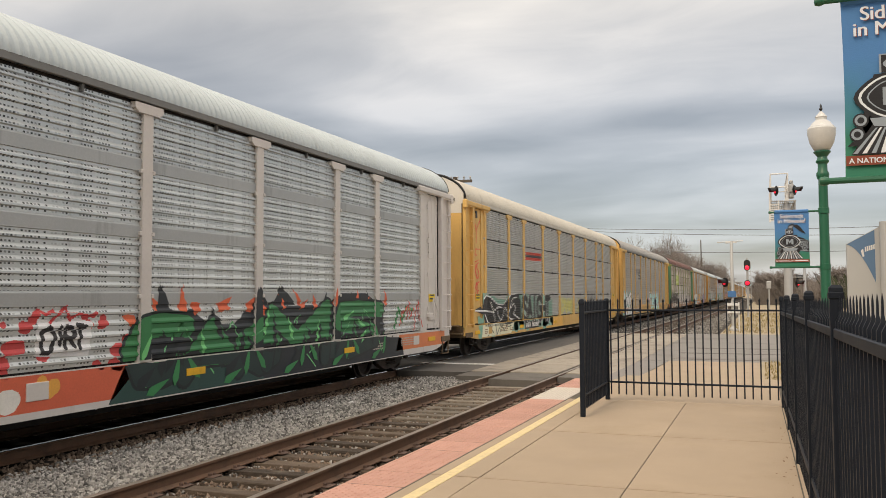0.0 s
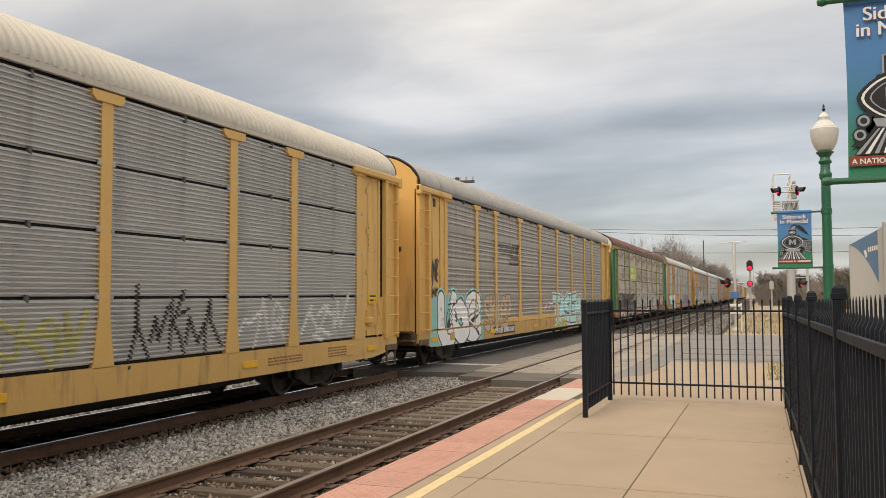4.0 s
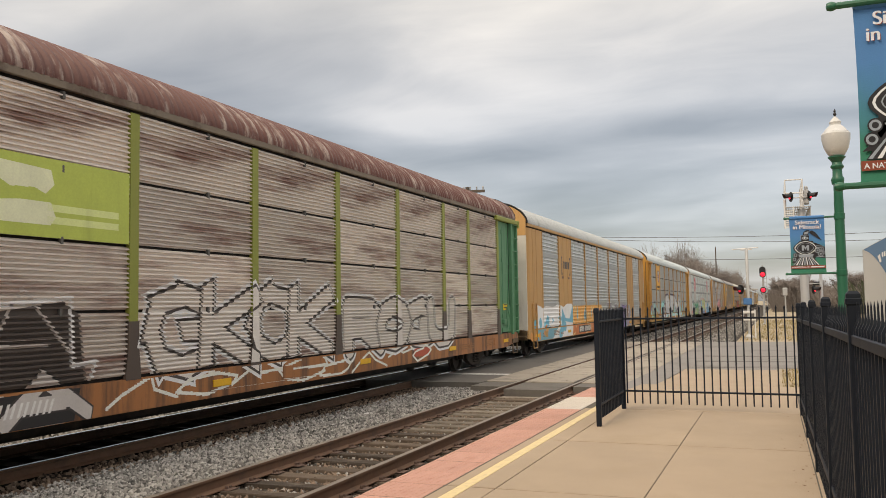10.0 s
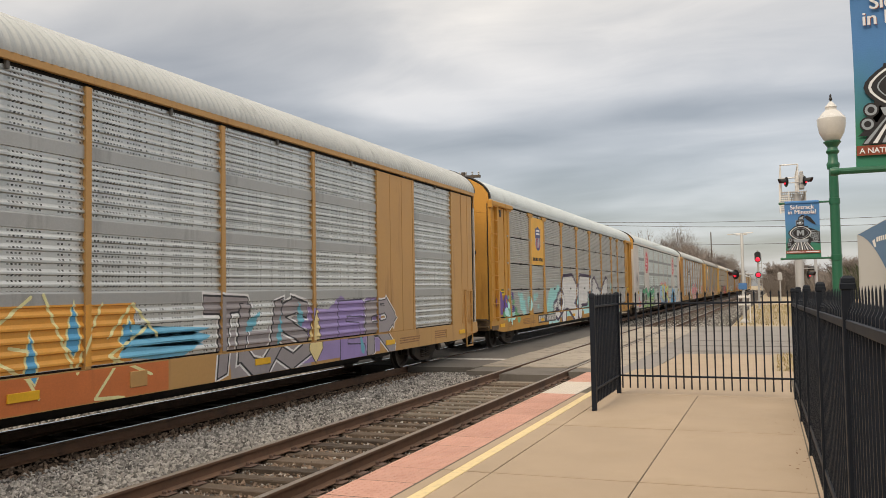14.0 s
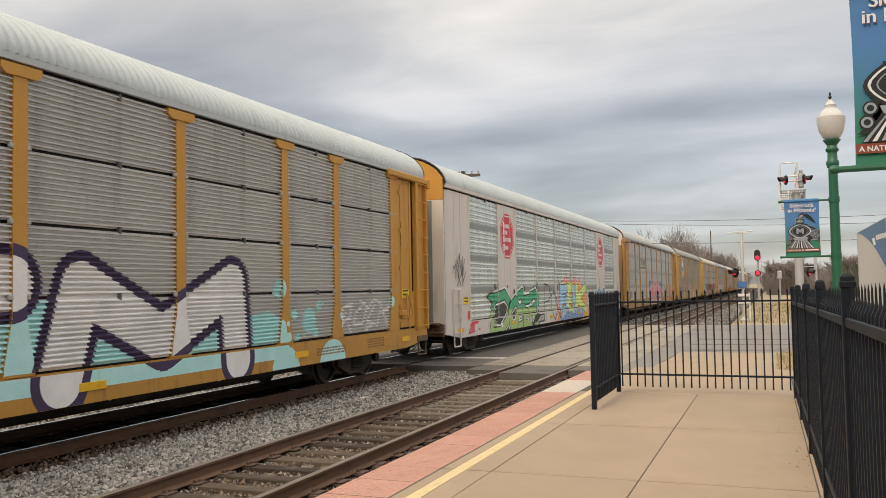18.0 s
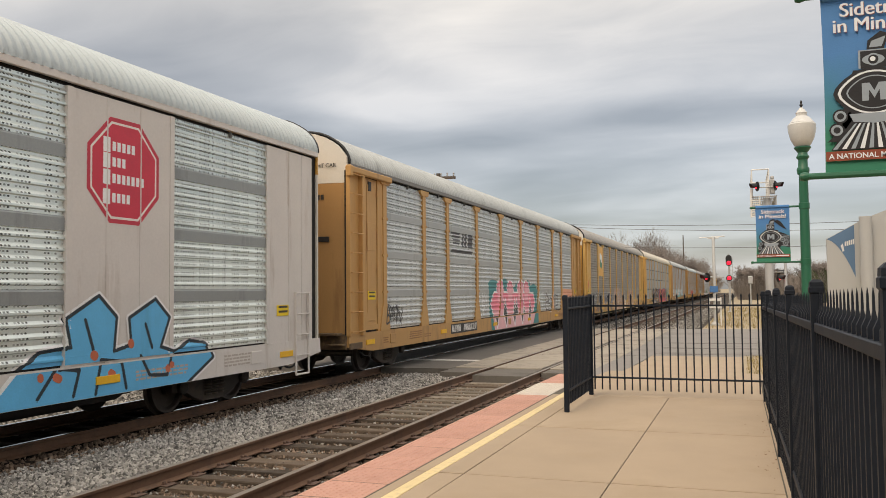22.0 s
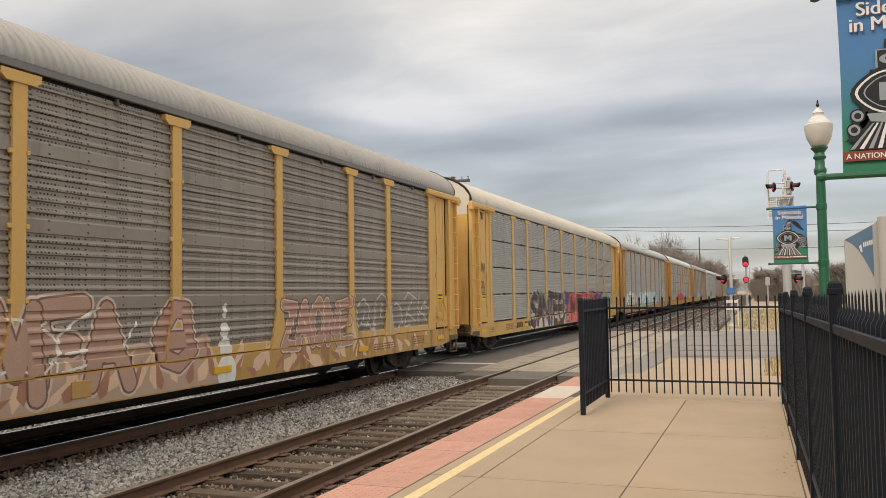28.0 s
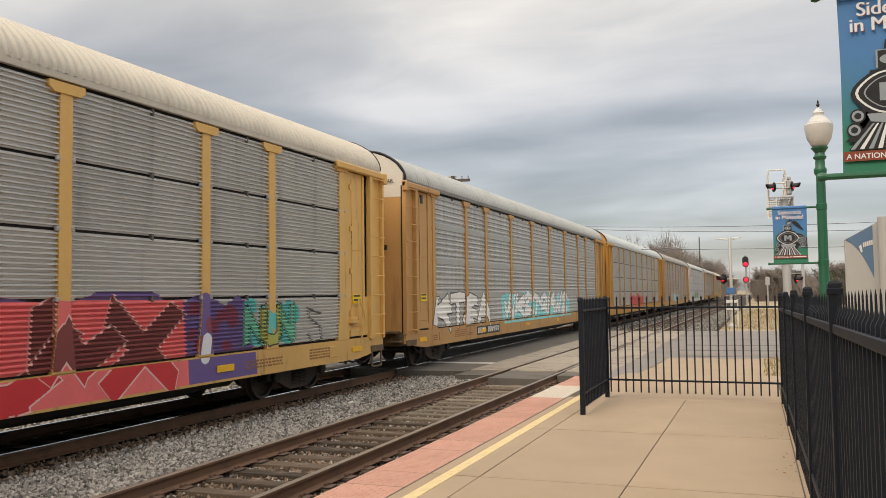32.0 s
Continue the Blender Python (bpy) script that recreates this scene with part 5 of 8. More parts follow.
def frame_mesh():
    s = Shape()
    for d in (-1, 1):
        x0, x1 = d * 0.93, d * 1.07
        top = [(-1.12, 0.50), (-1.12, 0.36), (-0.98, 0.33), (-0.78, 0.34), (-0.55, 0.22), (-0.30, 0.13), (0.30, 0.13), (0.55, 0.22), (0.78, 0.34), (0.98, 0.33), (1.12, 0.36), (1.12, 0.50), (0.95, 0.60), (0.45, 0.72), (-0.45, 0.72), (-0.95, 0.60)]
        s.plate(top, x0, x1)
        for y in (-0.89, 0.89):
            s.lathe([(0.0, d * 1.06), (0.11, d * 1.07), (0.115, d * 1.14), (0.08, d * 1.16), (0.0, d * 1.16)], (0, y, 0.42), 12, "x")
        for y in (-0.18, 0.0, 0.18):
            for k in range(6):
                s.lathe([(0.075, 0.22 + k * 0.055), (0.085, 0.235 + k * 0.055), (0.075, 0.25 + k * 0.055)], (d * 1.075, y, 0), 10)
    s.box(-1.05, 1.05, -0.2, 0.2, 0.5, 0.78, 0.03)
    return s.mesh("side_frame", BOGIE)


FRAME_MESH = frame_mesh()


def clip_mesh():
    s = Shape()
    s.box(WALL - 0.01, FACE - 0.006, -0.022, 0.022, -0.055, 0.045, 0.006)
    return s.mesh("seam_clip", material("dull_clip", (0.12, 0.118, 0.112), 0.6))


SEAM_CLIP = clip_mesh()


def rung(s, x, y0, y1, z, r=0.014):
    s.tube((x, y0, z), (x, y1, z), r, 6)
    s.tube((x, y0, z), (x - 0.05, y0, z), r, 6)
    s.tube((x, y1, z), (x - 0.05, y1, z), r, 6)


rung_cache = {}


def rung_mesh(mat):
    if mat.name not in rung_cache:
        s = Shape()
        rung(s, FACE + 0.075, -0.31, 0.31, 0)
        rung_cache[mat.name] = s.mesh("rung", mat)
    return rung_cache[mat.name]


def gear(car, y, out):
    """Coupler, hoses and platform at one end; out: -1 at the leading end."""
    s = Shape()
    s.box(-0.20, 0.20, y, y + out * 0.45, 0.72, 1.02, 0.03)
    s.box(-0.11, 0.11, y + out * 0.45, y + out * 0.62, 0.76, 0.98, 0.03)
    s.box(-0.17, 0.17, y + out * 0.58, y + out * 0.80, 0.74, 1.0, 0.05)
    part("coupler", s, UNDER, car)
    s = Shape()
    for x in (-0.45, 0.45):
        last = Vector((x, y + out * 0.05, 0.72))
        for i in range(1, 11):
            u = i / 10
            q = Vector((x * (1 - u * 0.6), y + out * (0.05 + 0.75 * u), 0.72 - 0.42 * math.sin(u * math.pi * 0.85)))
            s.tube(last, q, 0.025, 6, caps=False)
            last = q
    part("air_hose", s, BLACK, car)
    s = Shape()
    s.box(-1.35, 1.35, y, y + out * 0.28, 0.98, 1.03, 0.008)
    s.box(-1.45, 1.45, y - out * 0.02, y + out * 0.06, 0.66, 0.98, 0.01)
    if out < 0:
        s.box(1.1, 1.46, y + out * 0.02, y + out * 0.24, 0.76, 0.80, 0.006)
    part("end_step", s, STEP_GRIME, car, "grimy end platform and steps")


def autorack(spec):
    """One closed car carrier. spec: names, colours, kind of side sheet and its marks; the leading end is at y = 0."""
    car = thing("autorack_car", spec["label"], "freight car", (MAIN, spec["y0"], 0), "train cars")
    style, paint, sheet, roof_mat = spec["style"], spec["paint"], spec["sheet"], spec["roof"]
    near = spec.get("near", True)
    # near-black box whose colour stands for the unlit inside behind the sheets
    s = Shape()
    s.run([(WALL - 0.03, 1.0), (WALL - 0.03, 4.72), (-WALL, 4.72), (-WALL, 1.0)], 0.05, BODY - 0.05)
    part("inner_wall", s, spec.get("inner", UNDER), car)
    s = Shape()
    for d in (1, -1):
        z = spec.get("sill_z", 0.56)
        s.plate([(-0.02, 0.72), (0.02, 1.0), (BODY - 0.02, 1.0), (BODY + 0.02, 0.72), (BODY - 0.9, z + 0.04), (BODY - 1.3, z), (1.3, z), (0.9, z + 0.04)], d * (FACE - 0.10), d * FACE)
    part("side_sill", s, spec.get("sill", paint), car)
    # the shade below the floor is in this steel's colour
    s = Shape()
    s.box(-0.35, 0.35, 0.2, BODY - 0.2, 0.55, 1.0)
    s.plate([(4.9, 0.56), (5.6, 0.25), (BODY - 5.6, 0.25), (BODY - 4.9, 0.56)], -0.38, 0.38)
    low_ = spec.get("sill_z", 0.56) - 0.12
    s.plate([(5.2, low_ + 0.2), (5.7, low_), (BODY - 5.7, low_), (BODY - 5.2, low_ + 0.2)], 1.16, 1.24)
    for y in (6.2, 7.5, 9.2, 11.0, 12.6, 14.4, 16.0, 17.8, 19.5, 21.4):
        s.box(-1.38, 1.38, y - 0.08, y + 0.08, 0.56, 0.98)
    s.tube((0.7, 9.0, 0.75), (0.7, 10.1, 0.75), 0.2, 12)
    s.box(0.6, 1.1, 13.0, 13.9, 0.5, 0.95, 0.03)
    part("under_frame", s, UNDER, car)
    if spec.get("rod"):
        s = Shape()
        z = spec["rod"]
        s.tube((FACE - 0.06, 12.0, z), (FACE - 0.06, 24.6, z), 0.016, 6)
        for y in (12.3, 14.6, 17.0, 19.4, 21.7, 24.2):
            s.box(FACE - 0.075, FACE - 0.045, y - 0.02, y + 0.02, z - 0.03, z + 0.16, 0.005)
        part("brake_rod", s, GREY_STEEL, car, "long grey brake rod under the sill")
    # roof
    if roof_mat.name not in roof_cache:
        roof_cache[roof_mat.name] = ROOF_SHAPE.mesh("roof", roof_mat)
        smooth_by_angle(roof_cache[roof_mat.name], 24)
    me = roof_cache[roof_mat.name]
    part("roof", me, None, car)
    s = Shape()
    s.box(FACE - 0.05, FACE + 0.016, 0.1, BODY - 0.1, 4.71, 4.81, 0.006)
    s.box(-FACE + 0.05, -FACE - 0.016, 0.1, BODY - 0.1, 4.71, 4.81, 0.006)
    part("eave_rail", s, spec.get("eave", spec["eave_mat"]), car)
    # ends
    for y, d in ((0.0, 1), (BODY, -1)):
        leaf_paint = spec.get("door_lead" if d > 0 else "door_paint", spec.get("door_paint", paint))
        turn = Matrix.Translation((0, y, 0)) @ Matrix.Diagonal((1, d, 1, 1))
        low, high = end_shape(1.0, spec.get('cap_z', 4.36), spec.get("bulge", 0.10)), end_shape(spec.get('cap_z', 4.36) + 0.005, 6.0, spec.get("bulge", 0.10))
        for sh in (low, high):
            sh.v = [tuple(turn @ Vector(p)) for p in sh.v]
        part("end_door", low, spec["end"], car)
        part("end_cap", high, spec["end_top"], car, spec.get("cap_label", ""))
        s = Shape()
        rp = roof_profile()
        for a, b in zip(rp, rp[1:]):
            s.tube((a[0], y + d * 0.08, a[1] + 0.02), (b[0], y + d * 0.08, b[1] + 0.02), 0.035, 6, caps=False)
        part("roof_trim", s, BLACK, car)
        gear(car, y, -d)
        # ladders, door leaf and posts at the corner
        if spec.get("corner", "ladder") == "ladder":
            m = (lambda v: v) if d > 0 else (lambda v: BODY - v)
            s = Shape()
            s.box(FACE - 0.06, FACE + 0.05, m(-0.02), m(0.06), 0.95, 4.62, 0.01)
            s.box(FACE - 0.06, FACE + 0.07, m(0.60), m(0.74), 0.95, 4.62, 0.015)
            s.box(FACE - 0.10, FACE - 0.04, m(0.06), m(0.60), 0.95, 4.62)
            corner = part("corner_post", s, spec.get("corner_paint", paint), car)
            rm = rung_mesh(spec.get("corner_paint", paint))
            for i in range(9):
                part("rung", rm, None, corner, at=(0, m(0.33), 1.05 + i * 0.44))
            s = Shape()
            s.box(FACE - 0.09, FACE - 0.045, m(0.74 if d > 0 else 0.87), m(1.62), 1.05, 4.60, 0.01)
            s.box(FACE - 0.05, FACE - 0.03, m(1.05), m(1.5), 1.25, 4.45, 0.012)
            foot = Shape()
            foot.plate([(m(0.76), 1.05), (m(1.60), 1.05), (m(1.60), 1.18), (m(1.1), 1.18), (m(0.98), 1.55), (m(0.86), 1.9), (m(0.76), 1.9)], FACE - 0.045, FACE - 0.015)
            leaf = part("side_door", s, leaf_paint, car)
            part("kick_plate", foot, leaf_paint, leaf)
            s = Shape()
            s.box(FACE - 0.05, FACE - 0.02, m(0.78 if d > 0 else 0.88), m(0.98), 1.05, 4.58, 0.012)
            part("door_stile", s, leaf_paint, leaf)
            # black strips stand for the shade in the gaps beside the ladder
            s = Shape()
            if d > 0:
                s.box(FACE - 0.065, FACE - 0.035, m(0.745), m(0.772), 1.02, 4.60)
                s.box(FACE - 0.085, FACE - 0.06, m(-0.025), m(-0.005), 0.98, 4.64)
                part("door_gap", s, BLACK, car, "black strip standing for shade in the gap beside the ladder")
            else:
                s.box(FACE - 0.13, FACE - 0.10, m(0.74), m(0.87), 0.98, 4.60)
                part("door_gap", s, BLACK, car, "black strip standing for shade between the ladder and the door")
                for z in (1.5, 1.95, 2.65, 3.1, 3.75, 4.2):
                    q = Shape()
                    q.box(FACE - 0.10, FACE - 0.03, m(0.78), m(0.88), z, z + 0.13, 0.01)
                    part("latch_pad", q, UNDER, car)
            s = Shape()
            s.box(FACE - 0.08, FACE - 0.025, m(1.64), m(2.0), 1.0, 4.60, 0.01)
            part("door_post", s, leaf_paint, car)
            s = Shape()
            s.box(FACE - 0.035, FACE - 0.018, m(1.04), m(1.50), 2.90, 3.56, 0.004)
            part("placard_board", s, leaf_paint, leaf)
            s = Shape()
            s.box(FACE - 0.02, FACE + 0.01, m(1.56), m(1.64), 0.0, 0.12, 0.006)
            hinge = s.mesh("hinge", leaf_paint)
            for z in (1.5, 2.4, 3.3, 4.2):
                part("hinge", hinge, None, leaf, at=(0, 0, z))
            s = Shape()
            s.box(FACE - 0.03, FACE + 0.09, m(-0.10), m(2.30), 4.60, 4.74, 0.02)
            s.box(FACE - 0.02, FACE + 0.11, m(-0.10), m(0.05), 4.50, 4.75, 0.02)
            part("door_track", s, paint, car)
            s = Shape()
            if d > 0:
                s.box(FACE - 0.06, FACE - 0.018, m(1.12), m(1.28), 4.30, 4.52, 0.004)
                part("vent", s, BLACK, leaf, "small black opening")
                s = Shape()
            s.box(FACE - 0.04, FACE + 0.07, m(1.40), m(1.66), 1.32, 1.46, 0.02)
            s.box(FACE + 0.03, FACE + 0.06, m(1.30), m(1.36), 1.40, 1.86, 0.012)
            last = Vector((FACE + 0.05, m(1.33), 1.84))
            for i in range(1, 13):
                u = i / 12
                q = Vector((FACE + 0.05 + 0.03 * math.sin(u * 3.1), m(1.33 - 0.24 * math.sin(u * 2.6)), 1.84 - 0.82 * u))
                s.tube(last, q, 0.014, 6, caps=False)
                last = q
            if d < 0:
                part("door_latch", s, leaf_paint, car, "latch box with a hanging hose")
            s = Shape()
            for u0, u1, dz in ((0.55, 1.45, 0.16), (1.5, 2.3, 0.10)):
                last = Vector((FACE - 0.03, m(u0), spec.get("sill_z", 0.56) + 0.06))
                for i in range(1, 11):
                    u = i / 10
                    q = Vector((FACE - 0.03, m(u0 + (u1 - u0) * u), spec.get("sill_z", 0.56) + 0.06 - dz * math.sin(u * math.pi)))
                    s.tube(last, q, 0.012, 5, caps=False)
                    last = q
            part("cut_lever", s, UNDER, car, "bent rod hanging under the sill")
            s = Shape()
            if d < 0:
                for u in (0.12, 0.58):
                    s.box(FACE - 0.02, FACE + 0.015, m(u - 0.02), m(u + 0.02), 0.34, 0.80, 0.006)
                s.box(FACE - 0.04, FACE + 0.03, m(0.10), m(0.60), 0.32, 0.345, 0.006)
            s.box(FACE - 0.03, FACE + 0.025, m(0.02), m(0.66), 0.66, 0.80, 0.01)
            part("stirrup_step", s, STEP_GRIME, car, "grimy stirrup step below the ladder" if d < 0 else "grimy bracket below the ladder")
        else:
            m = (lambda v: v) if d > 0 else (lambda v: BODY - v)
            first = spec["posts"][0] if d > 0 else BODY - spec["posts"][-1]
            s = Shape()
            n = 10
            ring = [(FACE - 0.012, m(first - 0.05)), (FACE - 0.012, m(0.42))] + [(FACE - 0.012 - 0.42 * (1 - math.cos(math.pi / 2 * i / n)), m(0.42 - 0.40 * math.sin(math.pi / 2 * i / n))) for i in range(1, n + 1)]
            k = len(ring)
            for z in (1.0, 4.66):
                s.v += [(x, yy, z) for x, yy in ring]
            for i in range(k - 1):
                s.face(i, i + 1, k + i + 1, k + i)
            plate = part("corner_plate", s, paint, car, smooth=True)
            s = Shape()
            for u in (0.75, 1.25, first - 0.05):
                s.box(FACE - 0.02, FACE - 0.002, m(u - 0.012), m(u + 0.012), 1.0, 4.66)
            part("seam", s, paint, plate)
            s = Shape()
            s.box(FACE - 0.01, FACE + 0.05, m(0.52), m(0.56), 0.7, 1.95, 0.006)
            s.box(FACE - 0.01, FACE + 0.05, m(1.02), m(1.06), 0.7, 1.95, 0.006)
            steps = part("corner_ladder", s, paint, plate)
            s = Shape()
            for i in range(4):
                rung(s, FACE + 0.05, m(0.54), m(1.04), 0.72 + i * 0.4)
            s.tube((FACE + 0.03, m(0.54), 0.35), (FACE + 0.03, m(1.04), 0.35), 0.02, 6)
            s.tube((FACE + 0.03, m(0.54), 0.35), (FACE + 0.03, m(0.54), 0.72), 0.02, 6)
            s.tube((FACE + 0.03, m(1.04), 0.35), (FACE + 0.03, m(1.04), 0.72), 0.02, 6)
            part("step", s, paint, car)
    # end slot, seen on the leading end
    s = Shape()
    b = spec.get("bulge", 0.10)
    s.box(0.15, 1.05, -b * 0.75 - 0.03, -b + 0.06, 3.05, 3.17, 0.01)
    part("end_slot", s, BLACK, car)
    # bogies
    for y in (3.10, BODY - 3.10):
        bogie = part("bogie", FRAME_MESH, None, car, at=(0, y, 0))
        for k, dy in enumerate((-0.89, 0.89)):
            w = part("wheelset", WHEELSET, None, bogie, at=(0, dy, 0.42))
            if near:
                WHEELS.append(w)
    # side sheets and posts
    posts = spec.get("posts", POSTS)
    blank = spec.get("blank", ())
    for i, (a, b) in enumerate(zip(posts, posts[1:])):
        if any(p0 <= (a + b) / 2 <= p1 for p0, p1 in blank):
            continue
        for row in range(4):
            part("side_sheet", sheet_mesh(style, row, round(b - a, 3), sheet[(i * 4 + row) % len(sheet)]), None, car, at=(0, a, 0))
    if near:
        for a, b in zip(posts, posts[1:]):
            if not any(p0 <= (a + b) / 2 <= p1 for p0, p1 in blank):
                for z in ((1.92, 2.816, 3.71, 4.64) if style == "fine" else (4.66,)):
                    part("seam_clip", SEAM_CLIP, None, car, at=(0, (a + b) / 2 + 0.2, z))
    pm = (post_shape(spec.get("caps", True), flare=spec.get("flare", 1.85)) if spec.get("post", "flared") == "flared" else slim_post_shape(spec.get("post_w", 0.05))).mesh("side_post", [paint, PALE_TAB if style == "fine" else paint])
    for p in posts:
        part("side_post", pm, None, car, at=(0, p, 0))
    if spec.get("kick"):
        for a, b in zip(posts, posts[1:]):
            s = Shape()
            s.box(WALL - 0.02, FACE - 0.018, a + 0.19, b - 0.19, 1.012, 1.15, 0.006)
            part("kick_strip", s, paint, car)
    if spec.get("foot"):
        s = Shape()
        s.plate([(-0.15, 0.985), (0.15, 0.985), (0.14, 1.12), (0.10, 1.45), (0.10, 1.78), (-0.10, 1.78), (-0.10, 1.45), (-0.14, 1.12)], WALL, FACE + 0.006)
        foot_mesh = s.mesh("post_foot", spec["foot"])
        for p in posts:
            part("post_foot", foot_mesh, None, car, "dark rusted foot of the post", at=(0, p, 0))
    for p0, p1 in blank:
        s = Shape()
        s.box(WALL - 0.02, FACE - 0.012, p0, p1, 1.0, 4.66, 0.01)
        for u in (0.33, 0.66):
            yy = p0 + (p1 - p0) * u
            s.box(FACE - 0.02, FACE - 0.005, yy - 0.012, yy + 0.012, 1.0, 4.66)
        part("side_plate", s, paint, car)
    return car


WHEELS = []


def steel(name, c, **kw):
    a = dict(rough=0.55, vary=0.10, grain=1.2, fine=30, second=tuple(0.55 * x for x in c), amount=0.22, streak=True, random_tint=0.08, dirt_scale=2.2)
    a.update(kw)
    return material(name, c, **a)


def paint_(name, c, **kw):
    a = dict(rough=0.55, vary=0.09, grain=1.0, fine=25, second=(c[0] * 0.5, c[1] * 0.42, c[2] * 0.4), amount=0.21, streak=True, dirt_scale=2.6)
    a.update(kw)
    return material(name, c, **a)


RUST = (0.13, 0.055, 0.035)
EAVE_DARK = material("grey_eave", (0.20, 0.20, 0.195), 0.6)
EAVE_RUST = material("rusting_eave", (0.22, 0.18, 0.14), 0.7, second=(0.09, 0.05, 0.035), amount=0.4)
SILVER = steel("silver_sheet", (0.62, 0.645, 0.642), metal=0.75, rough=0.38, perf=True)
SILVER_GREEN = steel("pale_silver_sheet", (0.76, 0.82, 0.795), metal=0.75, rough=0.36, perf=True)
GREY_SHEET = steel("grey_sheet", (0.60, 0.60, 0.586), metal=0.4, rough=0.42)
GREY_COARSE = steel("grey_pressed_sheet", (0.52, 0.525, 0.515), metal=0.7, rough=0.45, perf=True)
WARM_SHEET = steel("weathered_grey_sheet", (0.44, 0.40, 0.355), metal=0.65, rough=0.42, random_tint=0.14, perf=True)
BROWN_SHEET = steel("grimy_sheet", (0.345, 0.305, 0.262), metal=0.6, rough=0.45, random_tint=0.14, perf=True)
RUSTY_SHEET = steel("rust_streaked_sheet", (0.76, 0.69, 0.63), metal=0.3, rough=0.42, second=(0.20, 0.058, 0.034), amount=0.42, dirt_scale=1.3, streak="along", random_tint=0.3)
YELLOW = paint_("faded_yellow_paint", (0.74, 0.455, 0.15))
GOLD = paint_("golden_yellow_paint", (0.58, 0.29, 0.055))
TAN = paint_("faded_tan_paint", (0.55, 0.31, 0.115))
GRIMY_YELLOW = paint_("grimy_yellow_paint", (0.58, 0.34, 0.11), second=RUST, amount=0.32)
ORANGE_SILL = paint_("rusting_sill_paint", (0.42, 0.17, 0.06), second=(0.09, 0.05, 0.035), amount=0.5)
LIME = paint_("faded_lime_paint", (0.27, 0.30, 0.06))
END_GREEN = paint_("faded_green_paint", (0.18, 0.24, 0.06), second=(0.06, 0.06, 0.03), amount=0.35)
TEAL = paint_("faded_teal_paint", (0.09, 0.26, 0.14))
WHITE_CAR = paint_("off_white_paint", (0.68, 0.635, 0.60), second=(0.40, 0.31, 0.25), amount=0.18)
CAP_WHITE = paint_("white_end_paint", (0.66, 0.63, 0.57), amount=0.1)
ROOF_WHITE = steel("white_roof", (0.49, 0.545, 0.56), amount=0.12)
ROOF_CREAM = steel("cream_roof", (0.56, 0.525, 0.455), amount=0.14)
ROOF_GREY = steel("grey_roof", (0.36, 0.35, 0.335))
ROOF_PALE = steel("pale_grey_roof", (0.43, 0.455, 0.455))
ROOF_RUST = steel("rusted_roof", (0.135, 0.052, 0.040), second=(0.55, 0.47, 0.41), amount=0.34, dirt_scale=1.2, streak="rib")
END_GREY = paint_("worn_grey_paint", (0.24, 0.26, 0.265), second=(0.45, 0.42, 0.38), amount=0.25)
BROWN_END = paint_("tan_brown_paint", (0.42, 0.23, 0.085))
YELLOW_SILL = paint_("stained_yellow_sill", (0.68, 0.41, 0.135), second=(0.20, 0.115, 0.06), amount=0.27, dirt_scale=3.2)
GOLD_SILL = paint_("stained_golden_sill", (0.55, 0.275, 0.055), second=(0.17, 0.09, 0.04), amount=0.27, dirt_scale=3.2)
TAN_SILL = paint_("stained_tan_sill", (0.50, 0.275, 0.10), second=(0.16, 0.085, 0.045), amount=0.27, dirt_scale=3.2)
PALE_TAB = material("pale_weld_tab", (0.46, 0.44, 0.41), 0.6, vary=0.25, grain=9)
RUST_FOOT = paint_("rusted_foot", (0.10, 0.075, 0.062), second=(0.16, 0.09, 0.055), amount=0.35)

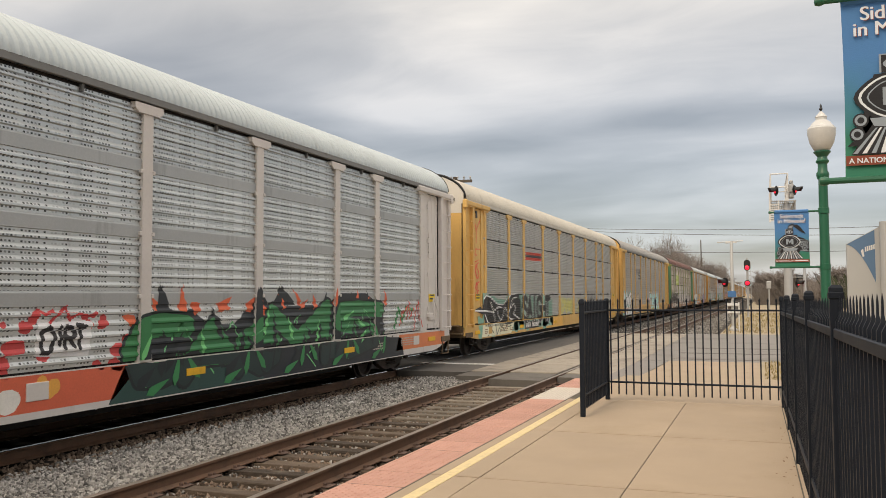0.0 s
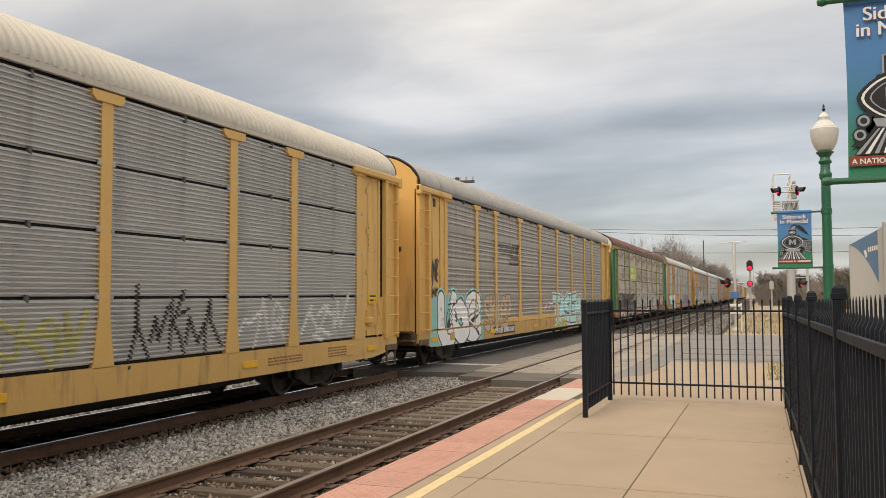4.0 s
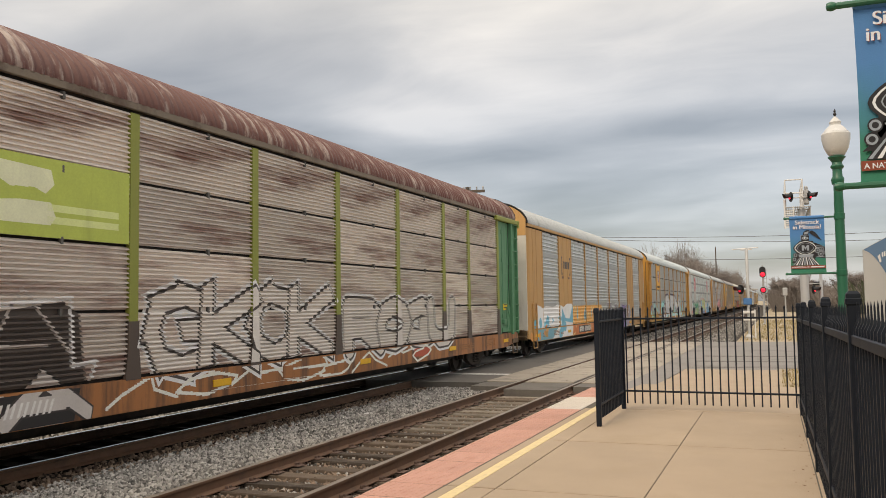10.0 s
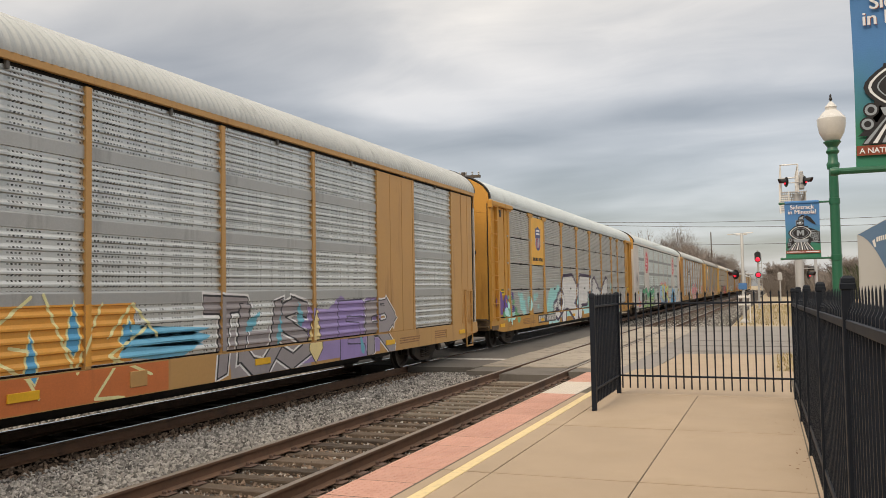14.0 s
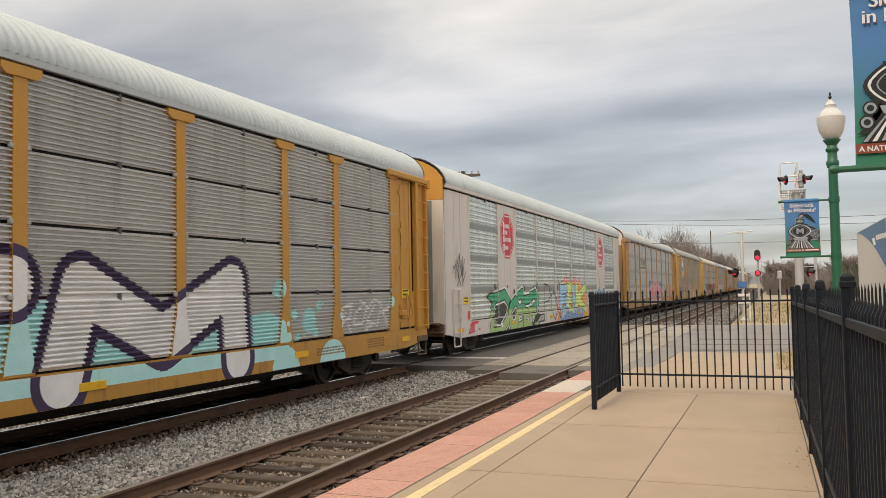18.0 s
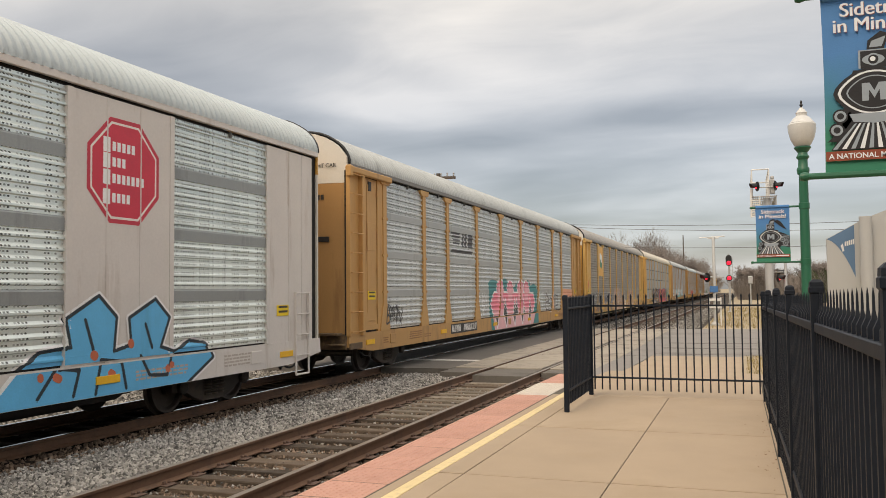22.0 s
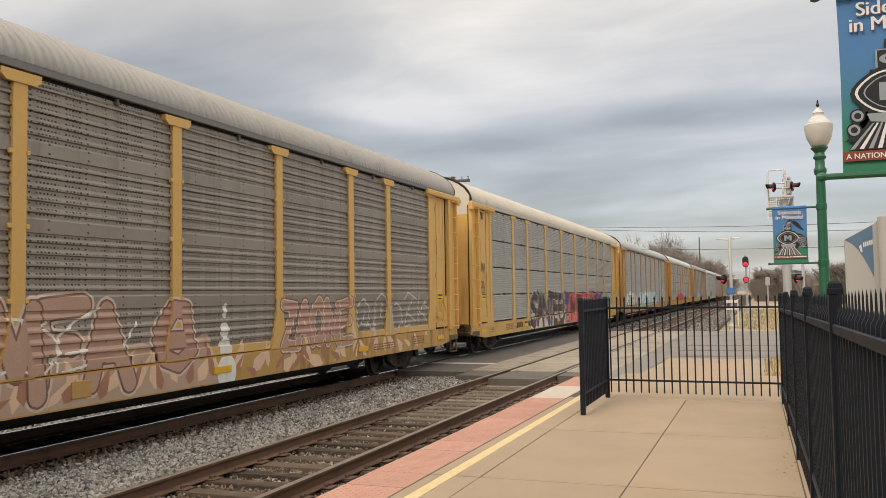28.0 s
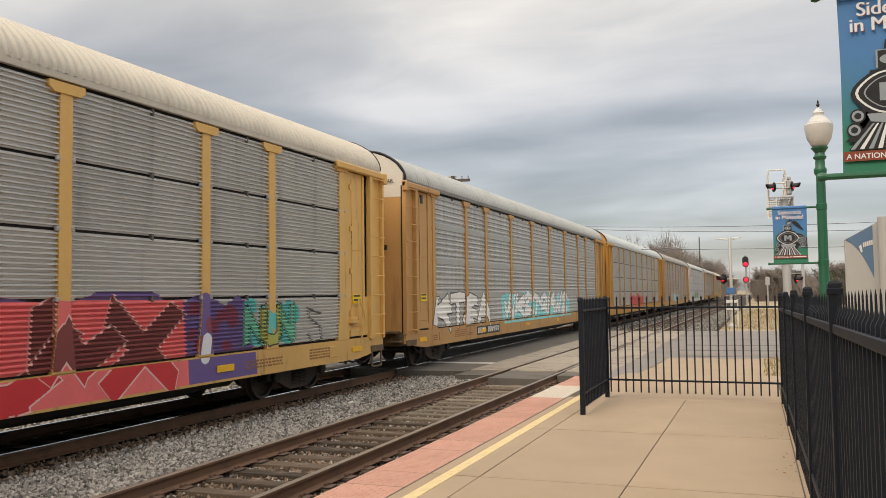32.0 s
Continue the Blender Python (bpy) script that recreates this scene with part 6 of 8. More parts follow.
CARS = [
    dict(y0=-5.62, label="silver car carrier with off-white posts and green graffiti", style="coarse", paint=WHITE_CAR, sheet=[SILVER], roof=ROOF_WHITE, end=WHITE_CAR, end_top=CAP_WHITE, eave_mat=EAVE_DARK, sill_z=0.46, rod=0.47, flare=1.3),
    dict(y0=23.73, sill=YELLOW_SILL, label="yellow car carrier with a cream roof and black graffiti", style="fine", paint=YELLOW, sheet=[GREY_SHEET], roof=ROOF_CREAM, end=YELLOW, end_top=CAP_WHITE, eave_mat=ROOF_CREAM),
    dict(y0=53.08, label="grimy grey car carrier with yellow posts and white graffiti", style="coarse", paint=YELLOW, sheet=[WARM_SHEET], roof=ROOF_GREY, end=YELLOW, end_top=YELLOW, eave_mat=EAVE_DARK, sill=GRIMY_YELLOW, kick=True, flare=2.5),
    dict(y0=82.43, label="rusting car carrier with green ends and a brown roof", style="fine", paint=LIME, sheet=[RUSTY_SHEET], roof=ROOF_RUST, end=END_GREEN, end_top=CAP_WHITE, eave_mat=EAVE_RUST, sill=ORANGE_SILL, caps=False, post="slim", post_w=0.085, door_paint=TEAL, corner_paint=TEAL, foot=RUST_FOOT, door_lead=END_GREEN),
    dict(y0=111.78, label="tan car carrier with wide plain panels and orange graffiti", style="coarse", paint=TAN, sheet=[SILVER], roof=ROOF_PALE, end=CAP_WHITE, end_top=TAN, eave_mat=TAN, post="slim", corner="plain", posts=(2.1, 4.76, 6.9, 9.75, 12.65, 15.55, 18.45, 21.3, 23.3, 26.0), blank=((4.76, 6.9), (21.3, 23.3)), bulge=0.14),
    dict(y0=141.13, sill=GOLD_SILL, label="golden-yellow car carrier with a white roof and large white graffiti letters", style="fine", paint=GOLD, sheet=[GREY_SHEET], roof=ROOF_WHITE, end=GOLD, end_top=GOLD, eave_mat=ROOF_WHITE, rod=0.57, flare=2.2),
    dict(y0=170.48, label="off-white car carrier with red octagon badges and green graffiti", style="coarse", paint=WHITE_CAR, sheet=[SILVER_GREEN], roof=ROOF_WHITE, end=CAP_WHITE, end_top=GOLD, eave_mat=WHITE_CAR, post="slim", corner="plain", posts=(2.0, 4.82, 6.81, 9.6, 12.5, 15.4, 18.3, 21.1, 23.2, 26.0), blank=((4.82, 6.81), (21.1, 23.2)), bulge=0.16),
    dict(y0=199.83, sill=TAN_SILL, label="tan car carrier with silver sheets and pink graffiti", style="coarse", paint=TAN, sheet=[SILVER], roof=ROOF_PALE, end=BROWN_END, end_top=CAP_WHITE, eave_mat=EAVE_DARK, rod=0.55, flare=2.75),
    dict(y0=229.18, label="grimy brown-grey car carrier with yellow posts and faded pink graffiti", style="coarse", paint=YELLOW, sheet=[BROWN_SHEET], roof=ROOF_GREY, end=GOLD, end_top=CAP_WHITE, eave_mat=EAVE_DARK, sill=GRIMY_YELLOW, kick=True, flare=2.5),
    dict(y0=258.53, sill=YELLOW_SILL, label="yellow car carrier with a cream roof and red graffiti", style="fine", paint=YELLOW, sheet=[GREY_SHEET], roof=ROOF_CREAM, end=YELLOW, end_top=CAP_WHITE, eave_mat=ROOF_CREAM),
    dict(y0=287.88, sill=TAN_SILL, label="yellow car carrier with grey sheets and turquoise graffiti", style="coarse", paint=TAN, sheet=[GREY_COARSE], roof=ROOF_PALE, end=TAN, end_top=CAP_WHITE, eave_mat=EAVE_DARK),
    dict(y0=317.23, label="golden-yellow car carrier far along the train", style="fine", paint=GOLD, sheet=[GREY_SHEET], roof=ROOF_WHITE, end=GOLD, end_top=GOLD, eave_mat=ROOF_WHITE, near=False),
    dict(y0=346.58, label="tan car carrier far along the train", style="coarse", paint=TAN, sheet=[WARM_SHEET], roof=ROOF_GREY, end=TAN, end_top=CAP_WHITE, eave_mat=EAVE_DARK, near=False),
    dict(y0=375.93, label="off-white car carrier far along the train", style="coarse", paint=WHITE_CAR, sheet=[SILVER], roof=ROOF_WHITE, end=WHITE_CAR, end_top=CAP_WHITE, eave_mat=EAVE_DARK, near=False),
    dict(y0=405.28, label="tan and grey car carrier far along the train", style="coarse", paint=TAN, sheet=[GREY_COARSE], roof=ROOF_PALE, end=TAN, end_top=CAP_WHITE, eave_mat=EAVE_DARK, near=False),
    dict(y0=434.63, label="yellow car carrier at the far end of view", style="fine", paint=YELLOW, sheet=[GREY_SHEET], roof=ROOF_CREAM, end=YELLOW, end_top=CAP_WHITE, eave_mat=ROOF_CREAM, near=False),
]
TRAIN = [(autorack(c), c) for c in CARS]

# ---- marks and graffiti on the cars ----
GLYPH = {
    "A": "0,0 .5,1 1,0|.22,.38 .78,.38", "B": "0,0 0,1 .7,1 .9,.8 .7,.55 0,.52|.7,.55 1,.3 .75,0 0,0", "C": "1,.85 .6,1 .2,.85 0,.5 .2,.12 .6,0 1,.15",
    "D": "0,0 0,1 .6,1 1,.7 1,.3 .6,0 0,0", "E": "1,1 0,1 0,0 1,0|0,.52 .75,.52", "F": "0,0 0,1 1,1|0,.52 .7,.52", "G": "1,.85 .6,1 .15,.8 0,.45 .2,.1 .6,0 1,.12 1,.45 .6,.45",
    "H": "0,0 0,1|1,0 1,1|0,.5 1,.5", "I": ".5,0 .5,1", "K": "0,0 0,1|1,1 .05,.48 1,0", "L": "0,1 0,0 1,0", "M": "0,0 .08,1 .5,.35 .92,1 1,0", "N": "0,0 0,1 1,0 1,1",
    "O": ".5,1 .12,.85 0,.5 .12,.15 .5,0 .88,.15 1,.5 .88,.85 .5,1", "P": "0,0 0,1 .7,1 1,.75 .7,.48 0,.48", "R": "0,0 0,1 .7,1 1,.76 .7,.5 0,.5|.4,.5 1,0",
    "S": "1,.85 .6,1 .15,.88 .1,.65 .9,.4 .95,.15 .5,0 0,.14", "T": "0,1 1,1|.5,1 .5,0", "U": "0,1 0,.25 .3,0 .7,0 1,.25 1,1", "V": "0,1 .5,0 1,1", "W": "0,1 .22,0 .5,.7 .78,0 1,1",
    "X": "0,0 1,1|0,1 1,0", "Y": "0,1 .5,.5 1,1|.5,.5 .5,0", "Z": "0,1 1,1 0,0 1,0", "e": "0,.45 1,.5 .85,.95 .35,1 0,.6 .1,.15 .6,0 1,.2",
    "o": ".5,.8 .1,.6 .1,.2 .5,0 .9,.2 .9,.6 .5,.8", "m": "0,0 .05,.8 .5,1 .55,0|.55,.8 .95,.9 1,0", "n": "0,0 0,.65 .2,.95 .5,1 .8,.95 1,.65 1,0|.5,.45 .5,.8", "k": "0,.1 .15,1|.9,.95 .2,.5 .75,.35 1,0|.55,.7 1,.6", "z": "0,.8 .4,1 1,.8|.7,.9 .2,.4 .9,.2|.2,.4 0,0 .6,.05", "w": "0,.7 .15,.1 .45,.6 .6,.05 1,1|.45,.6 .4,1", "q": ".1,.1 0,.7 .4,1 .8,.75 .7,.3 .3,.3 .45,.6|.7,.3 1,0", "j": "0,1 .6,.9 .5,.2 .15,0|.6,.9 1,.6", "^": "0,0 .25,.55 .4,1 .55,.5 1,.1", "~": "0,.3 .3,.75 .55,.4 1,.7",
}


def letter_strokes(word, y0, y1, z0, z1, seed=1, slant=0.0, gap=0.18, wobble=0.06, climb=0.0):
    """For each letter form of a row that fills the given box on the car's side, its line pieces."""
    rng_ = random.Random(seed)
    n = len(word)
    step = (y1 - y0) / n
    out = []
    for i, ch in enumerate(word):
        a = y0 + i * step + step * gap * 0.5
        w = step * (1 - gap)
        lift = rng_.uniform(-1, 1) * wobble * (z1 - z0) + climb * i
        out.append([])
        for line in GLYPH.get(ch, GLYPH["~"]).split("|"):
            pts = []
            for q in line.split():
                u, v = (float(c) for c in q.split(","))
                u, v = u + rng_.uniform(-wobble, wobble), v + rng_.uniform(-wobble, wobble)
                pts.append((a + (u + slant * (v - 0.5)) * w, z0 + v * (z1 - z0) + lift))
            out[-1] += list(zip(pts, pts[1:]))
    return out


def strokes(*args, **kw):
    return [q for one in letter_strokes(*args, **kw) for q in one]


def car_face(spec):
    """The stand-out of the car's side at (y, z), and where it steps along y."""
    posts = spec.get("posts", POSTS)
    slim = spec.get("post", "flared") != "flared"
    zs, xs = zip(*PROFILE[spec["style"]])
    blank = list(spec.get("blank", ())) + [(0.0, posts[0]), (posts[-1], BODY)]

    def half(z):
        if spec.get("foot") and z < 1.79:
            return 0.10 if z > 1.45 else 0.10 + 0.05 * (1.45 - z) / 0.46
        if slim:
            return spec.get("post_w", 0.05)
        return 0.105 if z > 1.68 else 0.105 + 0.105 * (spec.get("flare", 1.85) - 1.15) * min(1.0, (1.68 - z) / 0.56)

    def zones(z):
        if z < 1.0:
            return [(-1, BODY + 1, FACE)]
        w = half(z)
        cuts = [-0.02, BODY + 0.02]
        for p in posts:
            cuts += [p - w, p + w]
        for b0, b1 in blank:
            cuts += [b0, b1]
        cuts = sorted(cuts)
        out = []
        base = WALL + float(np.interp(z, zs, xs))
        for a, b in zip(cuts, cuts[1:]):
            m = (a + b) / 2
            if b - a < 1e-4:
                continue
            if any(abs(m - p) < w for p in posts):
                x = FACE + (0.006 if spec.get("foot") and z < 1.79 else 0.0)
            elif any(b0 <= m <= b1 for b0, b1 in blank):
                x = FACE - 0.002
            elif spec.get("kick") and z < 1.155:
                x = FACE - 0.016
            else:
                x = base
            out.append((a, b, x))
        return out
    return zones


def spans(shapes, z):
    """Where the height z meets the painted shapes: joined stretches of y."""
    out = []
    for kind, d in shapes:
        if kind == "line":
            (ya, za), (yb, zb), r = d
            if z < min(za, zb) - r or z > max(za, zb) + r:
                continue
            lo, hi = [], []
            for yc, zc in ((ya, za), (yb, zb)):
                if abs(z - zc) < r:
                    k = math.sqrt(r * r - (z - zc) ** 2)
                    lo.append(yc - k)
                    hi.append(yc + k)
            dy, dz = yb - ya, zb - za
            ln = math.hypot(dy, dz)
            if ln > 1e-6:
                ny, nz = -dz / ln * r, dy / ln * r
                quad = [(ya + ny, za + nz), (yb + ny, zb + nz), (yb - ny, zb - nz), (ya - ny, za - nz)]
                for (p, q), (p2, q2) in zip(quad, quad[1:] + quad[:1]):
                    if (q - z) * (q2 - z) < 0:
                        y = p + (p2 - p) * (z - q) / (q2 - q)
                        lo.append(y)
                        hi.append(y)
            if lo:
                out.append((min(lo), max(hi)))
        else:
            ys = []
            for (p, q), (p2, q2) in zip(d, d[1:] + d[:1]):
                if (q - z) * (q2 - z) < 0:
                    ys.append(p + (p2 - p) * (z - q) / (q2 - q))
            ys.sort()
            out += list(zip(ys[::2], ys[1::2]))
    out.sort()
    joined = []
    for a, b in out:
        if joined and a <= joined[-1][1] + 0.004:
            joined[-1][1] = max(joined[-1][1], b)
        else:
            joined.append([a, b])
    return joined


def apart(shapes, near=0.03):
    """The shapes in groups that lie apart from one another."""
    groups = []
    for kind, d in shapes:
        if kind == "line":
            (ya, za), (yb, zb), r = d
            box = [min(ya, yb) - r, max(ya, yb) + r, min(za, zb) - r, max(za, zb) + r]
        else:
            box = [min(q[0] for q in d), max(q[0] for q in d), min(q[1] for q in d), max(q[1] for q in d)]
        own, rest = [[(kind, d)], box], []
        for g_ in groups:
            b = g_[1]
            if b[0] < box[1] + near and b[1] > box[0] - near and b[2] < box[3] + near and b[3] > box[2] - near:
                own[0] = g_[0] + own[0]
                box = own[1] = [min(b[0], box[0]), max(b[1], box[1]), min(b[2], box[2]), max(b[3], box[3])]
            else:
                rest.append(g_)
        groups = rest + [own]
    return [g_[0] for g_ in groups]


def paint_on(car, spec, shapes, mat, layer, name="graffiti", label="", flat=None, step=0.021, top=4.64):
    """Sprayed paint that follows the pressed side, each layer a little proud of the last; marks that lie apart are parts of their own."""
    for one in apart(shapes):
        paint_one(car, spec, one, mat, layer, name, label, flat, step, top)


def paint_one(car, spec, shapes, mat, layer, name, label, flat, step, top):
    tops = [max(d[0][1], d[1][1]) + d[2] if k == "line" else max(q[1] for q in d) for k, d in shapes]
    lows = [min(d[0][1], d[1][1]) - d[2] if k == "line" else min(q[1] for q in d) for k, d in shapes]
    z0, z1 = max(spec.get("sill_z", 0.56) + 0.005, min(lows)), min(top, max(tops))
    if z1 - z0 < 0.004:
        return None
    cuts = {round(z0, 4), round(z1, 4)}
    cuts |= {round(z, 4) for z, _ in PROFILE[spec["style"]] if z0 < z < z1}
    if z0 < 1.0 < z1:
        cuts |= {1.0}
    cuts = sorted(cuts)
    zs = []
    for a, b in zip(cuts, cuts[1:]):
        n = max(1, math.ceil((b - a) / step))
        zs += [a + (b - a) * i / n for i in range(n)]
    zs.append(cuts[-1])
    face = car_face(spec)
    s = Shape()
    off = 0.0012 * layer
    for za, zb in zip(zs, zs[1:]):
        if zb - za < 0.002:
            continue
        zm = (za + zb) / 2
        if 0.985 < zm < 1.035:
            continue
        e = (zb - za) * 0.02
        mid, low_, high_ = spans(shapes, zm), spans(shapes, za + e), spans(shapes, zb - e)
        if not mid:
            continue
        if not len(mid) == len(low_) == len(high_):
            low_ = high_ = mid
        zo_a, zo_b = (face(za + e), face(zb - e)) if flat is None else ([(-9, 99, flat)], [(-9, 99, flat)])
        for (a, b), (c, d) in zip(low_, high_):
            for (p, q, xa), (_, _, xb) in zip(zo_a, zo_b):
                ua, va, ub, vb = max(a, p), min(b, q), max(c, p), min(d, q)
                va, vb = max(ua, va), max(ub, vb)
                if va - ua > 0.003 or vb - ub > 0.003:
                    n = len(s.v)
                    s.v += [(xa + off, min(ua, q), za), (xa + off, min(va, q), za), (xb + off, min(vb, q), zb), (xb + off, min(ub, q), zb)]
                    s.face(n, n + 1, n + 2, n + 3)
    if not s.f:
        return None
    me = bpy.data.meshes.new(name)
    me.from_pydata(s.v, [], s.f)
    bm = bmesh.new()
    bm.from_mesh(me)
    bmesh.ops.remove_doubles(bm, verts=bm.verts, dist=0.003)
    bm.to_mesh(me)
    bm.free()
    me.materials.append(mat)
    return part(name, me, None, car, label)


paint_cache = {}


def spray(r, g_, b):
    key = (r, g_, b)
    if key not in paint_cache:
        c = [min(0.86, 1.35 * v + 0.004) for v in rgb(r, g_, b)]
        paint_cache[key] = material("spray_paint", tuple(c), 0.5, vary=0.14, grain=2.5, fine=40, bump=0.05, second=tuple(v * 0.72 for v in c), amount=0.15, streak=True, dirt_scale=2.5)
    return paint_cache[key]


def blobs(y0, y1, z0, z1, n, r0, r1, seed):
    rng_ = random.Random(seed)
    out = []
    for _ in range(n):
        r = rng_.uniform(r0, r1)
        y, z = rng_.uniform(y0, y1), rng_.uniform(z0, z1)
        out.append(("line", ((y, z), (y + rng_.uniform(-1, 1) * r, z + rng_.uniform(-0.5, 0.5) * r), r)))
    return out


def ragged(y0, y1, z0, z1, seed, tooth=0.35, amp=0.16):
    """A field with an uneven top edge."""
    rng_ = random.Random(seed)
    top, y = [], y0
    while y < y1:
        top.append((y, z1 + rng_.uniform(-amp, amp)))
        y += tooth * rng_.uniform(0.5, 1.4)
    top.append((y1, z1 - amp))
    return [("poly", [(y1 + rng_.uniform(-0.2, 0.2), z0), (y0 + rng_.uniform(-0.2, 0.2), z0)] + top)]


def bars(segs, r):
    """Straight strokes with slanting cut ends."""
    out = []
    for i, ((ya, za), (yb, zb)) in enumerate(segs):
        dy, dz = yb - ya, zb - za
        ln = math.hypot(dy, dz) or 1.0
        ty, tz = dy / ln * r, dz / ln * r
        k = 0.95 if i % 2 else 0.55
        out.append(("poly", [(ya - ty * k - tz, za - tz * k + ty), (yb + ty * 0.45 - tz * 0.8, zb + tz * 0.45 + ty * 0.8), (yb + ty * 1.15 + tz * 0.9, zb + tz * 1.15 - ty * 0.9), (ya - ty * 0.3 + tz, za - tz * 0.3 - ty)]))
    return out


def leaf(y, z, length, lean, w, grow=0.0):
    """A pointed, slightly bent blade; lean: degrees from the level."""
    c, s_ = math.cos(radians(lean)), math.sin(radians(lean))
    prof = ((-grow, 0.0), (0.2 * length, w + grow), (0.55 * length, 0.72 * w + grow * 0.9), (length + 2 * grow, 0.18 * w), (0.6 * length, -0.45 * w - grow * 0.9), (0.25 * length, -0.8 * w - grow))
    return ("poly", [(y + u * c - v * s_, z + u * s_ + v * c) for u, v in prof])


def lines(segs, r):
    return [("line", (a, b, r)) for a, b in segs]


def piece(k, word, y0, y1, z0, z1, fill, edge=None, halo=None, r=0.12, rim=0.035, seed=1, slant=0.0, gap=0.1, wobble=0.07, layer=2, second=None, soft_=False, low=None, drop=None):
    """A row of painted letter forms, each with halo, outline and fill; every other letter lies over its neighbours.
    second: another fill for every other letter; low: a colour below a height; drop: a cast block (along, up, colour)."""
    car, spec = TRAIN[k]
    draw = lines if soft_ or r < 0.05 else bars
    rows = letter_strokes(word, y0 + r, y1 - r, z0 + r * 0.5, z1 - r, seed, slant, gap, wobble)
    if halo:
        for segs in rows:
            paint_on(car, spec, draw(segs, r + 2.2 * rim), spray(*halo), layer)
    if drop:
        for segs in rows:
            paint_on(car, spec, draw([((a + drop[0], b + drop[1]), (c + drop[0], e + drop[1])) for (a, b), (c, e) in segs], r + rim), spray(*drop[2]), layer + 0.5)
    for i, segs in enumerate(rows):
        up = layer + 1 + 2.5 * (i % 2)
        if edge:
            paint_on(car, spec, draw(segs, r + rim), spray(*edge), up)
        colour = second if second and i % 2 else fill
        if colour:
            paint_on(car, spec, draw(segs, r), spray(*colour), up + 1)
            if low:
                paint_on(car, spec, draw(segs, r), spray(*low[0]), up + 1.5, top=low[1])


def wash(k, shapes, colour, layer=1, flat=None, name="graffiti", top=4.64):
    car, spec = TRAIN[k]
    paint_on(car, spec, shapes, spray(*colour), layer, name, flat=flat, top=top)


def scribble(k, word, y0, y1, z0, z1, colour, r=0.018, seed=3, flat=None, slant=0.25, layer=5, wobble=0.14):
    car, spec = TRAIN[k]
    paint_on(car, spec, lines(strokes(word, y0, y1, z0, z1, seed, slant, 0.0, wobble), r), spray(*colour), layer, flat=flat)


def number_plate(k, y0, y1, z0=0.66, z1=0.94, plate=(28, 27, 28), mark=(205, 203, 200), slant=0.2):
    """The car's mark on the sill, as plain bars."""
    car, spec = TRAIN[k]
    if plate:
        s = Shape()
        s.box(FACE - 0.002, FACE + 0.004, y0, y1, z0, z1)
        part("mark_plate", s, spray(*plate), car)
    s = Shape()
    n = 11
    w = (y1 - y0 - 0.12) / n
    for i in range(n):
        if i == 4:
            continue
        a = y0 + 0.06 + i * w
        lo, hi, d = z0 + 0.05, z1 - 0.04, slant * 0.3
        s.plate([(a, lo), (a + w * 0.20, lo), (a + w * 0.20 + d, hi), (a + d, hi)], FACE + 0.002, FACE + 0.009)
        s.plate([(a + w * 0.46, lo), (a + w * 0.66, lo), (a + w * 0.66 + d, hi), (a + w * 0.46 + d, hi)], FACE + 0.002, FACE + 0.009)
    part("sill_mark", s, spray(*mark), car)


def end_marks(k, words="EXCESS HEIGHT CAR", mark=(35, 32, 30)):
    """Lettering and bars on the leading end."""
    car, spec = TRAIN[k]
    b = spec.get("bulge", 0.10)
    face = lambda x: -b * (1 - (x / 1.46) ** 2)
    at = Matrix.Translation((0.62, face(0.35) - 0.004, 4.72)) @ pose(0, 0, 0, 90, 0, math.degrees(math.atan(2 * b * 0.62 / 1.46 ** 2)))
    if words:
        text("lettering", words, 0.13, spray(*mark), car, at, depth=0.004)
    s = Shape()
    for row, z in enumerate((4.16, 4.0)):
        for i in range(4 if row == 0 else 6):
            x = 0.38 + i * 0.095
            s.box(x, x + 0.065, face(x) - 0.014, face(x) + 0.02, z, z + 0.11)
    part("sill_mark", s, spray(*mark), car)


def reflectors(k, ys, z=0.72):
    car, spec = TRAIN[k]
    for y in ys:
        s = Shape()
        s.box(FACE, FACE + 0.02, y, y + 0.46, z, z + 0.11, 0.003)
        part("reflector", s, spray(225, 160, 35), car, "orange reflective strip")


def stencil(k, y0, y1, z0, z1, rows, colour=(60, 48, 38), frame_=False, m=None):
    """Small unreadable lettering as rows of short bars."""
    car, spec = TRAIN[k]
    rng_ = random.Random(int(y0 * 100) + k)
    s = Shape()
    h = (z1 - z0) / rows
    for i in range(rows):
        y = y0
        while y < y1 - 0.03:
            w = rng_.uniform(0.04, 0.16)
            s.box(FACE - 0.035, FACE - 0.022, y, min(y + w, y1), z0 + i * h + h * 0.25, z0 + i * h + h * 0.7)
            y += w + 0.03
    part("stencil_mark", s, spray(*colour), car)


def warning_plate(k, y0, z0, w=0.46, h=0.26, x=None):
    car, spec = TRAIN[k]
    s = Shape()
    xx = FACE - 0.028 if x is None else x
    s.box(xx, xx + 0.012, y0, y0 + w, z0, z0 + h, 0.003)
    plate_ = part("warning_plate", s, spray(222, 178, 30), car, "small yellow warning plate")
    s = Shape()
    for i in range(2):
        s.box(xx + 0.012, xx + 0.016, y0 + 0.05, y0 + w - 0.05, z0 + 0.06 + i * 0.09, z0 + 0.10 + i * 0.09)
    part("small_print", s, spray(50, 45, 30), plate_)


